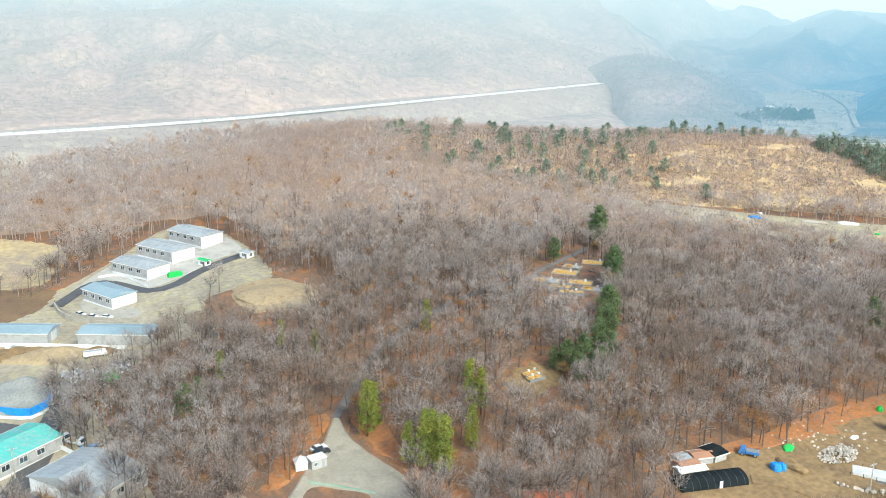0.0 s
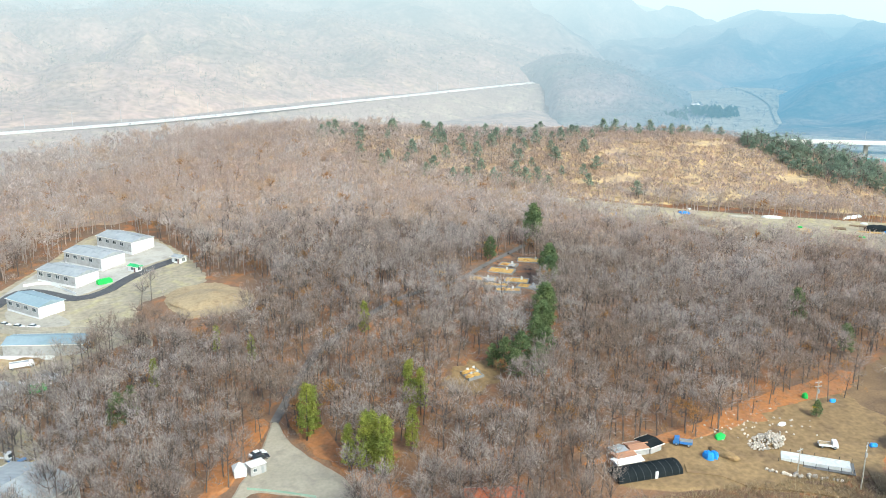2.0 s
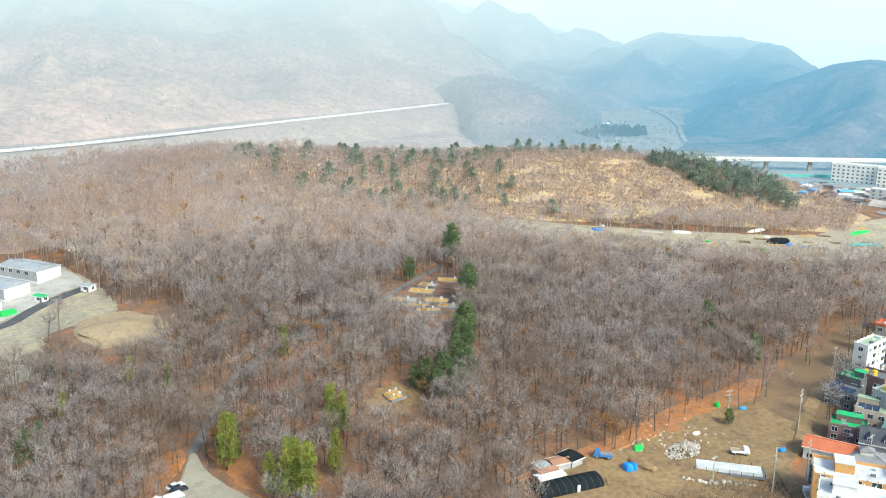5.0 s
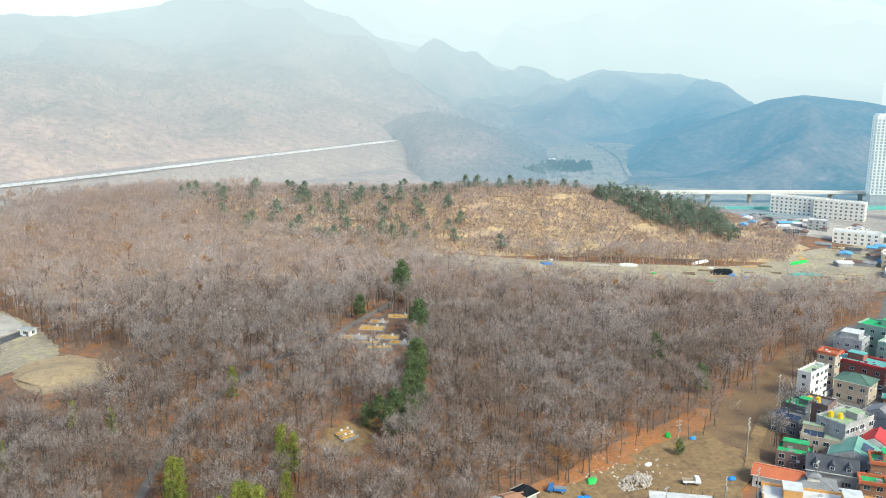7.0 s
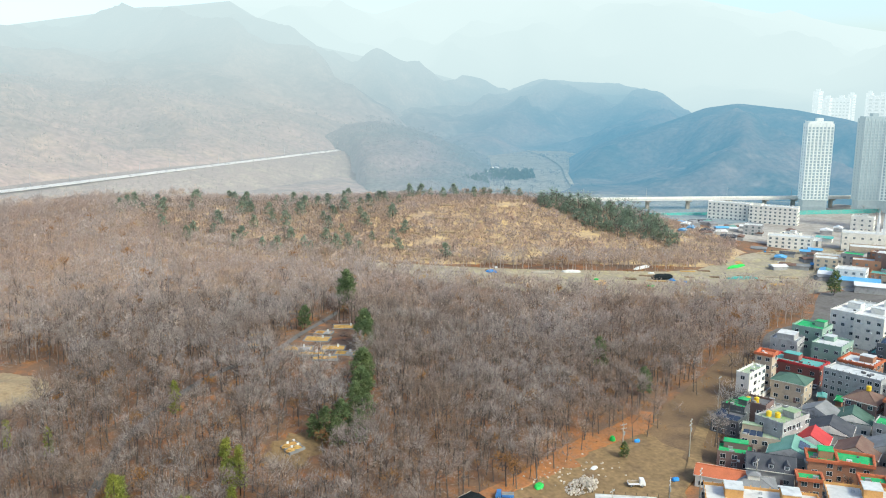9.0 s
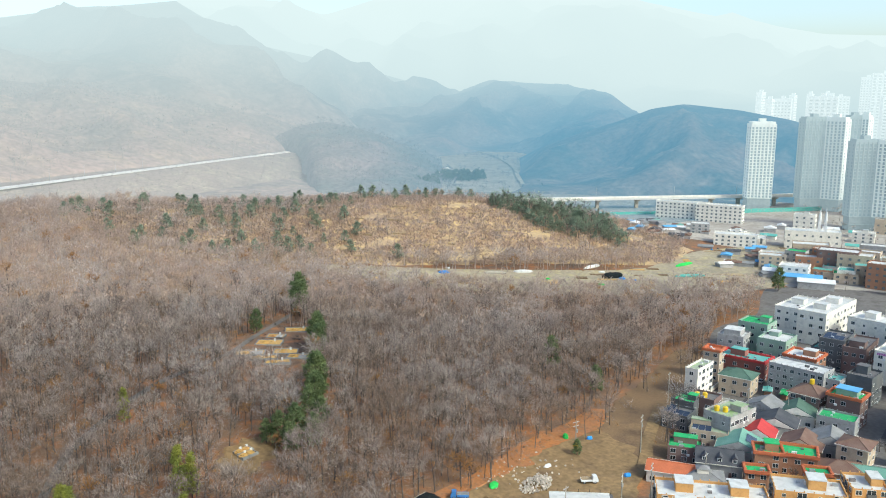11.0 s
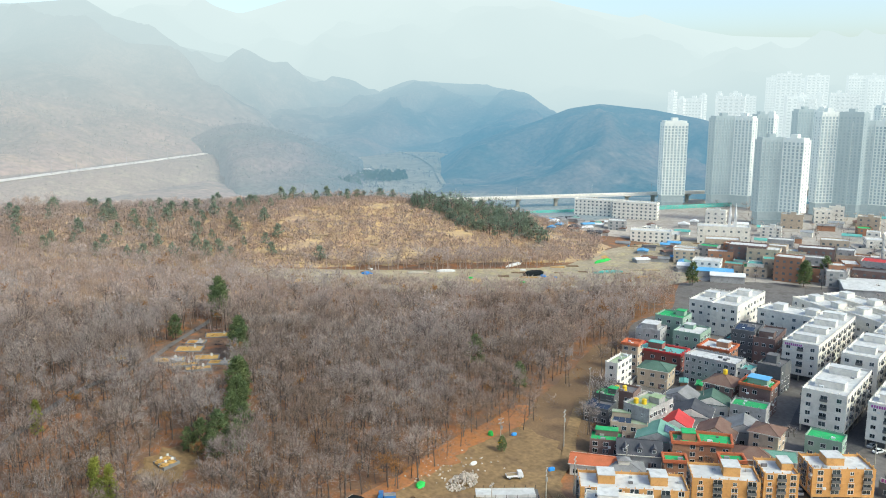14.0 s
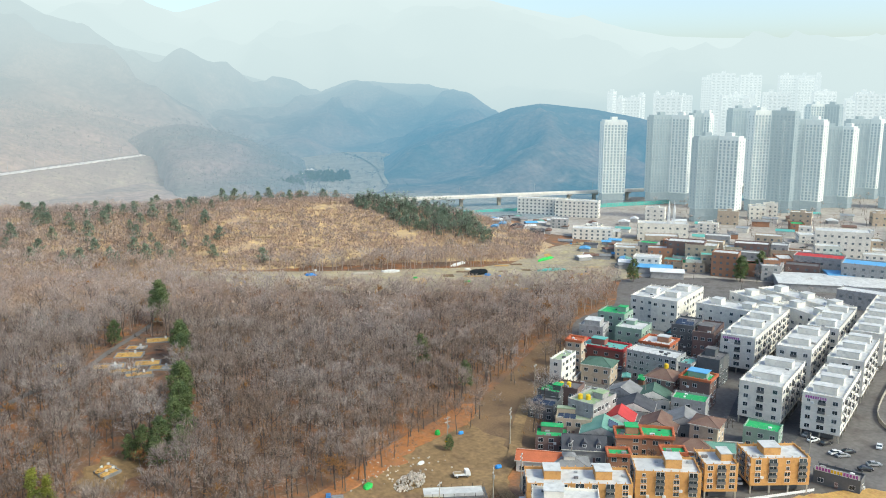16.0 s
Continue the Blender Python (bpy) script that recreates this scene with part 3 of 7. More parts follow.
strip("viaduct_deck", [(440, 690), (480, 676), (683, 606), (760, 580), (980, 520), (1250, 450)], 14, PALE_ROAD, "long pale concrete viaduct deck", 0, lambda x, y: 12.0, 2.2)


# ---- woods ----
def inside(poly, x, y):
    hit = np.zeros(x.shape, bool)
    n = len(poly)
    for i in range(n):
        (x0, y0), (x1, y1) = poly[i], poly[(i + 1) % n]
        hit ^= ((y0 > y) != (y1 > y)) & (x < (x1 - x0) * (y - y0) / (y1 - y0 + 1e-9) + x0)
    return hit


def near_line(pts, x, y, reach):
    out = np.zeros(x.shape, bool)
    for p in resample(pts, 2.0):
        out |= (x - p.x) ** 2 + (y - p.y) ** 2 < reach * reach
    return out


def bare_tree(seed, limbs, twigs, width, height=13.0, spread=4.0):
    """Vertices, triangles and slots of a leafless tree: leaning trunk, bowed limbs that fork, and fans of fine twigs on them."""
    rng = random.Random(seed)
    v, t, k = [], [], []

    def stem(a, b, r0, r1, sides=3):
        o = len(v)
        d = (b - a).normalized()
        u = d.orthogonal().normalized()
        w = d.cross(u)
        for c, r in ((a, r0), (b, r1)):
            for i in range(sides):
                an = 6.2832 * i / sides
                v.append(c + u * r * math.cos(an) + w * r * math.sin(an))
        for i in range(sides):
            j = (i + 1) % sides
            t.extend([(o + i, o + j, o + sides + j), (o + i, o + sides + j, o + sides + i)])
            k.extend([0, 0])

    lean = Vector((rng.uniform(-0.9, 0.9), rng.uniform(-0.9, 0.9), 0))
    fork = Vector((0, 0, height * rng.uniform(0.30, 0.42))) + lean * 0.6
    top = Vector((0, 0, height * 0.80)) + lean * 1.5
    stem(Vector((0, 0, -0.6)), fork, 0.20, 0.14, 5)
    stem(fork, top, 0.13, 0.04, 4)
    mid, rz = Vector((lean.x * 1.1, lean.y * 1.1, height * 0.60)), height * 0.40
    tips, count = [(fork.lerp(top, 0.5), top)], max(limbs, 8)
    for i in range(count):
        an, up = 2.39996 * i + rng.uniform(-0.4, 0.4), radians(rng.uniform(-8, 68))
        reach = rng.uniform(0.72, 1.0)
        b = mid + Vector((math.cos(an) * math.cos(up) * spread, math.sin(an) * math.cos(up) * spread, math.sin(up) * rz)) * reach * 0.86
        a = fork.lerp(top, max(0.0, min(0.75, (b.z - fork.z) / (top.z - fork.z) * 0.6 - 0.15)))
        m = a.lerp(b, 0.5) + Vector((rng.gauss(0, 0.25), rng.gauss(0, 0.25), -0.06 * height * rng.random()))
        tips += [(m, b), (a.lerp(m, 0.6), b)]
        if i < limbs:
            stem(a, m, 0.09, 0.06)
            stem(m, b, 0.06, 0.02)
        for f in range(2):
            e = b + Vector((rng.gauss(0, 0.34) * spread, rng.gauss(0, 0.34) * spread, rng.gauss(0.04, 0.12) * height))
            q = (e - mid)
            far = math.sqrt((q.x / spread) ** 2 + (q.y / spread) ** 2 + (q.z / rz) ** 2)
            e = mid + q / max(1.0, far / 0.92)
            tips.append((m, e))
            if i < limbs and limbs > 3:
                stem(m, e, 0.045, 0.015)
    for i in range(twigs):
        a, b = rng.choice(tips)
        s = a.lerp(b, rng.uniform(0.3, 1.05)) + Vector((rng.gauss(0, 0.09) * spread, rng.gauss(0, 0.09) * spread, rng.gauss(0, 0.03) * height))
        out = Vector(((s.x - mid.x) / spread, (s.y - mid.y) / spread, (s.z - mid.z) / rz + 0.15))
        go = (out * 0.8 + (b - a).normalized() * 0.3 + Vector((rng.gauss(0, 0.5), rng.gauss(0, 0.5), rng.gauss(0.15, 0.4)))).normalized()
        e = s + go * height * rng.uniform(0.05, 0.115)
        sd = go.cross(Vector((rng.uniform(-1, 1), rng.uniform(-1, 1), rng.uniform(-1, 1)))).normalized() * width * rng.uniform(0.6, 1.3)
        o = len(v)
        v.extend([s - sd, s + sd, e])
        t.append((o, o + 1, o + 2))
        k.append(0 if out.length < 0.55 and rng.random() < 0.6 else 1)
    return np.array([tuple(p) for p in v]), np.array(t), np.array(k)


def pine_tree(seed, clumps, blades, height=10.0, spread=2.6, width=0.12):
    """A conifer: trunk, and whorls of needle sprays."""
    rng = random.Random(seed)
    g = Geo().tube((0, 0, -0.5), (0.2, 0.1, height * 0.95), 0.2, 0.05, 5)
    v, t, k = [Vector(p) for p in g.v], [], []
    for f in g.f:
        for i in range(1, len(f) - 1):
            t.append((f[0], f[i], f[i + 1]))
            k.append(0)
    for c in range(clumps):
        u = 0.17 + 0.83 * (c + rng.random()) / clumps
        r = spread * (0.62 * (1 - u) ** 0.5 + 0.38 * math.sin(3.1416 * u)) * rng.uniform(0.45, 1.15) + 0.2
        an = rng.uniform(0, 6.2832)
        m = Vector((math.cos(an) * r * 0.7, math.sin(an) * r * 0.7, u * height))
        for b in range(blades):
            d = Vector((rng.gauss(0, 1), rng.gauss(0, 1), rng.gauss(0.25, 0.6))).normalized()
            s = m + Vector((rng.gauss(0, 0.3), rng.gauss(0, 0.3), rng.gauss(0, 0.2)))
            e = s + d * rng.uniform(0.5, 1.1)
            sd = d.cross(Vector((rng.uniform(-1, 1), rng.uniform(-1, 1), 1))).normalized() * width
            o = len(v)
            v.extend([s - sd, s + sd, e])
            t.append((o, o + 1, o + 2))
            k.append(1)
    return np.array([tuple(p) for p in v]), np.array(t), np.array(k)


def bush(seed, twigs, width, height=1.6, spread=1.3):
    rng = random.Random(seed)
    v, t = [], []
    for i in range(twigs):
        s = Vector((rng.gauss(0, spread * 0.4), rng.gauss(0, spread * 0.4), rng.uniform(-0.1, 0.4) * height))
        d = Vector((rng.gauss(0, 0.7), rng.gauss(0, 0.7), rng.uniform(0.3, 1.2)))
        e = s + d.normalized() * height * rng.uniform(0.4, 0.8)
        sd = d.cross(Vector((rng.uniform(-1, 1), rng.uniform(-1, 1), 0.3))).normalized() * width
        o = len(v)
        v.extend([s - sd, s + sd, e])
        t.append((o, o + 1, o + 2))
    return np.array([tuple(p) for p in v]), np.array(t), np.ones(len(t))


def scatter(x0, x1, y0, y1, gap, seed):
    rng = np.random.RandomState(seed)
    x, y = np.meshgrid(np.arange(x0, x1, gap), np.arange(y0, y1, gap))
    x, y = x.ravel() + rng.uniform(-0.48, 0.48, x.size) * gap, y.ravel() + rng.uniform(-0.48, 0.48, y.size) * gap
    return x, y, rng


def joined(name, kinds, x, y, rng, label, category, *mats, low=0.75, high=1.25, z=None):
    """Many plants in one mesh."""
    vs, ts, ks, o = [], [], [], 0
    z = ground_z(x, y) if z is None else z
    for i in range(len(x)):
        v, t, k = kinds[rng.randint(len(kinds))]
        an, s, w = rng.uniform(0, 6.2832), rng.uniform(low, high), rng.uniform(0.9, 1.1)
        c, sn = math.cos(an), math.sin(an)
        p = np.empty_like(v)
        p[:, 0], p[:, 1] = (v[:, 0] * c - v[:, 1] * sn) * s * w + x[i], (v[:, 0] * sn + v[:, 1] * c) * s * w + y[i]
        p[:, 2] = v[:, 2] * s + z[i]
        vs.append(p), ts.append(t + o), ks.append(k)
        o += len(v)
    me = big_mesh(name, np.concatenate(vs), np.concatenate(ts), np.concatenate(ks), *mats)
    return tagged(new(name, me), label, category, kind="stuff")


PINE_SPOTS = ((136, 398), (131, 384), (113, 314), (116, 322), (92, 262), (87, 250), (82, 242), (74, 233), (69, 233), (78, 228), (7, 210), (9, 213), (16, 193), (20, 190), (24, 187), (22, 193), (33, 198), (36, 217), (194, 238), (20, 184), (16, 186), (12, 204), (76, 224), (194, 233), (26, 180), (30, 192), (133, 391), (110, 306), (96, 270), (90, 256), (84, 237), (71, 228), (66, 236), (92, 256), (88, 244), (128, 376), (110, 300))


def wooded(x, y):
    b, d = np.degrees(np.arctan2(x, y)), np.hypot(x, y)
    keep = (d > 120) & (b > -24) & (b < 52)
    wx_, wy_ = x + 4 * np.sin(x * 0.31 + y * 0.17) + 3 * np.sin(y * 0.53), y + 5 * np.sin(y * 0.41 - x * 0.23) + 3 * np.sin(x * 0.71)
    for poly in (YARD, FIELD):
        keep &= ~inside(poly, wx_, wy_)
    for poly in (PARKING, GRAVES, CLEARING, KNOLL, WORKS, DRYGRASS, HILL, STRIP, TOWN):
        keep &= ~inside(poly, x, y)
    keep &= ~((x > 74) & (y < 190) & (x - 74 > (y - 172) * 0.6))
    keep &= ~near_line(PATH_LINE, x, y, 2.8)
    keep &= ~((x > -22) & (x < 14) & (y < 192))
    keep &= 0.785 * (y - 653) - 0.62 * (x + 221) < -82
    keep &= ~inside(MEADOW, x, y)
    for back in (8, 16, 23, 30):
        k = 1 + back / np.maximum(d, 1)
        for poly in (GRAVES, CLEARING) if back < 20 else (GRAVES,):
            keep &= ~inside(poly, x * k, y * k)
    keep &= ~((x > 470) | ((x > 380) & (y > 330)))
    keep &= ((x + 20) / 25) ** 2 + ((y - 322) / 38) ** 2 > 1
    keep &= ~(inside(RUST_SLOPE, x, y) & (np.sin(x * 12.9898 + y * 78.233) * 43758.5 % 1 < 0.6))
    for cx, cy in PINE_SPOTS:
        keep &= (x - cx) ** 2 + (y - cy) ** 2 > 16
    return keep & (y < 700 + 0.6 * (x + 100))


def plant(name, kind, spots, label, *mats, category="tree", group=""):
    """Single trees, each a thing with its trunk and crown; the first is built and the rest are copies."""
    v, t, k = kind
    first = None
    for x, y, s, turn in spots:
        m = pose(x, y, gz(x, y), 0, 0, turn) @ Matrix.Scale(s, 4)
        if first is None:
            first = thing(name, m, label, category, group)
            for slot, title in ((0, "trunk"), (1, "crown")):
                tt = t[k == slot]
                used, back = np.unique(tt, return_inverse=True)
                part(title, big_mesh(title, v[used], back.reshape(-1, 3), np.zeros(len(tt)), mats[slot]), first)
        else:
            c = copy_thing(first, pose(0, 0, 0))
            c.matrix_basis = m
    return first


near_kinds = [bare_tree(s, 4, 370, 0.052, 12.0 + (s % 4), 3.7 + 0.4 * (s % 4)) for s in range(8)]
far_kinds = [bare_tree(20 + s, 2, 92, 0.18, 12.0 + (s % 3), 4.2) for s in range(5)]
tree_x, tree_y, tree_rng = scatter(-200, 470, 120, 830, 5.0, 5)
ok = wooded(tree_x, tree_y)
tree_x, tree_y = tree_x[ok], tree_y[ok]
order = np.argsort(tree_y + 0.45 * tree_x)[:300]
single = np.zeros(len(tree_x), bool)
single[order] = True
for s in range(6):
    plant("bare_tree", bare_tree(40 + s, 8, 520, 0.040, 13.0 + (s % 4), 3.8 + 0.4 * (s % 4)),
          [(float(tree_x[i]), float(tree_y[i]), 0.8 + 0.4 * tree_rng.rand(), 360 * tree_rng.rand()) for i in order[s::6]],
          ("leafless deciduous tree with grey-brown twigs at the wood's edge", "bare deciduous tree with a broad twiggy crown")[s % 2], BARK, TWIGS, group="trees along the wood's near edge")
tree_d = np.hypot(tree_x, tree_y)
blend = tree_d + tree_rng.uniform(-60, 60, tree_d.size)
close = (blend < 390) & ~single
joined("woods", near_kinds, tree_x[close], tree_y[close], tree_rng, "leafless grey-brown deciduous woods in winter", "trees", BARK, TWIGS)
far = (blend >= 390) & ~single & (tree_rng.rand(tree_d.size) < 0.9)
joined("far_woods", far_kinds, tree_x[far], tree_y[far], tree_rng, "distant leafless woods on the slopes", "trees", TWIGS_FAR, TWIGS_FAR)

# scattered oaks that keep their dead leaves
ox, oy, orng = scatter(-150, 400, 180, 560, 21.0, 11)
ok = wooded(ox, oy) & (orng.rand(ox.size) < 0.75)
joined("oaks_with_dead_leaves", [bare_tree(60 + s, 3, 340, 0.09, 9.5, 3.0) for s in range(3)], ox[ok], oy[ok], orng, "oaks holding orange-brown dead leaves", "trees", BARK, OAK_LEAF)

# undergrowth
ux, uy, urng = scatter(-120, 420, 150, 420, 3.8, 12)
ok = wooded(ux, uy)
rusty = np.array([noise.noise(Vector((a * 0.02, b * 0.02, 3))) for a, b in zip(ux, uy)]) + 0.25 * urng.randn(ux.size) > 0.15
joined("leafy_undergrowth", [bush(50 + s, 15, 0.08, 2.2, 2.2) for s in range(4)], ux[ok & rusty], uy[ok & rusty], urng, "low oak scrub holding rust-brown leaves", "shrubs", OAK_LEAF, OAK_LEAF, low=0.6, high=1.4)
ok &= ~rusty
joined("undergrowth", [bush(s, 15, 0.06, 3.0, 2.2) for s in range(4)], ux[ok], uy[ok], urng, "grey-brown saplings and brushwood between the trees", "shrubs", TWIGS, TWIGS, low=0.6, high=1.5)
rx, ry, rrng = scatter(66, 150, 140, 172, 1.0, 13)
ok = (ry < 174 - 0.10 * (rx - 66)) & (ry < 167)
joined("dry_reeds", [bush(9 + s, 14, 0.06, 1.6, 0.9) for s in range(3)], rx[ok], ry[ok], rrng, "dry tan reeds and brush beside the yard", "reeds", REED, REED, low=0.7, high=1.3)

# pines
dark_pine, lime_pine = pine_tree(3, 100, 26, 11.0, 4.4, 0.13), pine_tree(5, 84, 30, 14.0, 2.5, 0.10)
plant("pine_tree", dark_pine, [(x, y, 1.42 * s, 37 * i) for i, (x, y, s) in enumerate(((136, 398, 1.2), (131, 384, 1.1), (133, 391, 1.0), (110, 306, 0.8), (96, 270, 0.8), (90, 256, 0.7), (84, 237, 0.7), (71, 228, 0.6), (66, 236, 0.5), (113, 314, 1.0), (116, 322, 0.9), (92, 262, 1.0), (87, 250, 0.9), (82, 242, 0.8),
      (74, 233, 0.8), (69, 233, 0.7), (78, 228, 0.7), (-43, 231, 0.7), (-40, 238, 0.6), (195, 267, 0.9), (194, 238, 0.7), (404, 327, 0.9), (100, 353, 0.7), (152, 196, 0.35), (457, 287, 1.0), (466, 292, 0.9), (483, 289, 1.0)))],
      "dark green pine standing among bare trees", BARK, PINE, group="dark pines")
plant("young_pine", lime_pine, [(x, y, 1.25 * s, 61 * i) for i, (x, y, s) in enumerate(((7, 210, 0.95), (9, 213, 0.8), (16, 193, 0.75), (20, 190, 1.0), (24, 187, 1.0), (22, 193, 0.9), (33, 198, 0.75), (36, 217, 0.9),
      (39, 215, 0.8), (-6, 259, 0.6), (-17, 272, 0.6), (31, 268, 0.7), (-35, 253, 0.6)))], "yellow-green pine beside the parking lot", BARK, LIME, group="young pines")

# woods on the slope behind the highway
wx, wy, wrng = scatter(-520, 620, 560, 1500, 15.0, 19)
wb, wd = np.degrees(np.arctan2(wx, wy)), np.hypot(wx, wy)
front = np.interp(wb, (-40, -18.7, -4.1, 11.6, 19.3, 26, 36), (700, 708, 772, 1010, 1230, 1150, 1050))
ok = (wb > -40) & (wb < 24) & (wd > front + 18) & (wd < 1480)
wx, wy, wz = wx[ok], wy[ok], hill_z(wx[ok], wy[ok], wb[ok], wd[ok])
slope_kinds = [bare_tree(80 + s, 0, 34, 0.45, 12.0, 5.5) for s in range(4)]
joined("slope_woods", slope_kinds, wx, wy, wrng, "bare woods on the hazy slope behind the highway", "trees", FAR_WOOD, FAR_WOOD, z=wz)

kx, ky, krng = scatter(-420, 470, 480, 1150, 7.0, 23)
ks = bank_line(kx, ky)
ok = (ks > -165) & (ks < -13) & ~inside(HILL, kx, ky) & ~inside(MEADOW, kx, ky) & ~wooded(kx, ky) & (np.hypot(kx, ky) > 480) & (krng.rand(kx.size) < np.where(ks > -40, 0.7, 0.95))
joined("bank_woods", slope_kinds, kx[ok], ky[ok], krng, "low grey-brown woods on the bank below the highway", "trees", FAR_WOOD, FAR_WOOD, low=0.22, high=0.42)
wx, wy, wrng = scatter(300, 680, 780, 1300, 13.0, 29)
wb, wd = np.degrees(np.arctan2(wx, wy)), np.hypot(wx, wy)
ok = (wb > 19.2) & (wb < 30.6) & (wd > np.interp(wb, (19.2, 20.6, 24, 31), (1215, 990, 950, 965))) & (wd < 1285)
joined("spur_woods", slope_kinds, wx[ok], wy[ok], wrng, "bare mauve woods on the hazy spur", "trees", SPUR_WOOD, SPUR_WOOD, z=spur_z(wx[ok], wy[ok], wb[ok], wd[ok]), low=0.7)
far_pine = pine_tree(7, 40, 11, 7.0, 3.5, 0.26)
vx, vy, vrng = scatter(420, 640, 860, 1010, 8.0, 31)
va = ((vx - 566) / 34) ** 2 + ((vy - 962) / 26) ** 2
vb = ((vx - 488) / 26) ** 2 + ((vy - 925) / 16) ** 2
ok = (va < 1) | (vb < 1)
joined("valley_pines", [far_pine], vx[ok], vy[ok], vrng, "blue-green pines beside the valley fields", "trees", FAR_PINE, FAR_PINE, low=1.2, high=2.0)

vx, vy, vrng = scatter(480, 1080, 820, 1650, 20.0, 37)
va = np.array([noise.noise(Vector((a * 0.012, b * 0.008, 5))) for a, b in zip(vx, vy)])
vb, vd = np.degrees(np.arctan2(vx, vy)), np.hypot(vx, vy)
ok = (vb > 29) & (vb < 37.5) & (va > 0.02) & (vd > 960)
joined("valley_woods", slope_kinds, vx[ok], vy[ok], vrng, "bare hazy trees between the valley fields", "trees", SPUR_WOOD, SPUR_WOOD, low=0.5, high=0.9)

# the terraced hill
hx, hy, hrng = scatter(40, 500, 400, 900, 3.4, 14)
keep = np.array([noise.noise(Vector((a * 0.03, b * 0.05, 0))) for a, b in zip(hx, hy)])
ok = inside(HILL, hx, hy) & (keep > -0.42)
joined("hillside_scrub", [bush(30 + s, 20, 0.20, 2.2, 2.6) for s in range(4)], hx[ok], hy[ok], hrng, "red-brown scrub on the terraced hillside", "shrubs", SHRUB, SHRUB, low=0.9, high=2.0)
ok = inside(HILL, hx, hy) & (hrng.rand(hx.size) < np.where(hx + 0.6 * (560 - hy) < 235, 0.75, 0.22))
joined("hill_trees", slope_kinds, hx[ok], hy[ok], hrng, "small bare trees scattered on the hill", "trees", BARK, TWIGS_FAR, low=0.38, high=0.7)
GROVE = [(340, 548), (350, 524), (352, 500), (362, 480), (384, 452), (402, 452), (424, 490), (420, 540), (372, 575)]
ok = inside(GROVE, hx, hy) & (hrng.rand(hx.size) < 0.36)
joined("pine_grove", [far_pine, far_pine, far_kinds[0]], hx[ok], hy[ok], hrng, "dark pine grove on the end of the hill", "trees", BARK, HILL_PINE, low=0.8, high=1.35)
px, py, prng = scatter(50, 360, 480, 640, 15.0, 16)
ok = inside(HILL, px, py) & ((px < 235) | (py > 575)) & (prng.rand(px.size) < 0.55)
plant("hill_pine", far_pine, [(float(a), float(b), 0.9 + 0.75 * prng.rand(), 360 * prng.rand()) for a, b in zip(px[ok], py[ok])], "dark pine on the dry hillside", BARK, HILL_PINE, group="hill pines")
terrace = Geo()
for a, b in zip(*scatter(60, 450, 440, 640, 24.0, 17)[:2]):
    if inside(HILL, np.array([a]), np.array([b]))[0]:
        r = random.Random(int(a * 31 + b))
        w, an = r.uniform(2, 6), radians(r.uniform(-50, -10))
        q = Vector((math.cos(an), math.sin(an))) * w
        n = Vector((-q.y, q.x)).normalized() * r.uniform(1.2, 2.4)
        c = Vector((a, b))
        z = gz(a, b)
        terrace.prism([tuple(c - q - n), tuple(c + q - n), tuple(c + q + n), tuple(c - q + n)], z - 1.5, z + r.uniform(0.6, 1.3))
tagged(new("grave_terraces", terrace.mesh("grave_terraces", STRAW)), "small pale earth terraces with graves on the hillside", "terraces", kind="stuff")
tx, ty, trng = scatter(440, 980, 240, 640, 17.0, 18)
ok = inside(TOWN, tx, ty) & (trng.rand(tx.size) < 0.75) & (np.hypot(tx, ty) > 480)
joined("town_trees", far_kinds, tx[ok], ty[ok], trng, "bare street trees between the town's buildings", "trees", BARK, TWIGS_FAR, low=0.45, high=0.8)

# ---- buildings ----
def window_mesh(w, h):
    """A two-pane window: one framed mesh with the panes set back."""
    xs, zs, v, f, k = (-w / 2 - 0.07, -w / 2, -0.03, 0.03, w / 2, w / 2 + 0.07), (-0.08, 0.0, h, h + 0.08), [], [], []
    at = lambda i, j: i * 4 + j
    v = [(x, -0.1, z) for x in xs for z in zs]
    for i in range(5):
        for j in range(3):
            q = (at(i, j), at(i + 1, j), at(i + 1, j + 1), at(i, j + 1))
            if j == 1 and i in (1, 3):
                o = len(v)
                v += [(v[p][0], -0.04, v[p][2]) for p in q]
                f += [(o, o + 1, o + 2, o + 3)] + [(q[s], q[(s + 1) % 4], o + (s + 1) % 4, o + s) for s in range(4)]
                k += [1, 0, 0, 0, 0]
            else:
                f.append(q)
                k.append(0)
    rim = [at(0, 0), at(5, 0), at(5, 3), at(0, 3)]
    o = len(v)
    v += [(v[p][0], 0.03, v[p][2]) for p in rim]
    f += [(rim[(s + 1) % 4], rim[s], o + s, o + (s + 1) % 4) for s in range(4)]
    k += [0] * 4
    g = Geo()
    g.v, g.f, g.k = v, f, k
    return g.mesh("window", WHITE_PAINT, GLASS)


WINDOW, WIDE_WINDOW, SMALL_WINDOW = window_mesh(1.5, 1.3), window_mesh(2.2, 1.5), window_mesh(0.9, 0.9)
BALCONY = Geo().box(-1.2, 1.2, -0.6, 0, -0.35, -0.2).box(-1.2, 1.2, -0.62, -0.56, -0.2, 0.65, 1).box(-1.2, -1.14, -0.56, 0, -0.2, 0.65, 1).box(1.14, 1.2, -0.56, 0, -0.2, 0.65, 1).mesh("balcony", CONCRETE, DARK_WALL)
AIRCON = Geo().box(-0.45, 0.45, -0.5, 0, 0, 0.65).mesh("air_conditioner", WHITE_PAINT)
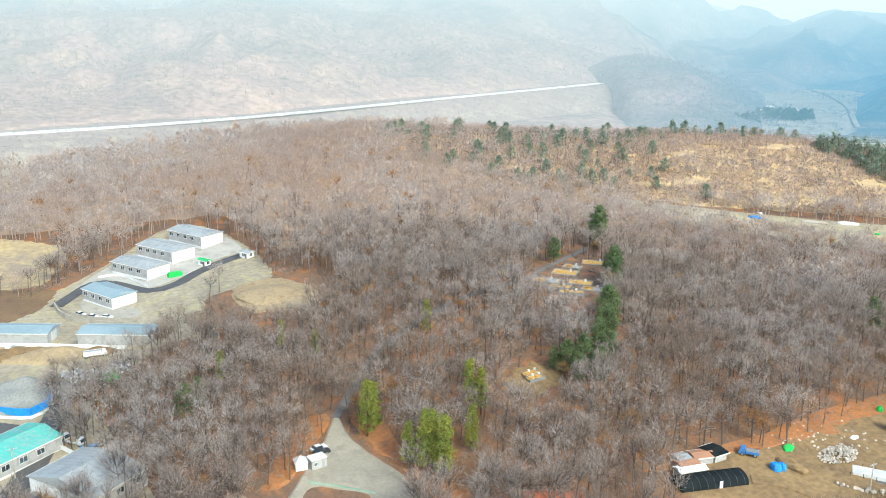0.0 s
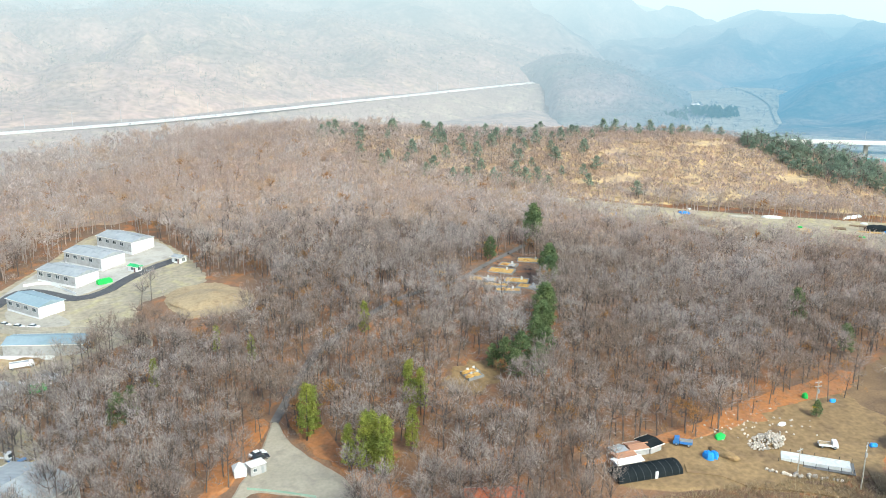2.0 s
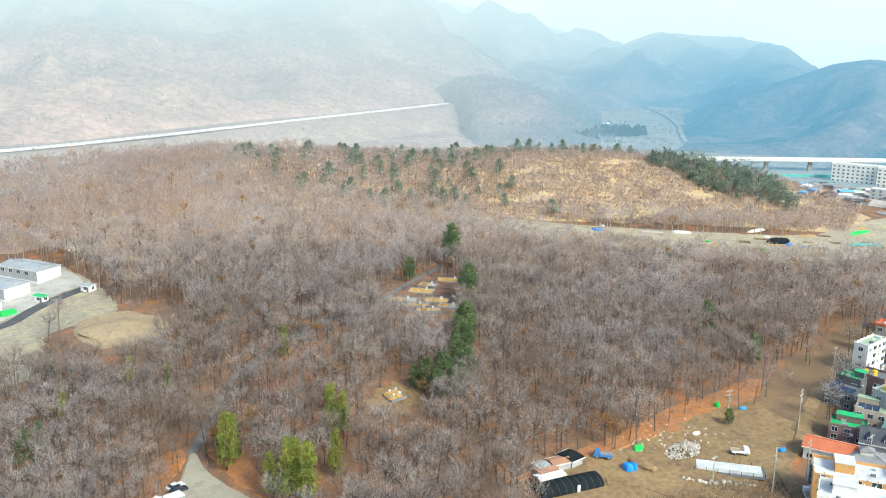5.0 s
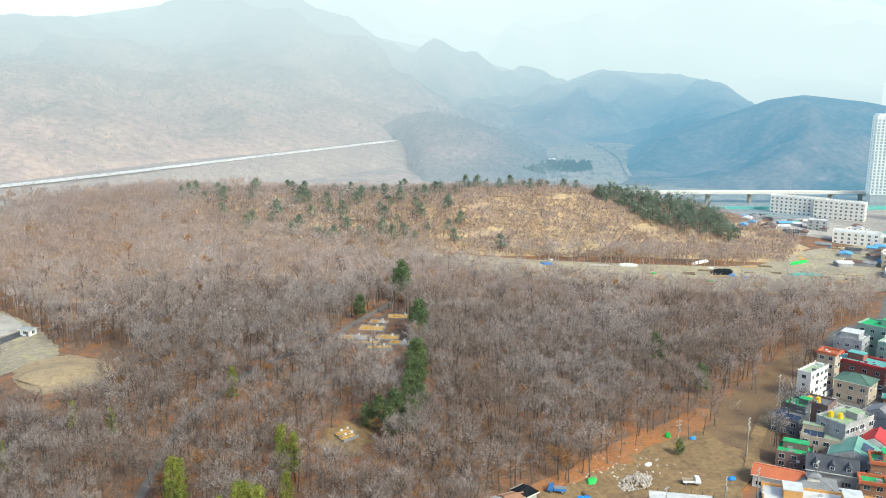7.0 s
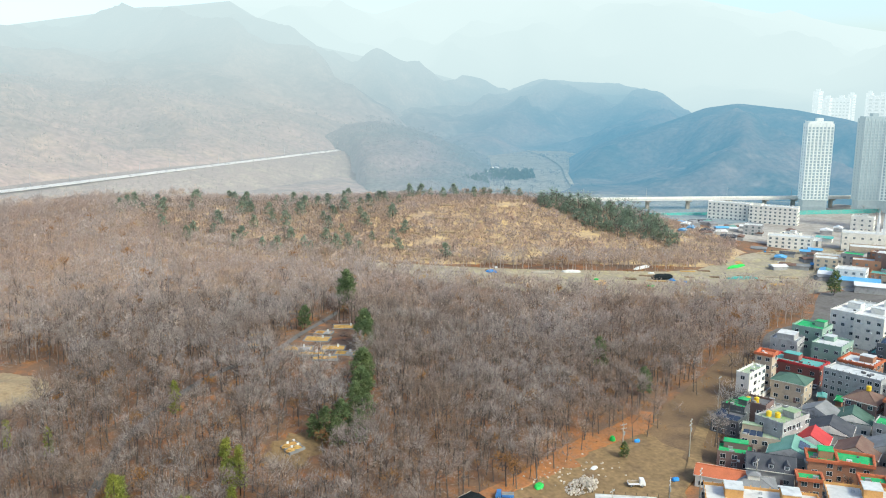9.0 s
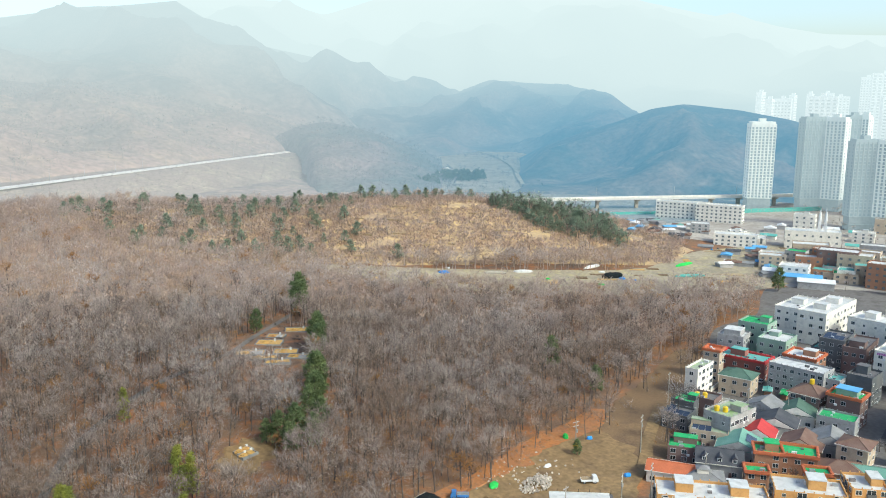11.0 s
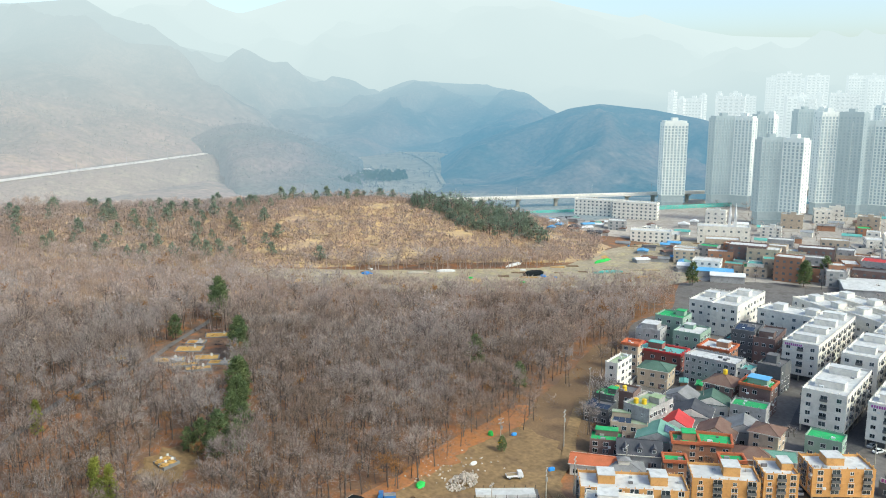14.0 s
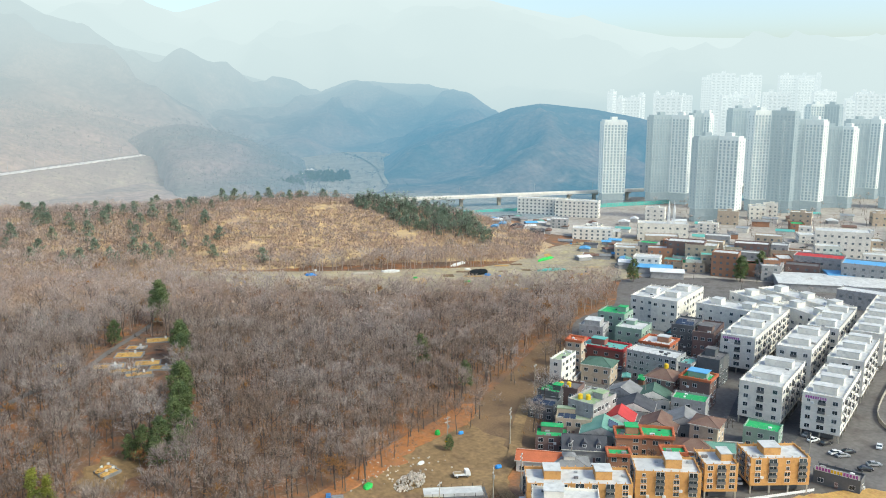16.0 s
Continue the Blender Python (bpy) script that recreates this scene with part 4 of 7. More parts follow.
TANK = Geo().tube((0, 0, 0), (0, 0, 1.6), 0.85, 0.85, 12).tube((0, 0, 1.6), (0, 0, 1.9), 0.6, 0.25, 12).mesh("water_tank", YELLOW)
PANEL = Geo().add([(-0.95, -1.6, 0.1), (0.95, -1.6, 0.1), (0.95, 1.6, 0.9), (-0.95, 1.6, 0.9)], [(0, 1, 2, 3)]).add([(-0.95, -1.6, 0.02), (0.95, -1.6, 0.02), (0.95, 1.6, 0.82), (-0.95, 1.6, 0.82)], [(3, 2, 1, 0)]).box(-0.04, 0.04, 1.3, 1.4, 0, 0.8).mesh("solar_panel", SOLAR)


def face(side, w, d):
    return {"front": pose(0, -d / 2, 0), "back": pose(0, d / 2, 0, 0, 0, 180), "right": pose(w / 2, 0, 0, 0, 0, 90), "left": pose(-w / 2, 0, 0, 0, 0, -90)}[side]


def villa(x, y, w, d, h, rot, floors, cf, cs, wall, roof, label, rim=None, huts=(), pilotis=False, balconies=False, tanks=0, solar=0, shed=False, banner=False, sign=False, spires=False):
    """A flat-roofed building: walls, parapet, roof, stair huts, and windows by storey."""
    rng = random.Random(int(x * 13 + y * 7))
    h -= gz(x, y)
    b = thing("apartment_building" if h > 7.5 else "village_house", pose(x, y, gz(x, y), 0, 0, rot), label, "building")
    low = 2.7 if pilotis else -0.6
    part("wall", Geo().box(-w / 2, w / 2, -d / 2, d / 2, low, h), b, wall)
    if pilotis:
        part("ground_floor", Geo().box(-w / 2 + 2.2, w / 2 - 2.2, -d / 2 + 2.5, d / 2 - 1.5, -0.6, 2.7), b, DARK_WALL)
        post = Geo().box(-0.22, 0.22, -0.22, 0.22, -0.6, 2.7).mesh("pillar", CONCRETE)
        nx, ny = max(2, int(w / 5) + 1), max(2, int(d / 6) + 1)
        for i in range(nx):
            for j in range(ny):
                if i in (0, nx - 1) or j in (0, ny - 1):
                    part("pillar", post, b, at=pose(-w / 2 + 0.4 + i * (w - 0.8) / (nx - 1), -d / 2 + 0.4 + j * (d - 0.8) / (ny - 1), 0))
    part("roof", Geo().box(-w / 2 + 0.25, w / 2 - 0.25, -d / 2 + 0.25, d / 2 - 0.25, h, h + 0.12), b, roof)
    p = Geo()
    for x0, x1, y0, y1 in ((-w / 2 - 0.02, w / 2 + 0.02, -d / 2 - 0.02, -d / 2 + 0.22), (-w / 2 - 0.02, w / 2 + 0.02, d / 2 - 0.22, d / 2 + 0.02), (-w / 2 - 0.02, -w / 2 + 0.22, -d / 2 + 0.22, d / 2 - 0.22), (w / 2 - 0.22, w / 2 + 0.02, -d / 2 + 0.22, d / 2 - 0.22)):
        p.box(x0, x1, y0, y1, h, h + 0.8)
    for i in range(int((w + d) / 2.4)):
        u = (i * 2.4) % (w + d)
        for s in (-1, 1):
            px_, py_ = (-w / 2 + u, s * (d / 2 - 0.1)) if u < w else (s * (w / 2 - 0.1), -d / 2 + u - w)
            p.box(px_ - 0.12, px_ + 0.12, py_ - 0.12, py_ + 0.12, h + 0.8, h + 1.25)
    if rim:
        for x0, x1, y0, y1 in ((-w / 2 - 0.5, w / 2 + 0.5, -d / 2 - 0.5, -d / 2 - 0.02), (-w / 2 - 0.5, w / 2 + 0.5, d / 2 + 0.02, d / 2 + 0.5), (-w / 2 - 0.5, -w / 2 - 0.02, -d / 2 - 0.02, d / 2 + 0.02), (w / 2 + 0.02, w / 2 + 0.5, -d / 2 - 0.02, d / 2 + 0.02)):
            p.box(x0, x1, y0, y1, h - 0.1, h + 0.9)
    part("parapet", p, b, rim or wall)
    for hx, hy, hw, hd, hh in huts:
        part("stair_hut", Geo().box(hx - hw / 2, hx + hw / 2, hy - hd / 2, hy + hd / 2, h + 0.12, h + hh).box(hx - hw / 2 - 0.15, hx + hw / 2 + 0.15, hy - hd / 2 - 0.15, hy + hd / 2 + 0.15, h + hh, h + hh + 0.2, 1), b, wall, roof)
    for i in range(tanks):
        part("water_tank", TANK, b, at=pose(-w / 4 + 2.4 * i, -d / 4 + 1.2 * i, h + 0.12))
    for i in range(solar):
        part("solar_panel", PANEL, b, at=pose(-w / 2 + 1.6 + (i % 4) * 2.0, -d / 5 + (i // 4) * 3.6, h + 0.12))
    if shed:
        part("roof_shed", Geo().box(-3.4, 3.4, -2, 2.6, h + 0.12, h + 2.3).box(-3.8, 3.8, -2.4, 3.0, h + 2.3, h + 2.5, 1), b, GREEN_WALL, BLUE_SHEET)
    if banner:
        board = part("banner", Geo().box(-w / 2 + 0.3, w / 2 - 0.3, -d / 2 - 0.02, -d / 2 + 0.1, h + 0.8, h + 2.2), b, WHITE_PAINT)
        for i in range(14):
            x0 = -w / 2 + 0.6 + i * (w - 1.2) / 14
            part("bar", Geo().box(x0, x0 + 0.6, -d / 2 - 0.06, -d / 2 - 0.03, h + 1.0, h + 2.0), board, YELLOW if 5 <= i <= 8 else MAGENTA)
    if sign:
        board = part("sign", Geo().box(-w / 2 + 0.8, -w / 2 + 7.8, -d / 2 - 0.06, -d / 2 - 0.02, h - 1.1, h), b, WHITE_PAINT)
        for i in range(9):
            part("bar", Geo().box(-w / 2 + 1.0 + i * 0.75, -w / 2 + 1.55 + i * 0.75, -d / 2 - 0.1, -d / 2 - 0.06, h - 1.0, h - 0.1), board, MAGENTA)
    if spires:
        for sx in (4, 8):
            part("spire", Geo().box(sx - 1, sx + 1, -d / 2 + 1, -d / 2 + 3, h, h + 9).tube((sx, -d / 2 + 2, h + 9), (sx, -d / 2 + 2, h + 19), 1.2, 0.06, 8), b, WHITE_PAINT)
    fh = (h - max(low, 0)) / floors
    if math.hypot(x, y) > 460:
        for side, n, length in (("front", cf, w), ("right", cs, d), ("left", cs, d), ("back", cf, w)):
            g = Geo()
            for f in range(floors):
                for c in range(n):
                    u, z = -length / 2 + (c + 0.5) * length / n, f * fh + 0.95
                    g.box(u - 0.8, u + 0.8, -0.06, 0.02, z, z + 1.4)
            tagged(part("windows", g, b, TOWN_GLASS, at=face(side, w, d)), kind="stuff")
        return b
    for side, n, length in (("front", cf, w), ("right", cs, d), ("left", cs, d)):
        for f in range(floors):
            for c in range(n):
                if rng.random() < 0.08 and not pilotis:
                    continue
                u = -length / 2 + (c + 0.5) * length / n
                me = WIDE_WINDOW if (balconies or side == "right") and (c % 2 or pilotis and d > 20 and side != "front") else (SMALL_WINDOW if rng.random() < 0.18 else WINDOW)
                m = face(side, w, d) @ pose(u, 0, max(low, 0) + f * fh + 0.95)
                part("window", me, b, at=m)
                if balconies and c % 2 and f > 0 and side != "back":
                    part("balcony", BALCONY, b, at=face(side, w, d) @ pose(u, 0, max(low, 0) + f * fh + 0.75))
                elif rng.random() < 0.10 and side != "back":
                    part("air_conditioner", AIRCON, b, at=face(side, w, d) @ pose(u + 1.2, 0, max(low, 0) + f * fh + 0.4))
    for f in range(1, floors):
        z = max(low, 0) + f * fh
        part("floor_band", Geo().box(-w / 2 - 0.07, w / 2 + 0.07, -d / 2 - 0.07, d / 2 + 0.07, z + 0.15, z + 0.33), b, wall)
    for i in range(rng.randint(1, 4)):
        u, q, s = rng.uniform(-w / 2 + 1.2, w / 2 - 1.2), rng.uniform(-d / 2 + 1.2, d / 2 - 1.2), rng.uniform(0.3, 0.8)
        part("roof_box", Geo().box(u - s, u + s, q - 0.4, q + 0.4, h + 0.12, h + 0.12 + s), b, rng.choice((WHITE_PAINT, GREY_WALL, STEEL_ROOF, DARK_ROOF)))
    if h < 9 and not pilotis:
        part("door", Geo().box(-0.5, 0.5, -d / 2 - 0.06, -d / 2 + 0.02, 0, 2.1), b, BROWN_WALL)
    return b


def house(x, y, w, d, h, rot, wall, roof, kind, rise, label, tank=False, dormers=0, lantern=False, solar=0, name="village_house", eaves=0.5, windows=True):
    """A house under a gable or hipped roof with its ridge along the width."""
    h -= gz(x, y) if name == "village_house" and h > 4 else 0
    b = thing(name, pose(x, y, gz(x, y), 0, 0, rot), label, "house" if name == "village_house" else name.replace("_", " "))
    part("wall", Geo().box(-w / 2, w / 2, -d / 2, d / 2, -0.6, h), b, wall)
    e, r = eaves, (d * 0.5 if kind == "hip" else -eaves)
    top = h + rise
    g = Geo()
    v = [(-w / 2 - e, -d / 2 - e, h), (w / 2 + e, -d / 2 - e, h), (w / 2 + e, d / 2 + e, h), (-w / 2 - e, d / 2 + e, h), (-w / 2 + r, 0, top), (w / 2 - r, 0, top)]
    lowv = [(a, c, z - 0.22) for a, c, z in v[:4]]
    g.add(v + lowv, [(0, 1, 5, 4), (2, 3, 4, 5), (1, 2, 5), (3, 0, 4), (0, 6, 7, 1), (1, 7, 8, 2), (2, 8, 9, 3), (3, 9, 6, 0), (9, 8, 7, 6)])
    part("roof", g, b, roof)
    if math.hypot(x, y) > 460:
        return b
    g = Geo()
    for x0, x1, y0, y1 in ((-w / 2 - e - 0.08, w / 2 + e + 0.08, -d / 2 - e - 0.1, -d / 2 - e - 0.01), (-w / 2 - e - 0.08, w / 2 + e + 0.08, d / 2 + e + 0.01, d / 2 + e + 0.1)):
        g.box(x0, x1, y0, y1, h - 0.24, h + 0.02)
    part("gutter", g, b, WHITE_WALL)
    if kind == "gable" and name == "village_house":
        for s in (-1, 1):
            q = s * (w / 2 + 0.03)
            part("gable_end", Geo().add([(q, -d / 2 - 0.1, h - 0.02), (q, d / 2 + 0.1, h - 0.02), (q, 0, top - 0.35), (q + s * (e + 0.04), -d / 2 - 0.1, h - 0.02), (q + s * (e + 0.04), d / 2 + 0.1, h - 0.02), (q + s * (e + 0.04), 0, top - 0.35)], [(0, 1, 2), (5, 4, 3), (0, 3, 4, 1), (1, 4, 5, 2), (2, 5, 3, 0)]), b, wall)
    g = Geo().tube((-w / 2 + r, 0, top + 0.05), (w / 2 - r, 0, top + 0.05), 0.14, 0.14, 6)
    if kind == "hip":
        for sx in (-1, 1):
            for sy in (-1, 1):
                g.tube((sx * (w / 2 + e), sy * (d / 2 + e), h + 0.03), (sx * (w / 2 - r), 0, top + 0.03), 0.1, 0.1, 5)
    part("ridge", g, b, roof)
    slope = math.degrees(math.atan2(rise, d / 2 + e))
    for i in range(dormers):
        u = -w / 2 + (i + 0.5) * w / dormers
        dm = part("dormer", Geo().box(u - 0.7, u + 0.7, -d / 2 + 0.6, -0.8, h + 0.3, h + 1.7).add([(u - 0.95, -d / 2 + 0.4, h + 1.7), (u + 0.95, -d / 2 + 0.4, h + 1.7), (u, -d / 2 + 0.4, h + 2.5), (u - 0.95, -0.6, h + 1.7), (u + 0.95, -0.6, h + 1.7), (u, -0.6, h + 2.5)],
                  [(0, 1, 2), (5, 4, 3), (0, 2, 5, 3), (1, 4, 5, 2), (0, 3, 4, 1)], 1), b, WHITE_PAINT, DARK_TILE)
        part("window", SMALL_WINDOW, dm, at=pose(u, -d / 2 + 0.6, h + 0.6))
    if lantern:
        part("lantern", Geo().box(-1.6, 1.6, -1.2, 1.2, top - 0.9, top + 0.9).add([(-2, -1.6, top + 0.9), (2, -1.6, top + 0.9), (2, 1.6, top + 0.9), (-2, 1.6, top + 0.9), (0, 0, top + 1.8)], [(0, 1, 4), (1, 2, 4), (2, 3, 4), (3, 0, 4), (3, 2, 1, 0)], 1), b, WHITE_WALL, roof)
    if tank:
        part("water_tank", TANK, b, at=pose(0.5, 0, top - 0.2))
    for i in range(solar):
        part("solar_panel", PANEL, b, at=pose(-2 + 2.0 * i, -d / 4, h + rise * 0.45, slope - 14))
    if windows and math.hypot(x, y) < 460:
        fl = max(1, int(h // 2.7))
        for side, length in (("front", w), ("right", d), ("left", d), ("back", w)):
            n = max(1, int(length / 3.4))
            for f in range(fl):
                for c in range(n):
                    part("window", WINDOW, b, at=face(side, w, d) @ pose(-length / 2 + (c + 0.5) * length / n, 0, f * h / fl + 0.9))
        part("door", Geo().box(-0.5 + w * 0.25, 0.5 + w * 0.25, -d / 2 - 0.07, -d / 2 + 0.02, 0, 2.05), b, BROWN_WALL)
    return b


def tower(x, y, h, wa, wb, d, rot, label):
    """A slab tower of one or two angled wings, with rows of windows and a dark base."""
    b = thing("apartment_tower", pose(x, y, gz(x, y), 0, 0, rot), label, "apartment tower", "apartment towers")
    flip = label.startswith("tall grey")
    for k, (w, turn, sign) in enumerate(((wa, 18, -1), (wb, -34, 1))):
        if not w:
            continue
        m = pose(0, 0, 0, 0, 0, turn if wb else 8) @ pose(sign * w / 2 if wb else 0, 0, 0)
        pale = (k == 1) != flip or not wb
        rib = []
        nn = max(3, int(w / 3.3))
        for s in (-1, 1):
            for c in range(nn + 1):
                u = s * (-w / 2 + c * w / nn)
                a_, b_ = (u - s * 0.3 if c else u), (u + s * 0.3 if c < nn else u)
                rib += [(a_, s * d / 2), (a_, s * (d / 2 + 0.35)), (b_, s * (d / 2 + 0.35)), (b_, s * d / 2)]
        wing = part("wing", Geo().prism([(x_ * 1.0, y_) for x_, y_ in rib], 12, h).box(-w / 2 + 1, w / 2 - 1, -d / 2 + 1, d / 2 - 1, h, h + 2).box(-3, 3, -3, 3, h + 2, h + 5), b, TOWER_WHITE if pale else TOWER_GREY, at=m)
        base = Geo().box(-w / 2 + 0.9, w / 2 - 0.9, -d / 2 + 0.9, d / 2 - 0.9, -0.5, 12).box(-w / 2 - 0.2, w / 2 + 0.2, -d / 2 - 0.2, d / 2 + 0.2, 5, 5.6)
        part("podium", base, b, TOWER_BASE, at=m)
        g = Geo()
        floors, n = int((h - 13) / 2.9), max(3, int(w / 3.3))
        for f in range(floors):
            z = 13 + f * 2.9
            for c in range(n):
                u = -w / 2 + (c + 0.5) * w / n
                for s in (-1, 1):
                    y_ = s * (d / 2 + 0.04)
                    g.add([(u - 0.95 * s, y_, z), (u + 0.95 * s, y_, z), (u + 0.95 * s, y_, z + 2.15), (u - 0.95 * s, y_, z + 2.15)], [(3, 2, 1, 0) if s > 0 else (0, 1, 2, 3)])
            for c in range(2):
                u = -d / 2 + (c + 0.5) * d / 2
                for s in (-1, 1):
                    x_ = s * (w / 2 + 0.04)
                    g.add([(x_, u - 0.8, z), (x_, u + 0.8, z), (x_, u + 0.8, z + 1.6), (x_, u - 0.8, z + 1.6)], [(0, 1, 2, 3) if s > 0 else (3, 2, 1, 0)])
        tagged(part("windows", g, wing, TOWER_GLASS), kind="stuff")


# the old village below the woods
villa(250.5, 233.3, 6.5, 6.5, 13, -64, 4, 2, 2, BEIGE, TERRACOTTA, "beige stair tower with an orange tiled rim", rim=TERRACOTTA)
villa(266.9, 231.3, 19, 10, 8, -70, 2, 4, 2, RED_BRICK, TEAL_ROOF, "red brick house with teal roof terraces", rim=RED_PAINT, huts=[(-3, 1, 6, 4, 2.6)])
villa(231.5, 222.6, 5, 14, 12, -70, 4, 1, 4, WHITE_WALL, LIME_ROOF, "narrow white four-storey house with green roof")
house(247.3, 217.3, 12, 10, 8, -66, BEIGE, GREEN_TILE, "hip", 2.2, "beige house with dark green hipped roof")
villa(267.6, 205.3, 21, 10, 11, -75, 4, 8, 3, GREY_WALL, GREY_ROOF, "long grey tiled three-storey flats with pale roof")
house(252.2, 189.4, 11, 11, 9, -75, BROWN_WALL, BROWN_TILE, "hip", 3.0, "brown gambrel-roofed house with a yellow tank", tank=True)
villa(287.3, 218.8, 13, 12, 9, -72, 3, 4, 3, BRICK, GREY_ROOF, "brick flats with orange eaves", rim=TERRACOTTA, huts=[(2, 1, 5, 4, 2.4)])
villa(292.3, 236.7, 12, 14, 11, -70, 3, 3, 3, GREEN_WALL, GREY_ROOF, "green painted three-storey house", huts=[(-2, 3, 4, 4, 2)])
villa(300.2, 254.0, 13, 12, 13, -70, 4, 3, 3, GREEN_WALL, GREEN_ROOF, "green-roofed house beside the woods", huts=[(3, 2, 4, 4, 2.4)])
villa(280.3, 249.6, 11, 11, 11, -64, 3, 3, 3, GREY_WALL, GREY_ROOF, "grey house with stepped round terraces", huts=[(0, 0, 7, 7, 2.6)])
villa(310.1, 221.0, 10, 16, 13, -68, 4, 3, 4, DARK_WALL, DARK_ROOF, "dark house with a solar panel roof", solar=6)
villa(314.4, 212.7, 9, 22, 11.5, -68, 3, 3, 5, BROWN_WALL, DARK_ROOF, "dark brown brick house with flat roof", huts=[(0, -5, 6, 5, 2.6)])
villa(307.2, 222.2, 12, 9, 8, -70, 2, 3, 2, DARK_WALL, TEAL_ROOF, "dark teal house between flats")
villa(208.8, 206.5, 8, 8, 8, -66, 2, 2, 2, DARK_WALL, GREEN_ROOF, "dark house with a bright green roof terrace", huts=[(2, 1, 3, 3, 2)])
villa(215.5, 204.2, 9, 8, 8.5, -66, 2, 2, 2, BROWN_WALL, DARK_ROOF, "brown house with a yellow roof tank", tanks=2)
villa(207.6, 186.1, 10, 15, 11, -80, 3, 2, 6, GREY_WALL, LIME_ROOF, "grey rendered flats with yellow tanks on a green roof", tanks=2, huts=[(2, 2, 4, 4, 2.2)])
house(234.1, 193.4, 9, 12, 5.5, 18, GREY_WALL, GREY_TILE, "gable", 3.0, "grey house with a ribbed metal gable roof")
house(241.1, 185.8, 9, 12, 5, 34, WHITE_WALL, GREEN_TILE, "gable", 3.0, "white house with a grey-green gable roof")
villa(200.2, 201.5, 9, 9, 6.5, -64, 2, 3, 2, DARK_WALL, DARK_ROOF, "dark house covered with solar panels", solar=5)
villa(198.5, 185.8, 12, 9, 6.5, -52, 2, 4, 2, BEIGE, LIME_ROOF, "beige house with solar panels on a green roof", solar=3, huts=[(-3, 2, 6, 2.5, 2.2)])
house(199.7, 174.4, 11, 13, 5.5, 36, GREY_WALL, TEAL_TILE, "gable", 3.0, "house with a teal tiled gable roof and solar panels", solar=3)
house(212.4, 177.9, 9, 10, 5.5, 32, WHITE_WALL, RED_PAINT, "gable", 3.0, "white house with a bright red roof")
house(225.4, 181.6, 10, 13, 5.5, 32, WHITE_WALL, DARK_TILE, "gable", 3.0, "white house with a dark tiled gable roof")
villa(182.7, 181.1, 10, 8, 6, -48, 2, 3, 2, BROWN_WALL, GREEN_ROOF, "maroon brick house with a vivid green roof", huts=[(0, 2.2, 7, 3, 2)])
house(185.7, 170.0, 13, 10, 5.5, -46, GREY_WALL, DARK_TILE, "gable", 3.0, "slate-roofed house with three white dormers", dormers=3)
house(168.2, 171.6, 14, 8, 4, -50, WHITE_WALL, TERRACOTTA, "gable", 1.6, "long low house with an orange tiled roof")
house(172.2, 163.8, 12, 9, 5, -40, WHITE_WALL, GREY_TILE, "hip", 1.8, "white house with a grey hipped roof and lantern", lantern=True)
villa(198.4, 162.8, 8, 7, 8, -44, 3, 2, 2, BRICK, GREEN_ROOF, "terracotta brick house with a green roof", rim=TERRACOTTA, huts=[(1, 1, 4, 4, 2.4)])
villa(207.2, 159.0, 11, 8, 7, -50, 2, 3, 2, BRICK, GREEN_ROOF, "terracotta brick house with green roof terrace", rim=TERRACOTTA)
villa(187.7, 157.7, 6.5, 5, 6, -42, 2, 2, 1, BRICK, GREEN_ROOF, "small terracotta brick house with a rim", rim=TERRACOTTA)
villa(202.0, 148.1, 7, 5, 6, -42, 2, 2, 1, BRICK, GREEN_ROOF, "small orange brick annex with green roof", rim=TERRACOTTA)
house(217.5, 165.3, 10, 12, 5.5, 29, BEIGE, BROWN_TILE, "gable", 3.2, "beige house with a brown tiled roof")
house(227.8, 162.7, 10, 12, 5.5, 34, GREY_WALL, GREY_TILE, "gable", 3.0, "village house with grey roof")
villa(243.3, 171.3, 12, 8, 7, -66, 2, 3, 2, GREY_WALL, GREEN_ROOF, "house with a wide bright green roof terrace")
villa(255.5, 176.7, 11, 9, 11, -72, 3, 3, 2, BROWN_WALL, GREEN_ROOF, "brown brick house with an orange rim and blue roof shed", rim=TERRACOTTA, shed=True)
villa(281.4, 188.0, 9, 12, 11, -74, 3, 2, 3, DARK_WALL, DARK_ROOF, "dark grey three-storey house", huts=[(-1, 1, 4, 4, 3)])
villa(272.1, 195.6, 10, 9, 9, -75, 3, 3, 3, GREY_WALL, TEAL_ROOF, "grey flats with a teal roof")
house(224.9, 151.8, 9, 9, 9, -70, BEIGE, BROWN_TILE, "hip", 1.8, "beige three-storey house with a brown hipped roof")
house(214.2, 149.1, 12, 10, 4.5, -50, BRICK, BROWN_TILE, "hip", 2.2, "brown-roofed brick house with a green terrace")
house(219.2, 143.6, 9, 7, 4, -50, GREY_WALL, TEAL_TILE, "gable", 1.6, "low house with a teal roof")
villa(240.3, 140.9, 11, 8, 6.5, -70, 2, 3, 2, GREEN_WALL, GREEN_ROOF, "pale green two-storey house with dark green roof")
villa(231.7, 110.8, 13, 6, 3.6, -76, 1, 3, 1, DARK_WALL, DARK_ROOF, "dark single-storey shop with a banner", banner=True)
villa(142.4, 137.3, 17, 10, 13, -46, 4, 4, 3, WHITE_WALL, GREY_ROOF, "white four-storey building with a green roof hut", huts=[(-3, 1, 5, 5, 2.6)])
# ochre flats on the village edge
villa(158, 147.5, 28.5, 10.5, 10.4, -40, 4, 7, 3, OCHRE, GREY_ROOF, "ochre brick four-storey flats with parking below", pilotis=True, huts=[(-7, 1, 4.5, 5, 2.6), (7, 1, 4.5, 5, 2.6)], balconies=True)
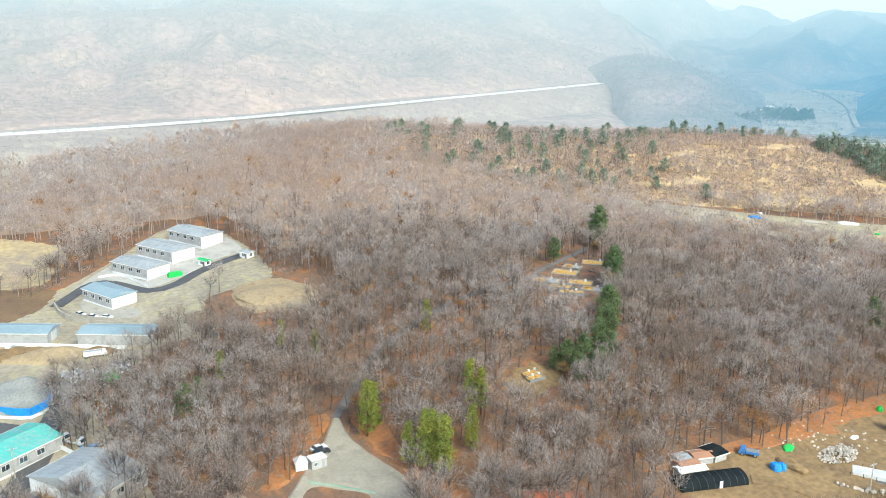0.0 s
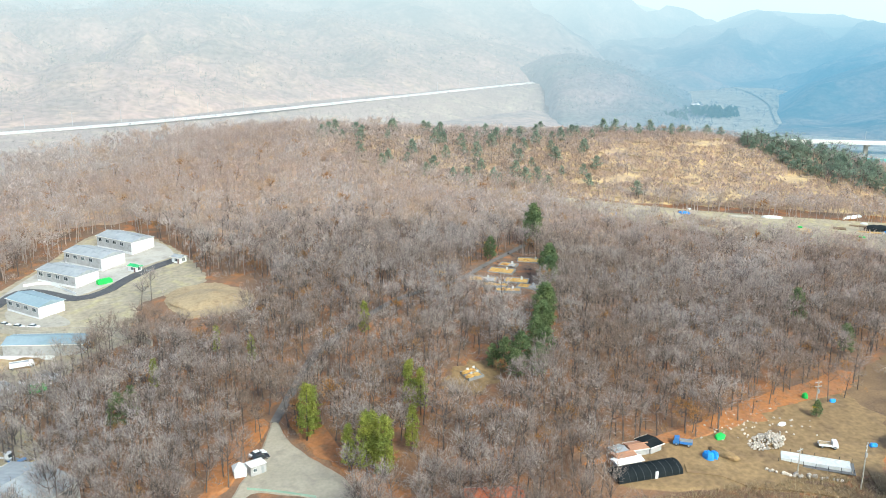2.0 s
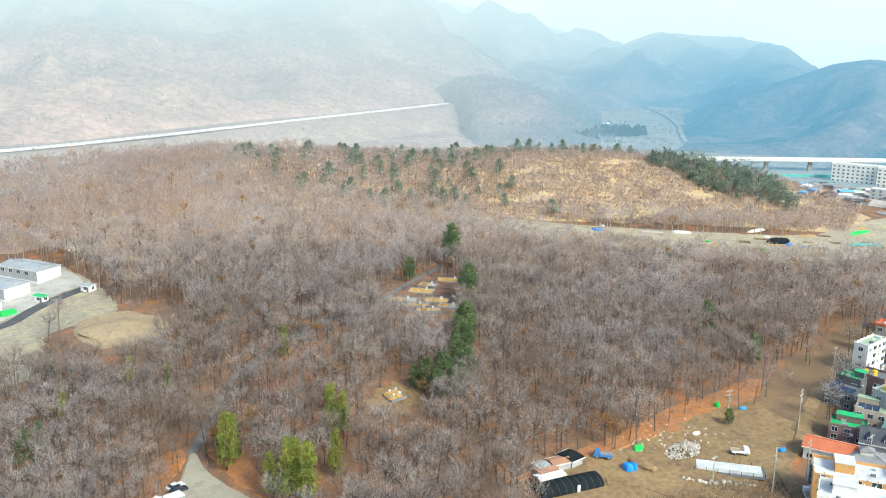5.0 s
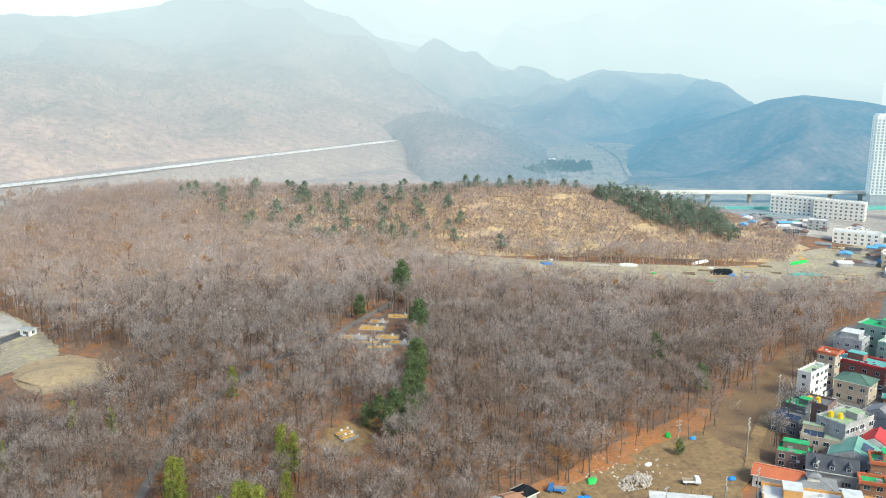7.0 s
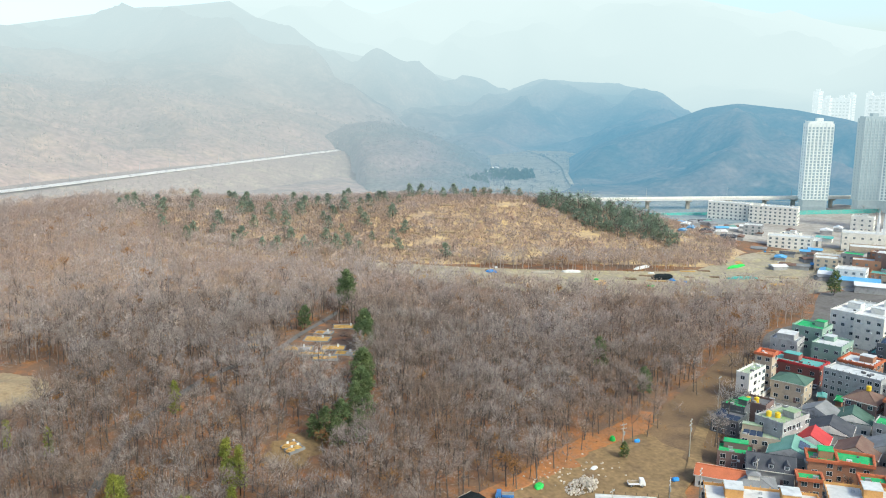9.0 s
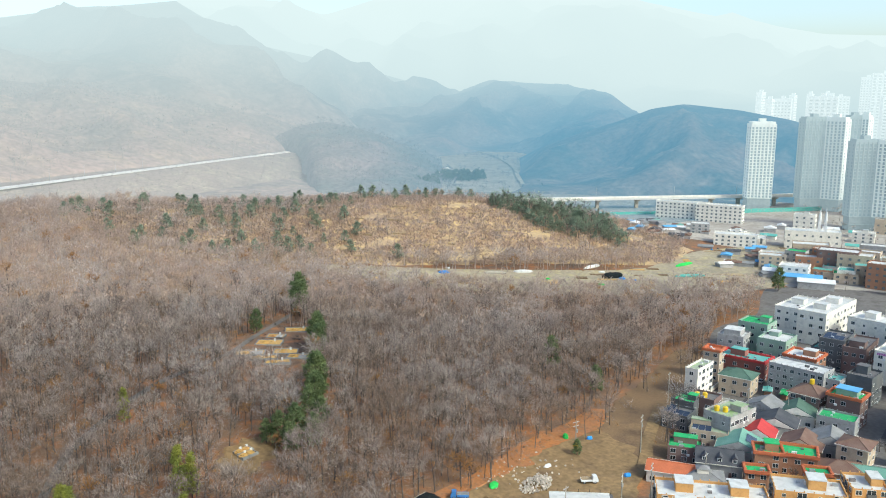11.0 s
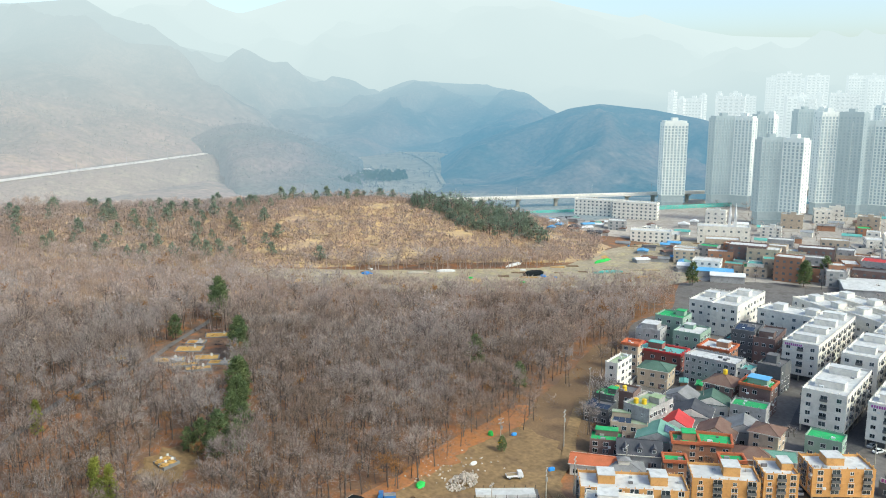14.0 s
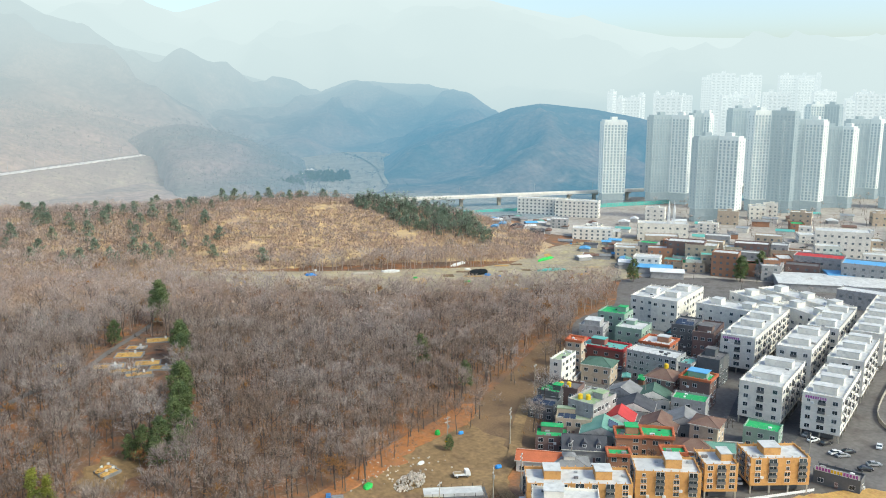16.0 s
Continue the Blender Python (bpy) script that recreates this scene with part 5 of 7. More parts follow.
villa(183, 137, 18, 10.5, 10.4, -43, 4, 4, 3, OCHRE, GREY_ROOF, "ochre brick four-storey flats with parking below", pilotis=True, huts=[(2, 1, 4.5, 5, 2.8)], balconies=True)
villa(198.5, 131, 9.5, 10.5, 10.4, -38, 4, 3, 3, OCHRE, GREY_ROOF, "ochre brick four-storey flats with parking below", pilotis=True, huts=[(2.5, 1, 3, 5, 2.2)], balconies=True)
villa(215.5, 123, 17.5, 10.5, 10.4, -36, 4, 4, 3, OCHRE, GREY_ROOF, "ochre brick four-storey flats with parking below", pilotis=True, huts=[(-1, 1, 5, 5, 2.4)], balconies=True)
# white apartment rows
villa(327, 197, 14, 59, 15.5, -73, 4, 3, 14, WHITE_WALL, GREY_ROOF, "long white apartment row with a purple sign", pilotis=True, huts=[(0, -22.1, 9, 4.2, 2.6), (0, -7.4, 9, 4.2, 2.6), (0, 7.4, 9, 4.2, 2.6), (0, 22.1, 9, 4.2, 2.6)], balconies=True, sign=True)
villa(271, 156, 14.5, 35, 15, -73, 4, 3, 8, WHITE_WALL, GREY_ROOF, "white five-storey apartment row with roof stair huts", pilotis=True, huts=[(0, -8.8, 9.5, 4.2, 2.6), (0, 8.8, 9.5, 4.2, 2.6)], balconies=True)
villa(315.5, 169, 13, 35, 16.5, -73, 4, 3, 8, WHITE_WALL, GREY_ROOF, "white five-storey apartment row with roof stair huts", pilotis=True, huts=[(0, -8.8, 8, 4.2, 2.6), (0, 8.8, 8, 4.2, 2.6)], balconies=True)
villa(277, 137, 12.5, 36, 15, -73, 4, 3, 9, WHITE_WALL, GREY_ROOF, "white five-storey apartment row with roof stair huts", pilotis=True, huts=[(0, -12.0, 7.5, 4.2, 2.6), (0, 0.0, 7.5, 4.2, 2.6), (0, 12.0, 7.5, 4.2, 2.6)], balconies=True, sign=True)
villa(321, 151, 13, 38, 15.5, -73, 4, 3, 9, WHITE_WALL, GREY_ROOF, "white five-storey apartment row with roof stair huts", pilotis=True, huts=[(0, -12.7, 8, 4.2, 2.6), (0, 0.0, 8, 4.2, 2.6), (0, 12.7, 8, 4.2, 2.6)], balconies=True)
villa(366, 164, 13, 41, 15.5, -73, 4, 3, 10, WHITE_WALL, GREY_ROOF, "white five-storey apartment row with roof stair huts", pilotis=True, huts=[(0, -13.7, 8, 4.2, 2.6), (0, 0.0, 8, 4.2, 2.6), (0, 13.7, 8, 4.2, 2.6)], balconies=True)
villa(404, 176, 13, 34, 15.5, -73, 4, 3, 8, WHITE_WALL, GREY_ROOF, "white five-storey apartment row with roof stair huts", pilotis=True, huts=[(0, -8.5, 8, 4.2, 2.6), (0, 8.5, 8, 4.2, 2.6)], balconies=True)
villa(360, 180, 13, 42, 15.5, -73, 4, 3, 10, WHITE_WALL, GREY_ROOF, "white five-storey apartment row with roof stair huts", pilotis=True, huts=[(0, -14.0, 8, 4.2, 2.6), (0, 0.0, 8, 4.2, 2.6), (0, 14.0, 8, 4.2, 2.6)], balconies=True)
villa(347, 253, 13, 40, 15.0, -73, 4, 3, 9, WHITE_WALL, GREY_ROOF, "white apartment block with dark windows", huts=[(0, -8, 6, 5, 2.6), (0, 8, 6, 5, 2.6)])
villa(342, 265, 12, 28, 14.0, -73, 4, 3, 7, WHITE_WALL, GREY_ROOF, "white apartment block beside the woods", huts=[(0, 0, 6, 5, 2.6)])
villa(390, 209, 50, 12, 14.5, -104, 4, 11, 3, WHITE_WALL, GREY_ROOF, "white apartment block with dark windows", huts=[(-16.7, 1, 5, 5, 2.6), (0.0, 1, 5, 5, 2.6), (16.7, 1, 5, 5, 2.6)])
villa(373, 223, 30, 13, 14.5, -107, 4, 6, 3, WHITE_WALL, GREY_ROOF, "white apartment block with dark windows", huts=[(-7.5, 1, 5, 5, 2.6), (7.5, 1, 5, 5, 2.6)])
villa(368, 196, 30, 12, 14.5, -107, 4, 6, 3, WHITE_WALL, GREY_ROOF, "white apartment block with dark windows", huts=[(-7.5, 1, 5, 5, 2.6), (7.5, 1, 5, 5, 2.6)])
villa(347, 222, 30, 14, 14.5, -80, 4, 6, 3, WHITE_WALL, GREY_ROOF, "white apartment block with dark windows", huts=[(-7.5, 1, 5, 5, 2.6), (7.5, 1, 5, 5, 2.6)])
# the town beyond
villa(566.9, 566.9, 46, 12, 16, -58, 5, 12, 3, WHITE_WALL, GREY_ROOF, "white slab of older flats")
villa(580.7, 535.3, 40, 12, 16, -58, 5, 10, 3, WHITE_WALL, GREY_ROOF, "white slab of older flats")
villa(491.4, 437.8, 30, 14, 11, -50, 3, 7, 3, WHITE_WALL, GREY_ROOF, "white office block in the town")
villa(503.4, 484.1, 14, 14, 12, -50, 3, 3, 3, GREY_WALL, GREY_ROOF, "grey flats with dark windows")
villa(540.2, 409.0, 38, 16, 14, -50, 3, 7, 3, WHITE_WALL, GREY_ROOF, "white church hall with twin spires", spires=True)
villa(510.7, 387.4, 24, 14, 10, -50, 2, 5, 3, BEIGE, GREY_ROOF, "beige school block beside the church")
villa(475.6, 340.2, 24, 14, 16, -62, 5, 5, 4, BROWN_WALL, GREY_ROOF, "brown brick flats in the town")
villa(477.5, 329.4, 20, 14, 15, -62, 4, 4, 4, BEIGE, GREY_ROOF, "beige brick flats in the town")
villa(465.2, 302.9, 16, 12, 15, -66, 4, 4, 3, BRICK, GREY_ROOF, "red-brown brick flats in town")
villa(513.2, 314.7, 22, 12, 14, -60, 4, 5, 3, BROWN_WALL, GREY_ROOF, "brown flats in the town")
villa(547.0, 322.4, 18, 12, 15, -60, 4, 4, 3, BEIGE, GREY_ROOF, "beige flats in the town")
villa(483.4, 287.1, 22, 14, 8, -66, 2, 5, 3, GREY_WALL, GREY_ROOF, "low grey hall in the town")
villa(525.3, 272.9, 30, 16, 10, -70, 2, 6, 3, GREY_WALL, RED_PAINT, "grey works with a red roof edge")
villa(590.4, 291.4, 36, 18, 18, -60, 4, 8, 4, WHITE_WALL, GREY_ROOF, "pale office block with window bands")
villa(517.6, 231.5, 40, 18, 12, -70, 3, 8, 4, GREY_WALL, BLUE_SHEET, "grey works with a blue roof")
villa(539.9, 300.7, 26, 14, 8, -64, 2, 6, 3, BEIGE, GREY_ROOF, "beige warehouse in the town")
villa(504.3, 272.8, 20, 12, 7, -64, 2, 4, 3, BROWN_WALL, DARK_ROOF, "dark low workshop in town")
villa(452.3, 204.2, 34, 12, 9, -80, 2, 7, 3, GREY_WALL, GREY_ROOF, "grey office block beside the flats")
villa(549.7, 365.3, 18, 12, 9, -60, 2, 4, 3, GREY_WALL, GREY_ROOF, "low grey block in the town")
villa(468.0, 336.4, 14, 10, 7, -60, 2, 3, 2, GREY_WALL, TEAL_ROOF, "low teal-roofed shop in town")
house(441.2, 352.5, 26, 12, 4.5, -52, GREY_WALL, WHITE_PAINT, "gable", 1.2, "white sheet-roofed workshop in the town")
house(436.4, 337.3, 24, 12, 4.5, -52, GREY_WALL, BLUE_SHEET, "gable", 1.2, "blue sheet-roofed workshop in the town")
house(431.8, 322.8, 20, 12, 4.5, -52, GREY_WALL, WHITE_PAINT, "gable", 1.2, "white sheet-roofed workshop in the town")
house(489.5, 242.9, 70, 34, 4.5, -52, GREY_WALL, GREY_ROOF, "gable", 1.2, "large white-roofed hall in the town")
house(517.2, 235.8, 50, 26, 4.5, -52, GREY_WALL, BLUE_SHEET, "gable", 1.2, "large blue-roofed hall in the town")
house(495.2, 533.0, 10, 6, 4.5, -52, GREY_WALL, RED_PAINT, "gable", 1.2, "red-roofed hut in the town")
house(499.1, 555.4, 12, 7, 4.5, -52, GREY_WALL, BLUE_SHEET, "gable", 1.2, "blue-roofed hut in the town")
house(462.4, 438.9, 10, 7, 4.5, -52, GREY_WALL, GREY_TILE, "gable", 1.2, "grey-roofed hut in the town")
house(478.7, 498.5, 9, 6, 4.5, -52, GREY_WALL, WHITE_PAINT, "gable", 1.2, "white hut in the town")
house(570.5, 444.1, 12, 8, 4.5, -52, GREY_WALL, RED_PAINT, "gable", 1.2, "red-roofed house in the town")
villa(502.0, 364.5, 13, 9, 9, -66, 3, 3, 2, GREY_WALL, GREY_ROOF, "small grey town building with a pale roof")
villa(559.3, 281.5, 14, 12, 6, -52, 2, 3, 2, BEIGE, TEAL_ROOF, "small beige town building with a teal roof")
villa(460.9, 328.9, 16, 10, 5, -66, 1, 4, 2, BEIGE, TEAL_ROOF, "small beige town building with a teal roof")
villa(461.4, 323.6, 10, 12, 8, -60, 2, 2, 2, WHITE_WALL, TEAL_ROOF, "small off-white town building with a teal roof")
villa(514.2, 387.2, 18, 9, 5, -66, 1, 4, 2, WHITE_WALL, TEAL_ROOF, "small off-white town building with a teal roof")
villa(484.8, 283.6, 11, 10, 11, 38, 3, 2, 2, BRICK, GREY_ROOF, "small brick town building with a pale roof")
villa(479.6, 364.8, 10, 11, 5, 38, 1, 2, 2, BRICK, TEAL_ROOF, "small brick town building with a teal roof")
villa(659.8, 355.9, 10, 10, 6, -66, 2, 2, 2, WHITE_WALL, GREY_ROOF, "small white town building with a pale roof")
villa(507.1, 324.2, 11, 12, 11, -60, 3, 2, 2, BEIGE, GREY_ROOF, "small beige town building with a pale roof")
villa(508.4, 359.4, 10, 11, 6, -52, 2, 2, 2, WHITE_WALL, TEAL_ROOF, "small white town building with a teal roof")
villa(529.1, 355.8, 16, 10, 8, -66, 2, 3, 2, BEIGE, GREY_ROOF, "small beige town building with a pale roof")
villa(565.9, 254.7, 17, 10, 9, -60, 3, 4, 2, WHITE_WALL, GREY_ROOF, "small off-white town building with a pale roof")
villa(649.1, 307.9, 12, 11, 8, -66, 2, 3, 2, WHITE_WALL, TEAL_ROOF, "small white town building with a teal roof")
villa(467.4, 383.0, 18, 11, 8, -60, 2, 4, 2, WHITE_WALL, GREY_ROOF, "small off-white town building with a pale roof")
villa(534.5, 344.1, 10, 12, 5, -60, 1, 2, 2, WHITE_WALL, GREY_ROOF, "small white town building with a pale roof")
villa(539.2, 308.9, 11, 12, 11, -66, 3, 2, 2, GREY_WALL, GREY_ROOF, "small grey town building with a pale roof")
villa(617.4, 317.0, 13, 11, 6, -52, 2, 3, 2, WHITE_WALL, GREY_ROOF, "small white town building with a pale roof")
villa(506.2, 371.6, 16, 9, 9, -66, 3, 4, 2, BRICK, GREY_ROOF, "small brick town building with a pale roof")
villa(513.3, 368.5, 13, 10, 6, -66, 2, 3, 2, BEIGE, GREY_ROOF, "small beige town building with a pale roof")
villa(479.1, 281.3, 18, 11, 9, 38, 3, 4, 2, GREY_WALL, GREY_ROOF, "small grey town building with a pale roof")
villa(458.1, 337.7, 12, 12, 6, -60, 2, 3, 2, BRICK, TEAL_ROOF, "small brick town building with a teal roof")
villa(539.8, 299.4, 12, 9, 8, -66, 2, 3, 2, BRICK, GREY_ROOF, "small brick town building with a pale roof")
villa(605.3, 273.3, 13, 12, 5, -66, 1, 3, 2, WHITE_WALL, GREY_ROOF, "small off-white town building with a pale roof")
villa(673.0, 371.3, 15, 11, 6, 38, 2, 3, 2, BRICK, GREEN_ROOF, "small brick town building with a green roof")
villa(689.8, 320.0, 11, 11, 5, -66, 1, 2, 2, WHITE_WALL, GREY_ROOF, "small white town building with a pale roof")
villa(439.8, 344.5, 17, 13, 9, -60, 3, 4, 2, WHITE_WALL, GREY_ROOF, "small off-white town building with a pale roof")
villa(463.9, 353.1, 16, 11, 11, -52, 3, 3, 2, BRICK, GREY_ROOF, "small brick town building with a pale roof")
villa(455.8, 376.0, 14, 12, 9, -52, 3, 3, 2, BEIGE, GREY_ROOF, "small beige town building with a pale roof")
villa(471.1, 315.6, 17, 12, 11, -52, 3, 4, 2, BEIGE, TEAL_ROOF, "small beige town building with a teal roof")
villa(639.2, 289.5, 16, 10, 6, 38, 2, 4, 2, BEIGE, GREY_ROOF, "small beige town building with a pale roof")
villa(638.6, 310.5, 10, 11, 5, 38, 1, 2, 2, WHITE_WALL, TEAL_ROOF, "small off-white town building with a teal roof")
villa(495.9, 321.0, 10, 13, 9, 38, 3, 2, 2, WHITE_WALL, TEAL_ROOF, "small white town building with a teal roof")
villa(498.7, 321.3, 12, 12, 6, -66, 2, 3, 2, WHITE_WALL, GREY_ROOF, "small white town building with a pale roof")
villa(495.8, 305.3, 18, 9, 11, -66, 3, 4, 2, GREY_WALL, GREY_ROOF, "small grey town building with a pale roof")
villa(473.7, 370.0, 13, 10, 11, -66, 3, 3, 2, GREY_WALL, GREEN_ROOF, "small grey town building with a green roof")
villa(498.1, 334.6, 15, 11, 5, 38, 1, 3, 2, WHITE_WALL, TEAL_ROOF, "small off-white town building with a teal roof")
villa(561.9, 286.8, 16, 11, 11, -60, 3, 4, 2, WHITE_WALL, GREY_ROOF, "small off-white town building with a pale roof")
villa(492.7, 354.2, 10, 10, 8, -60, 2, 2, 2, GREY_WALL, GREY_ROOF, "small grey town building with a pale roof")
villa(460.4, 323.6, 14, 13, 6, -52, 2, 3, 2, BEIGE, GREEN_ROOF, "small beige town building with a green roof")
villa(477.3, 311.3, 12, 10, 6, -52, 2, 2, 2, BEIGE, TEAL_ROOF, "small beige town building with a teal roof")
villa(574.3, 329.4, 16, 10, 5, 38, 1, 4, 2, GREY_WALL, GREY_ROOF, "small grey town building with a pale roof")
villa(510.7, 281.6, 16, 12, 5, -60, 1, 3, 2, GREY_WALL, GREY_ROOF, "small grey town building with a pale roof")
villa(512.7, 291.1, 17, 10, 8, 38, 2, 4, 2, BRICK, GREY_ROOF, "small brick town building with a pale roof")
villa(625.3, 336.5, 16, 13, 6, 38, 2, 3, 2, WHITE_WALL, GREY_ROOF, "small off-white town building with a pale roof")
villa(478.3, 291.9, 12, 9, 8, -60, 2, 2, 2, BRICK, GREEN_ROOF, "small brick town building with a green roof")
villa(598.8, 283.1, 15, 13, 11, -52, 3, 3, 2, BEIGE, GREY_ROOF, "small beige town building with a pale roof")
house(510.1, 544.7, 10.6, 6.2, 2.8, -20, GREY_WALL, DARK_TILE, "gable", 1.0, "low shed among the allotments")
house(447.0, 368.3, 7.1, 6.9, 2.8, 38, GREY_WALL, TEAL_TILE, "gable", 1.0, "low shed among the allotments")
house(483.2, 416.6, 6.3, 5.3, 2.8, -52, GREY_WALL, BLUE_SHEET, "gable", 1.0, "low shed among the allotments")
house(454.8, 484.9, 9.1, 6.4, 2.8, 38, GREY_WALL, DARK_TILE, "gable", 1.0, "low shed among the allotments")
house(483.6, 498.0, 9.8, 5.4, 2.8, -20, GREY_WALL, BLUE_SHEET, "gable", 1.0, "low shed among the allotments")
house(485.6, 532.4, 7.4, 6.8, 2.8, 38, GREY_WALL, DARK_TILE, "gable", 1.0, "low shed among the allotments")
house(504.8, 536.1, 10.8, 6.8, 2.8, 38, GREY_WALL, TEAL_TILE, "gable", 1.0, "low shed among the allotments")
house(478.2, 524.4, 9.6, 6.1, 2.8, 38, GREY_WALL, GREY_TILE, "gable", 1.0, "low shed among the allotments")
house(523.7, 511.9, 8.4, 5.1, 2.8, -52, GREY_WALL, WHITE_PAINT, "gable", 1.0, "low shed among the allotments")
house(448.0, 477.8, 8.0, 6.4, 2.8, -20, GREY_WALL, BROWN_TILE, "gable", 1.0, "low shed among the allotments")
house(500.9, 504.0, 10.9, 5.6, 2.8, 38, GREY_WALL, TEAL_TILE, "gable", 1.0, "low shed among the allotments")
house(430.2, 482.7, 6.4, 5.2, 2.8, 38, GREY_WALL, BLUE_SHEET, "gable", 1.0, "low shed among the allotments")
house(480.2, 407.6, 6.0, 6.8, 2.8, 38, GREY_WALL, BROWN_TILE, "gable", 1.0, "low shed among the allotments")
house(454.4, 480.8, 9.5, 6.8, 2.8, 38, GREY_WALL, DARK_TILE, "gable", 1.0, "low shed among the allotments")
house(470.8, 465.6, 8.9, 5.2, 2.8, 38, GREY_WALL, BROWN_TILE, "gable", 1.0, "low shed among the allotments")
house(476.8, 393.8, 10.2, 5.8, 2.8, 38, GREY_WALL, DARK_TILE, "gable", 1.0, "low shed among the allotments")
house(454.1, 505.9, 8.9, 6.6, 2.8, 38, GREY_WALL, WHITE_PAINT, "gable", 1.0, "low shed among the allotments")
house(460.8, 467.3, 10.2, 6.6, 2.8, -52, GREY_WALL, DARK_TILE, "gable", 1.0, "low shed among the allotments")
house(435.9, 361.5, 9.3, 6.4, 2.8, 38, GREY_WALL, GREY_TILE, "gable", 1.0, "low shed among the allotments")
house(493.2, 497.3, 10.6, 5.4, 2.8, -52, GREY_WALL, WHITE_PAINT, "gable", 1.0, "low shed among the allotments")
house(504.7, 479.0, 9.6, 5.1, 2.8, 38, GREY_WALL, BROWN_TILE, "gable", 1.0, "low shed among the allotments")
house(446.8, 492.1, 9.5, 5.2, 2.8, 38, GREY_WALL, BLUE_SHEET, "gable", 1.0, "low shed among the allotments")
house(495.3, 418.2, 9.1, 6.2, 2.8, -52, GREY_WALL, BLUE_SHEET, "gable", 1.0, "low shed among the allotments")
house(430.4, 357.0, 8.4, 5.3, 2.8, -20, GREY_WALL, GREY_TILE, "gable", 1.0, "low shed among the allotments")
house(466.5, 482.7, 10.1, 5.6, 2.8, -20, GREY_WALL, WHITE_PAINT, "gable", 1.0, "low shed among the allotments")
house(450.2, 408.2, 8.1, 6.9, 2.8, 38, GREY_WALL, BLUE_SHEET, "gable", 1.0, "low shed among the allotments")
house(478.1, 400.4, 7.4, 5.4, 2.8, 38, GREY_WALL, DARK_TILE, "gable", 1.0, "low shed among the allotments")
house(529.8, 513.3, 8.4, 5.9, 2.8, -20, GREY_WALL, GREY_TILE, "gable", 1.0, "low shed among the allotments")
house(462.1, 464.7, 10.6, 5.8, 2.8, 38, GREY_WALL, DARK_TILE, "gable", 1.0, "low shed among the allotments")
house(497.8, 521.8, 6.2, 5.5, 2.8, -20, GREY_WALL, GREY_TILE, "gable", 1.0, "low shed among the allotments")
house(436.3, 389.7, 9.8, 5.2, 2.8, -52, GREY_WALL, BROWN_TILE, "gable", 1.0, "low shed among the allotments")
house(427.6, 389.4, 9.3, 6.8, 2.8, -20, GREY_WALL, WHITE_PAINT, "gable", 1.0, "low shed among the allotments")
house(443.2, 384.0, 8.3, 7.0, 2.8, -52, GREY_WALL, GREY_TILE, "gable", 1.0, "low shed among the allotments")
house(467.6, 510.8, 6.6, 6.9, 2.8, -20, GREY_WALL, GREY_TILE, "gable", 1.0, "low shed among the allotments")
house(456.4, 381.4, 10.5, 5.2, 2.8, -52, GREY_WALL, BLUE_SHEET, "gable", 1.0, "low shed among the allotments")
house(446.7, 369.5, 9.4, 5.5, 2.8, 38, GREY_WALL, BLUE_SHEET, "gable", 1.0, "low shed among the allotments")
house(505.3, 509.1, 10.2, 7.0, 2.8, -52, GREY_WALL, BROWN_TILE, "gable", 1.0, "low shed among the allotments")
house(499.3, 530.3, 10.8, 6.4, 2.8, -52, GREY_WALL, GREY_TILE, "gable", 1.0, "low shed among the allotments")
house(464.7, 415.4, 9.4, 6.0, 2.8, -52, GREY_WALL, DARK_TILE, "gable", 1.0, "low shed among the allotments")
house(465.0, 398.3, 8.7, 6.1, 2.8, -20, GREY_WALL, BROWN_TILE, "gable", 1.0, "low shed among the allotments")
# low houses crowded between the allotments and the towers
filled = [(o.matrix_world.translation.x, o.matrix_world.translation.y) for o in scene.objects if o.parent is None and o.type == "EMPTY"]
crowd = random.Random(77)
for i in range(900):
    x, y = crowd.uniform(500, 820), crowd.uniform(230, 570)
    b_ = math.degrees(math.atan2(x, y))
    if min(math.hypot(x - a, y - b) for a, b in filled) < 24 or b_ < 42 or b_ > 70 or y > 700 - 0.34 * x - 10 or math.hypot(x, y) > 860:
        continue
    filled.append((x, y))
    wall, roof, tone, cover = crowd.choice(((WHITE_WALL, GREY_ROOF, "off-white", "pale flat"), (BEIGE, GREY_ROOF, "beige", "pale flat"), (WHITE_WALL, TEAL_ROOF, "off-white", "faded teal"), (BRICK, GREY_TILE, "brick", "grey"), (GREY_WALL, WHITE_PAINT, "grey", "white"), (BEIGE, BROWN_TILE, "beige", "brown"), (WHITE_WALL, STEEL_ROOF, "off-white", "sheet-metal")))
    if "flat" in cover:
        villa(x, y, crowd.uniform(10, 18), crowd.uniform(9, 13), crowd.choice((6, 8, 11, 12)), crowd.choice((-66, -60, -52, 38)), crowd.choice((2, 3)), 3, 2, wall, roof, "small %s town building with a %s roof" % (tone, cover.replace(" flat", "")), huts=[(1, 1, 4, 3, 2.2)])
    else:
        house(x, y, crowd.uniform(8, 14), crowd.uniform(6, 9), crowd.uniform(3.0, 5.0), crowd.choice((-66, -60, -52, 38)), wall, roof, "gable", 1.4, "low %s town house with a %s roof" % (tone, cover))
# apartment towers
tower(682.8, 582.3, 85, 24, 0, 16, -42, "tall white apartment tower in the haze")
tower(738.1, 552.4, 90, 24, 22, 13, -42, "tall white and grey apartment tower in the haze")
tower(665.0, 446.5, 75, 22, 22, 13, -48, "tall white and grey apartment tower in the haze")
tower(907.0, 571.3, 95, 22, 20, 13, -45, "tall white and grey apartment tower in the haze")
tower(764.8, 456.0, 96, 20, 26, 13, -48, "tall grey and white apartment tower in the haze")
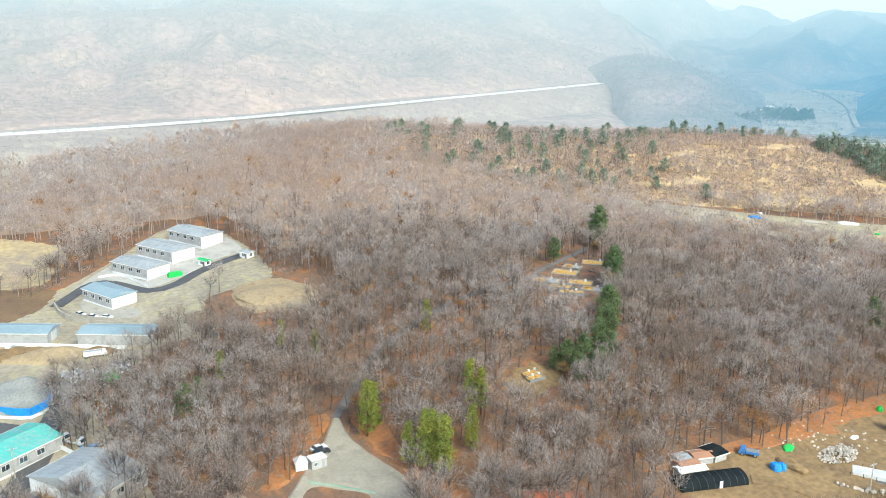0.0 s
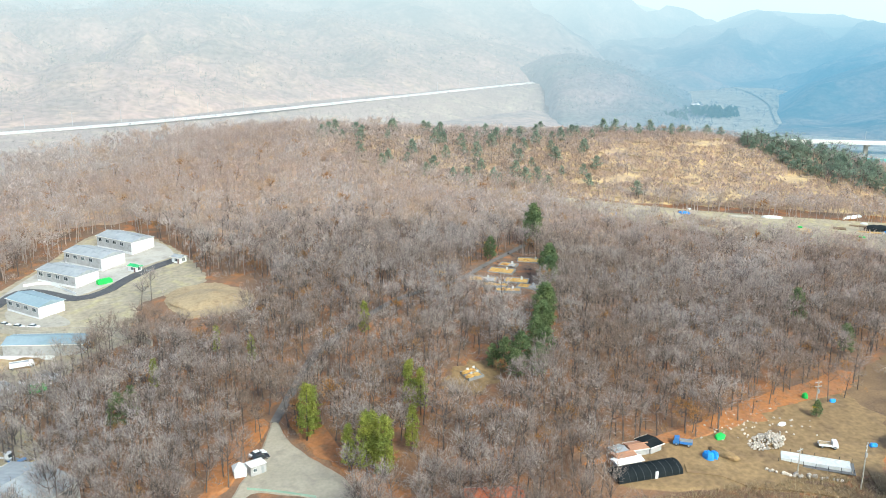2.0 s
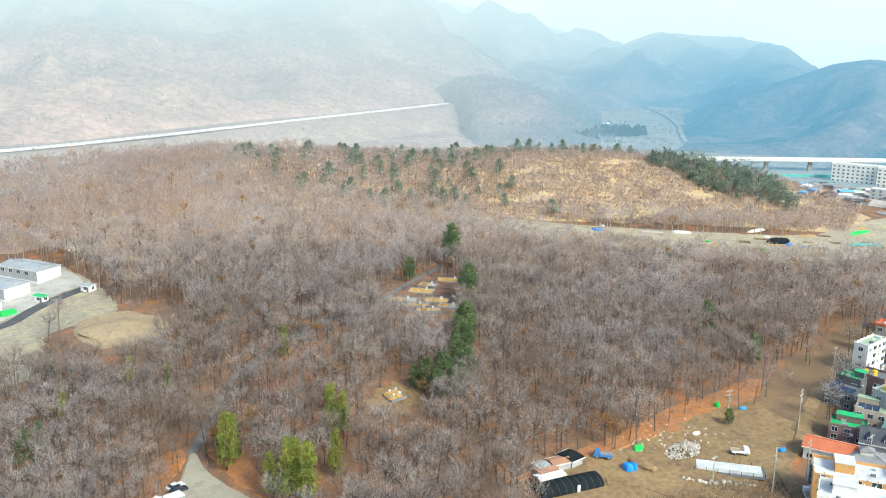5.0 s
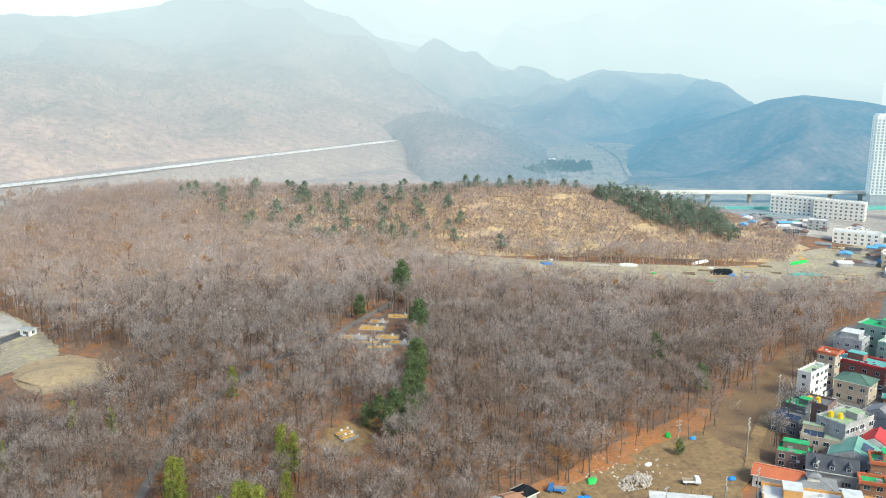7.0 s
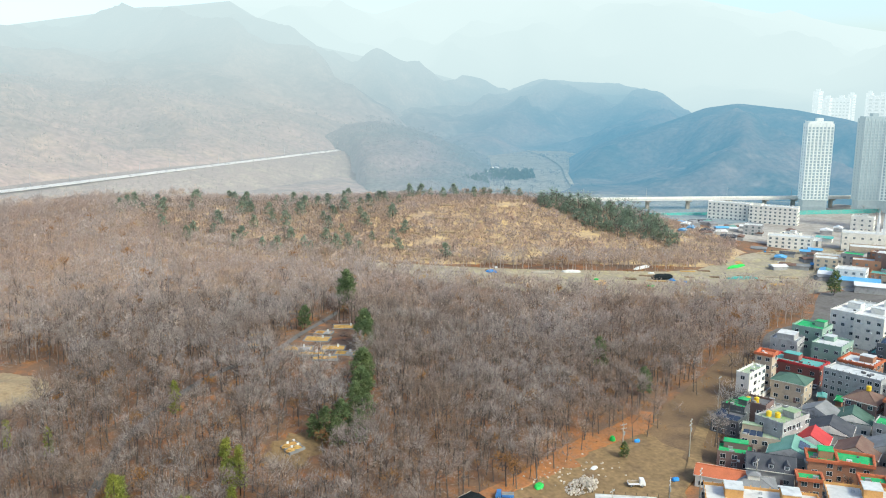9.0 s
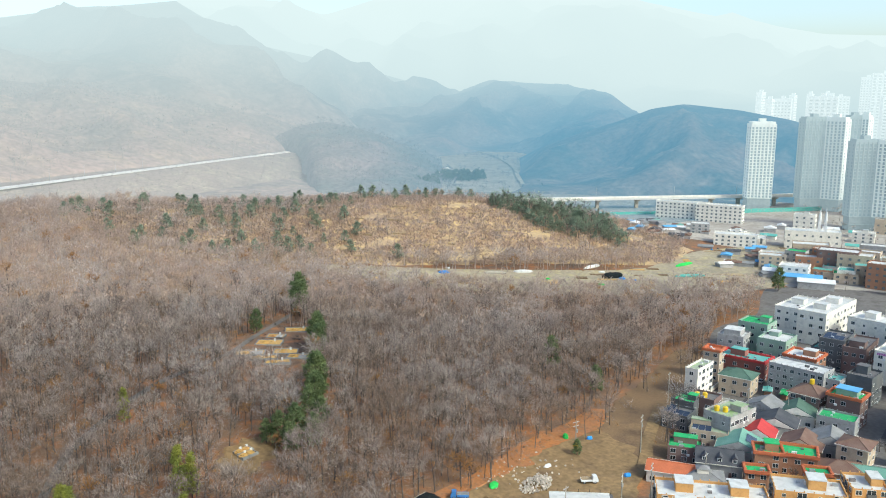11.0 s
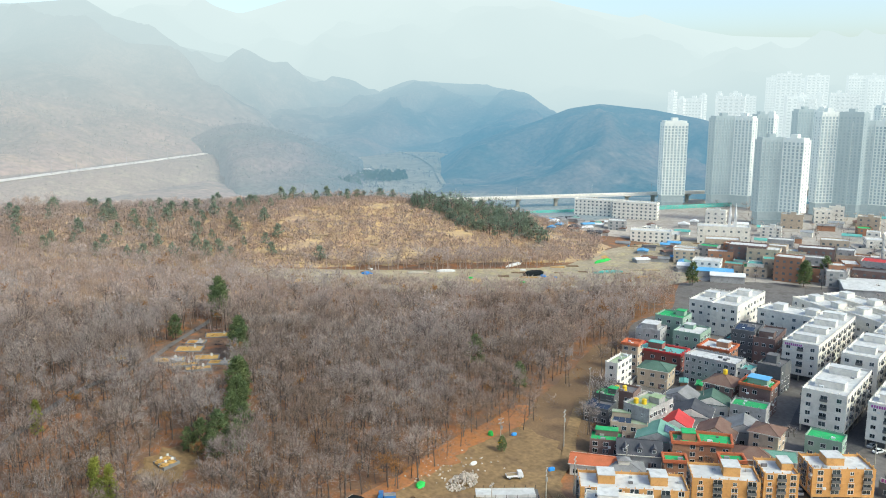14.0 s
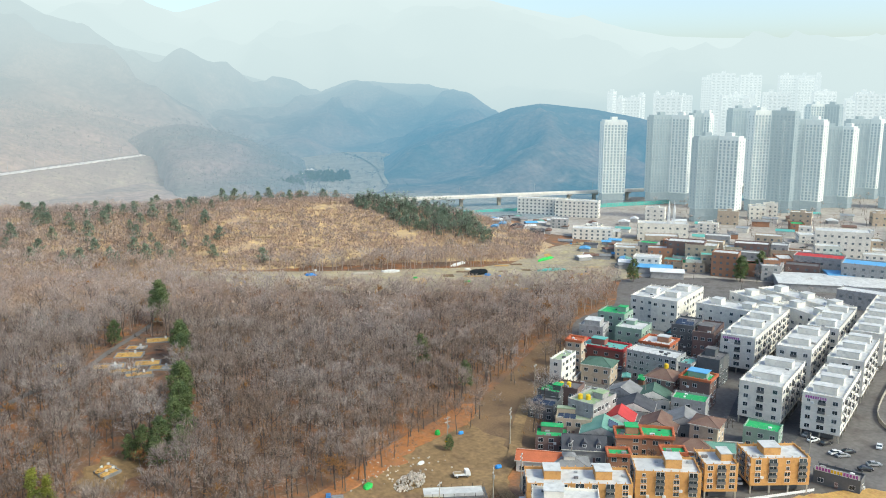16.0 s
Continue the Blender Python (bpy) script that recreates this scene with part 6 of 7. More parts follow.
tower(784.2, 431.2, 88, 26, 20, 13, -48, "tall white and grey apartment tower in the haze")
tower(968.9, 510.7, 100, 20, 20, 13, -48, "tall grey and white apartment tower in the haze")
tower(847.0, 425.8, 80, 26, 14, 13, -52, "tall white and grey apartment tower in the haze")
tower(946.9, 445.3, 85, 26, 14, 13, -52, "tall white and grey apartment tower in the haze")
tower(830.8, 578.1, 90, 16, 10, 13, -42, "tall white apartment tower in the haze")
tower(895.3, 378.9, 85, 26, 16, 13, -52, "tall white and grey apartment tower in the haze")

# hazy city beyond the towers
city = random.Random(8)
for i in range(90):
    a, dd = city.uniform(49.3, 84), city.uniform(1650, 2300)
    x, y = dd * math.sin(radians(a)), dd * math.cos(radians(a))
    top = 114 + city.uniform(-16, 5) + (46 if 55 < a < 62 and dd > 1950 else 0)
    base = -1.0 if dd < 1950 else 20.0
    w, hh = city.uniform(28, 56), top - base
    b = thing("far_apartment_block", pose(x, y, base - 21 if base > 0 else base, 0, 0, city.choice((-50, -60, -35, 30))), "pale apartment block far off in white haze", "apartment tower", "far apartment blocks")
    hh += 21 if base > 0 else 0
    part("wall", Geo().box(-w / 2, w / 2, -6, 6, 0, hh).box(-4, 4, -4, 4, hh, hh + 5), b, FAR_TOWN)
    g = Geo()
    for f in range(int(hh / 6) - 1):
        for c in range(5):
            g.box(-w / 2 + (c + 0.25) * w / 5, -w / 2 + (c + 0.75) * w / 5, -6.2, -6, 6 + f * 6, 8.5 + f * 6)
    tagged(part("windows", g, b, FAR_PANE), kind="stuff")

# viaduct piers, barrier and masts
deck = resample([(440, 690), (480, 676), (683, 606), (760, 580), (980, 520), (1250, 450)], 32.0)
for i, p in enumerate(deck):
    pier = thing("viaduct_pier", pose(p.x, p.y, gz(p.x, p.y), 0, 0, -20), "grey concrete pier under the viaduct", "pier", "viaduct piers")
    part("column", Geo().box(-1.6, 1.6, -1.4, 1.4, -0.5, 9.0 - gz(p.x, p.y)), pier, CONCRETE)
    part("head", Geo().box(-1.8, 1.8, -5.5, 5.5, 8.2 - gz(p.x, p.y), 9.8 - gz(p.x, p.y)), pier, CONCRETE)
    if i % 2:
        mast = thing("catenary_mast", pose(p.x, p.y, 12, 0, 0, -20), "thin grey railway mast on the viaduct", "mast", "railway masts")
        part("post", Geo().tube((0, 4, 0), (0, 4, 9), 0.2, 0.14), mast, STEEL_ROOF)
        part("bracket", Geo().tube((0, 4, 8), (0, 0, 8.4), 0.1, 0.1), mast, STEEL_ROOF)
strip("viaduct_barrier", [(440, 682.6), (480, 668.6), (683, 598.6), (760, 572.6), (980, 512.6), (1250, 442.6)], 0.5, WHITE_WALL, "pale parapet of the viaduct", 0, lambda x, y: 13.2, 1.6)
strip("green_barrier", [(430, 640), (560, 598), (700, 556), (800, 528), (960, 480)], 2.0, TEAL_ROOF, "long green noise barrier below the viaduct", 0, lambda x, y: 4.0, 4.5)

# ---- vehicles ----
def wheel_mesh(r, w):
    return Geo().tube((0, -w / 2, 0), (0, w / 2, 0), r, r, 12).tube((0, -w / 2 - 0.01, 0), (0, w / 2 + 0.01, 0), r * 0.55, r * 0.55, 8, 1).mesh("wheel", RUBBER, CAR_GREY)


WHEEL, TRUCK_WHEEL = wheel_mesh(0.32, 0.22), wheel_mesh(0.48, 0.3)


def profile(pts, half, inset=0.0, z_in=9.0):
    """A side outline (x, z) given width; points above z_in are drawn in."""
    g, n = Geo(), len(pts)
    y = lambda z: half - (inset if z > z_in else 0)
    v = [(x, -y(z), z) for x, z in pts] + [(x, y(z), z) for x, z in pts]
    return g.add(v, [tuple(range(n)), tuple(range(n, 2 * n))[::-1]] + [(i, i + n, (i + 1) % n + n, (i + 1) % n) for i in range(n)])


def make_car(paint, label):
    c = thing("car", pose(0, 0, -50), label, "car", "parked cars")
    part("body", profile([(-2.2, 0.3), (2.15, 0.3), (2.25, 0.6), (2.1, 0.82), (1.1, 0.95), (-1.9, 1.0), (-2.25, 0.85)], 0.88), c, paint)
    part("cabin", profile([(1.0, 0.95), (0.35, 1.38), (-1.2, 1.42), (-1.85, 1.0)], 0.80, 0.12, 1.2), c, GLASS)
    part("roof", Geo().box(-1.15, 0.3, -0.66, 0.66, 1.38, 1.46), c, paint)
    for x in (-1.35, 1.35):
        for y in (-0.8, 0.8):
            part("wheel", WHEEL, c, at=pose(x, y, 0.32))
    for y in (-0.6, 0.6):
        part("headlight", Geo().box(2.12, 2.24, y - 0.2, y + 0.2, 0.6, 0.75), c, WHITE_PAINT)
    return c


def make_truck(cab, load, label, tall=1.0, length=5.0):
    c = thing("truck", pose(0, 0, -50), label, "truck", "parked trucks")
    part("cab", profile([(length / 2 - 1.6, 0.5), (length / 2, 0.5), (length / 2, 1.2), (length / 2 - 0.35, 2.2), (length / 2 - 1.6, 2.25)], 0.95), c, cab)
    part("windscreen", profile([(length / 2 - 0.03, 1.25), (length / 2 + 0.02, 1.25), (length / 2 - 0.30, 2.1), (length / 2 - 0.35, 2.1)], 0.85), c, GLASS)
    part("chassis", Geo().box(-length / 2, length / 2 - 1.6, -0.45, 0.45, 0.5, 0.75), c, RUBBER)
    part("load_bed", Geo().box(-length / 2, length / 2 - 1.75, -1.0, 1.0, 0.75, 0.95).box(-length / 2, length / 2 - 1.75, -1.0, -0.94, 0.95, 0.95 + tall).box(-length / 2, length / 2 - 1.75, 0.94, 1.0, 0.95, 0.95 + tall)
         .box(-length / 2, -length / 2 + 0.06, -0.94, 0.94, 0.95, 0.95 + tall).box(-length / 2 + 0.06, length / 2 - 1.8, -0.94, 0.94, 0.95, 0.95 + tall * 0.9, 1), c, cab, load)
    for x in (-length / 2 + 0.9, length / 2 - 0.9):
        for y in (-0.8, 0.8):
            part("wheel", TRUCK_WHEEL, c, at=pose(x, y, 0.48))
    return c


def put(proto, x, y, rot, lift=0.35):
    return copy_thing(proto, pose(x, y, gz(x, y) + lift, 0, 0, rot))


def settle(proto, x, y, rot, lift=0.35):
    proto.matrix_basis = pose(x, y, gz(x, y) + lift, 0, 0, rot)


white_car, black_car, silver_car = make_car(CAR_WHITE, "white saloon car parked on the paving"), make_car(CAR_DARK, "black saloon car parked on the paving"), make_car(CAR_GREY, "silver car parked on the paving")
white_truck = make_truck(CAR_WHITE, SANDY, "white flatbed truck with low sides", 0.4)
blue_truck = make_truck(CAR_BLUE, GRAVEL, "small blue truck parked on bare earth", 0.5)
dump_truck = make_truck(CAR_WHITE, STEEL_ROOF, "white dump truck with a grey body", 1.3, 7.5)
yellow_truck = make_truck(YELLOW, EARTH, "yellow truck parked beside the woods", 0.6)
settle(white_truck, 143.8, 179.9, -25)
settle(blue_truck, 104.3, 186.9, 150)
settle(dump_truck, -78.9, 284.9, 15, 0.2)
settle(yellow_truck, -62.5, 216.9, -35, 0.2)
for x, y, r in ((-82.5, 266.1, -50), (-79.3, 267.2, -50), (-70.3, 269.6, -40), (-67.6, 271.6, -40), (-73.0, 267.5, -40), (-72.3, 203.5, 20), (-69.4, 207.9, 35), (-66.3, 208.9, 35), (-106.9, 294.8, 160)):
    put(dump_truck, x, y, r, 0.2)
for x, y, r in ((-75.0, 226.4, -35), (-70.3, 222.9, -30), (146.7, 156.6, 60)):
    put(white_truck, x, y, r, 0.2)
for x, y, r in ((-65.9, 218.5, -35), (-69.3, 202.3, 40), (-72.4, 197.9, 40)):
    put(blue_truck, x, y, r, 0.2)
settle(white_car, -93.7, 327.8, -35)
settle(black_car, -5.3, 204.5, 20)
settle(silver_car, 252.3, 119.8, -30, 0.15)
for x, y, r in ((-88.5, 324.7, -30), (-83.0, 323.0, -25), (-6.0, 206.6, 30), (252.6, 122.2, -30), (256.9, 132.1, -10), (193.5, 139.5, 45), (209.4, 130.0, 45), (268.9, 115.9, 20), (299.3, 209.6, 20), (295.3, 203.9, 20), (324.5, 191.2, 17), (312.1, 186.3, 17)):
    put(white_car, x, y, r, 0.15)
for x, y, r in ((256.6, 120.1, -30), (257.4, 128.1, -15), (247.9, 110.5, -40), (212.0, 130.6, 45), (190.7, 139.4, 45), (306.6, 213.3, 20), (380.8, 244.7, 20)):
    put(black_car, x, y, r, 0.15)
for x, y, r in ((253.5, 110.5, -40), (259.4, 136.0, 10), (344.8, 204.1, 17), (459.7, 220.8, 17), (493.7, 258.9, 17)):
    put(silver_car, x, y, r, 0.15)
lot = random.Random(21)
for i in range(24):
    x, y = 430 + lot.uniform(0, 330), 240 + lot.uniform(0, 260)
    if inside(TOWN, np.array([x]), np.array([y]))[0]:
        put(lot.choice((white_car, black_car, silver_car)), x, y, lot.choice((20, 110, 35)), 0.12)


# ---- poles, fences, walls ----
def utility_pole(x, y, h, rot, arms=2):
    p = thing("utility_pole", pose(x, y, gz(x, y), 0, 0, rot), "grey concrete utility pole with crossarms", "utility pole", "utility poles")
    part("pole", Geo().tube((0, 0, -0.5), (0, 0, h), 0.2, 0.12, 8), p, CONCRETE)
    for i in range(arms):
        a = part("crossarm", Geo().box(-1.2, 1.2, -0.06, 0.06, h - 0.8 - i * 1.3, h - 0.66 - i * 1.3), p, STEEL_ROOF)
        for u in (-1.05, -0.5, 0.5, 1.05):
            part("insulator", Geo().tube((u, 0, h - 0.66 - i * 1.3), (u, 0, h - 0.4 - i * 1.3), 0.07, 0.05, 6), a, WHITE_PAINT)
    if arms > 1:
        part("transformer", Geo().tube((0.4, 0, h - 4.2), (0.4, 0, h - 3.1), 0.3, 0.3, 8), p, STEEL_ROOF)


for x, y, h, r in ((172.1, 189.4, 13, 30), (139.1, 160.9, 13, 40), (152.3, 163.7, 12, 30), (157.1, 203.1, 8, 0)):
    utility_pole(x, y, h, r)
for x, y, h in ((-43.8, 347.2, 11), (-83.1, 248.9, 10), (-81.3, 207.4, 9), (126.8, 169.1, 8), (242.2, 125.7, 9), (331.9, 228.0, 12), (227.2, 195.4, 12), (238.6, 187.6, 11), (213.1, 219.6, 12), (176.7, 166.8, 9)):
    utility_pole(x, y, h, 20, 1)
road_line = resample([(-420, 560), (-221, 653), (-54, 752), (199, 970), (402, 1145)], 38.0)
for i, p in enumerate(road_line):
    mast = thing("street_lamp", pose(p.x - 4, p.y + 8, 30.5, 0, 0, 45), "tall thin street lamp along the highway", "street lamp", "highway lamps")
    part("post", Geo().tube((0, 0, 0), (0, 0, 11), 0.22, 0.14, 6), mast, STEEL_ROOF)
    part("arm", Geo().tube((0, 0, 11), (0, -2.6, 11.5), 0.12, 0.1, 6), mast, STEEL_ROOF)
strip("hillside_path", [(146.0, 482.6), (171.6, 494.5), (192.7, 503.3), (223.6, 497.2), (261.2, 463.4)], 3.5, SANDY, "pale dirt path on the terraced hill", 0.9)


def wall_run(name, pts, height, thick, material, label, base=0.0):
    return strip(name, pts, thick, material, label, height + base, None, height + 0.6)


def fence(pts, label, height=1.6, gap=2.5, material=None):
    f = thing("fence", pose(0, 0, 0), label, "fence", kind="")
    line = resample(pts, gap)
    for a, b in zip(line, line[1:]):
        za, zb = gz(*a), gz(*b)
        part("post", Geo().box(a.x - 0.06, a.x + 0.06, a.y - 0.06, a.y + 0.06, za - 0.3, za + height), f, material)
        g = Geo()
        d = (b - a).normalized() * 0.07
        q = Vector((-d.y, d.x)) * 0.3
        g.add([(a.x + d.x, a.y + d.y, za + 0.25), (b.x - d.x, b.y - d.y, zb + 0.25), (b.x - d.x, b.y - d.y, zb + height - 0.1), (a.x + d.x, a.y + d.y, za + height - 0.1),
               (a.x + d.x + q.x, a.y + d.y + q.y, za + 0.25), (b.x - d.x + q.x, b.y - d.y + q.y, zb + 0.25), (b.x - d.x + q.x, b.y - d.y + q.y, zb + height - 0.1), (a.x + d.x + q.x, a.y + d.y + q.y, za + height - 0.1)],
              [(0, 1, 2, 3), (7, 6, 5, 4), (0, 4, 5, 1), (3, 2, 6, 7), (1, 5, 6, 2), (0, 3, 7, 4)])
        part("panel", g, f, material)
    return f


# ---- the works ----
for x, y, w, d, h, rot, roof, label in (
        (-60.8, 417.2, 24, 13, 5.5, -44, STEEL_ROOF, "grey warehouse with a low sheet-metal roof on the upper terrace"), (-71.9, 397.6, 24, 13, 5.5, -42, STEEL_ROOF, "grey warehouse with a white gable and sheet roof"),
        (-79.8, 376.9, 23, 12, 5.0, -40, STEEL_ROOF, "grey warehouse with sheet roof above the lane"), (-85.9, 342.6, 20, 11, 5.0, -45, BLUE_ROOF, "blue-roofed warehouse on a concrete apron"),
        (-73.1, 297.6, 26, 10, 4.5, -9, BLUE_ROOF, "long low hall with a blue-grey roof"), (-110.6, 307.1, 27, 10, 4.5, -9, BLUE_ROOF, "long low hall with a blue-grey roof"),
        (-61.6, 199.1, 16, 22, 5.0, 54, STEEL_ROOF, "large grey-roofed workshop beside the fence"), (-86.4, 216.3, 24, 14, 4.5, 52, TEAL_ROOF, "workshop with a pale turquoise roof")):
    b = house(x, y, w, d, h, rot, WHITE_PAINT if d > 10.5 else GREY_WALL, roof, "gable", d * 0.11, label, name="warehouse", eaves=0.35, windows=False)
    part("cladding", Geo().box(-w / 2 + 0.2, w / 2 - 0.2, -d / 2 - 0.08, -d / 2 + 0.02, 0.8, h - 0.3), b, GREY_WALL)
    part("roller_door", Geo().box(w / 2 - 0.02, w / 2 + 0.08, -2.2, 2.2, 0, 4.0), b, GREY_ROOF)
    seam = Geo()
    n = int(w / 1.5)
    for i in range(1, n):
        u = -w / 2 + i * w / n
        for s in (-1, 1):
            seam.add([(u - 0.03, s * (d / 2 + 0.35), h + 0.02), (u + 0.03, s * (d / 2 + 0.35), h + 0.02), (u + 0.03, 0, h + d * 0.11 + 0.03), (u - 0.03, 0, h + d * 0.11 + 0.03), (u, s * (d / 2 + 0.35), h + 0.05), (u, 0, h + d * 0.11 + 0.07)], [(0, 4, 5, 3), (1, 2, 5, 4), (0, 1, 4)])
    part("roof_seams", seam, b, roof)
    for i in range(int(w / 5) if d > 10.5 else 0):
        part("window", WIDE_WINDOW, b, at=pose(-w / 2 + 2.5 + 5 * i, -d / 2 - 0.08, h - 2.4))
house(-35.0, 388.6, 5, 4, 2.8, -40, WHITE_PAINT, STEEL_ROOF, "gable", 0.7, "small white cabin at the lane's end")
strip("works_lane", [(-105.7, 340.4), (-102.3, 352.9), (-97.5, 365.9), (-89.2, 364.6), (-72.9, 351.9), (-62.7, 357.1), (-55.1, 371.2), (-45.3, 384.1), (-34.6, 393.7)], 5.5, ASPHALT, "dark asphalt lane between the warehouses", 0.35)
patch("upper_apron", [(-106, 350), (-98, 384), (-84, 412), (-66, 432), (-46, 422), (-37, 400), (-48, 388), (-60, 368), (-75, 354), (-90, 364)], WORN_SLAB, "pale concrete apron by the warehouses", 0.3, wobble=0.1)
patch("lower_apron", [(-98.5, 345.7), (-92.7, 329.7), (-79.5, 320.8), (-69.4, 321.7), (-74.4, 332.8), (-90.9, 350.9)], CONCRETE, "pale concrete apron by the warehouses", 0.3, wobble=0.1)
wall_run("retaining_wall", [(-106.3, 340.2), (-99.1, 326.4), (-85.7, 316.3), (-68.2, 308.8), (-53.5, 303.3), (-43.9, 296.6), (-38.7, 289.3)], 2.2, 0.5, CONCRETE, "stained concrete retaining wall with a white rail")
fence([(-107.1, 343.2), (-100.6, 330.6), (-86.3, 319.2), (-69.0, 313.0), (-54.1, 307.3), (-44.3, 300.6)], "weathered concrete railing along the retaining wall", 2.6, 3.0, CONCRETE)
fence([(-114.4, 301.1), (-96.4, 296.9), (-84.4, 293.3), (-69.5, 288.8)], "white panel fence before the low halls", 1.8, 3.0, WHITE_PAINT)
fence([(-78.2, 221.8), (-75.8, 222.4), (-68.1, 215.3), (-60.0, 207.2)], "white panel fence beside the workshop yard", 1.8, 2.5, WHITE_PAINT)
fence([(-96.7, 373.0), (-87.4, 373.5), (-73.6, 356.6)], "white railing above the lane", 1.4, 2.5, WHITE_PAINT)
patch("meadow_field", [(-142.6, 363.7), (-120.3, 362.8), (-109.8, 360.9), (-110.0, 340.7), (-117.9, 325.0), (-127.5, 318.2)], PLOUGH, "dark terraced field above the halls", 0.3)
strip("works_road", [(-100.7, 238.4), (-83.9, 232.0), (-79.9, 239.6), (-82.4, 256.8)], 8, ASPHALT, "asphalt road at the works' gate", 0.3)
strip("works_road_south", [(-80.5, 233.1), (-78.8, 221.4), (-78.9, 207.1), (-79.9, 194.9)], 7, ASPHALT, "asphalt road past the turquoise workshop", 0.32)


def heap(name, x, y, rx, ry, h, material, label, seed, category="heap"):
    v, n, rings = [(0, 0, h)], 36, 12
    for r in range(1, rings + 1):
        u = r / rings
        for i in range(n):
            an = 6.2832 * i / n
            k = 1 + 0.22 * noise.noise(Vector((math.cos(an) * 1.3 + seed, math.sin(an) * 1.3, u * 2)))
            z = h * (1 - u) ** 1.1 * (1 + 0.3 * noise.noise(Vector((math.cos(an) * u * 3 + seed, math.sin(an) * u * 3, 4)))) - (0.6 if r == rings else 0)
            v.append((rx * u * k * math.cos(an), ry * u * k * math.sin(an), z))
    f = [(0, 1 + i, 1 + (i + 1) % n) for i in range(n)]
    for r in range(rings - 1):
        o = 1 + r * n
        f += [(o + i, o + n + i, o + n + (i + 1) % n, o + (i + 1) % n) for i in range(n)]
    ob = new(name, Geo().add(v, f).mesh(name, material))
    ob.data.shade_smooth()
    ob.matrix_world = pose(x, y, gz(x, y) + 0.2)
    return tagged(ob, label, category)


heap("sand_mound", -92.7, 289.3, 17, 8, 3.0, SANDY, "broad heap of yellow sand in the yard", 1)
heap("soil_heap", -105.3, 292.4, 13, 8, 2.8, EARTH, "broad heap of brown soil in the yard", 2)
heap("small_soil_heap", -78.9, 289.1, 7, 5, 2.0, EARTH, "low heap of brown soil", 3)
heap("gravel_mound", -94.1, 257.0, 17, 12, 6.5, GRAVEL, "grey gravel mound under dust netting", 4)
heap("earth_mound", -17.8, 330.3, 17, 14, 3.0, SANDY, "bare tan earth mound", 5)
wall_run("blue_hoarding", [(-104.7, 250.3), (-97.2, 246.4), (-87.8, 243.4), (-84.5, 248.4), (-85.2, 257.3)], 2.4, 0.3, BLUE_TARP, "blue hoarding round the gravel mound")
fence([(-103.5, 246.8), (-96.1, 243.0), (-86.9, 241.0), (-83.5, 246.1)], "white base panels under the blue hoarding", 1.3, 3.0, WHITE_PAINT)
house(-53.2, 381.5, 5, 3, 2.6, -42, WHITE_PAINT, GREEN_ROOF, "gable", 0.5, "small green-roofed guard cabin")
for px_, py_, w in ((-64.2, 368.1, 6.0), (-70.2, 264.3, 5.0)):
    n_ = thing("netted_stack", pose(px_, py_, gz(px_, py_) + 0.3, 0, 0, 30), "stack of goods under green netting", "stack")
    part("net", Geo().box(-w / 2, w / 2, -1.2, 1.2, 0, 1.6).box(-w / 2 + 0.4, w / 2 - 0.4, -0.9, 0.9, 1.6, 2.0), n_, GREEN_NET)

# ---- the parking lot ----
def cabin(x, y, w, d, h, rot, wall, label):
    c = thing("site_cabin", pose(x, y, gz(x, y) + 0.25, 0, 0, rot), label, "cabin")
    part("body", Geo().box(-w / 2, w / 2, -d / 2, d / 2, 0, h), c, wall)
    part("roof", Geo().box(-w / 2 - 0.1, w / 2 + 0.1, -d / 2 - 0.1, d / 2 + 0.1, h, h + 0.15), c, WHITE_PAINT)
    part("door", Geo().box(w / 2 - 1.4, w / 2 - 0.6, -d / 2 - 0.05, -d / 2 + 0.02, 0, 2.0), c, STEEL_ROOF)
    part("window", SMALL_WINDOW, c, at=pose(-w / 4, -d / 2, 1.0))


cabin(-6.6, 199.0, 4.2, 3.0, 2.5, 25, GREY_WALL, "grey-white site cabin at the lot's edge")
tent = thing("canopy_tent", pose(-10.7, 198.9, gz(-10.7, 198.9) + 0.2, 0, 0, 10), "small white pointed canopy tent", "tent")
part("cover", Geo().box(-1.5, 1.5, -1.5, 1.5, 0, 2.0).add([(-1.7, -1.7, 2.0), (1.7, -1.7, 2.0), (1.7, 1.7, 2.0), (-1.7, 1.7, 2.0), (0, 0, 3.6)], [(0, 1, 4), (1, 2, 4), (2, 3, 4), (3, 0, 4), (3, 2, 1, 0)]), tent, WHITE_PAINT)
patch("tilled_bed", [(-9.1, 190.6), (-1.6, 188.4), (7.0, 183.9), (4.4, 177.1), (-11.1, 182.2)], LITTER, "tilled orange soil beside the parking lot", 0.35, wobble=0.2)
fence([(-9.0, 191.7), (-1.6, 188.5), (7.0, 184.1)], "low green net fence round the tilled bed", 1.0, 2.5, GREEN_WALL)
house(47, 171, 13, 7, 3.2, -8, BEIGE, TERRACOTTA, "gable", 1.4, "low house with a bright orange roof in the woods")

# ---- the yard beside the woods ----
tunnel = thing("greenhouse_tunnel", pose(88.6, 177.0, gz(88.6, 177.0) + 0.1, 0, 0, 4), "long tunnel greenhouse under black shade cloth", "greenhouse")
arc = [(3.2 * math.cos(radians(a)), 2.3 * math.sin(radians(a)) ** 0.8) for a in range(0, 181, 15)]
v = [(u, p, q) for u in (-9, 9) for p, q in arc]
n = len(arc)
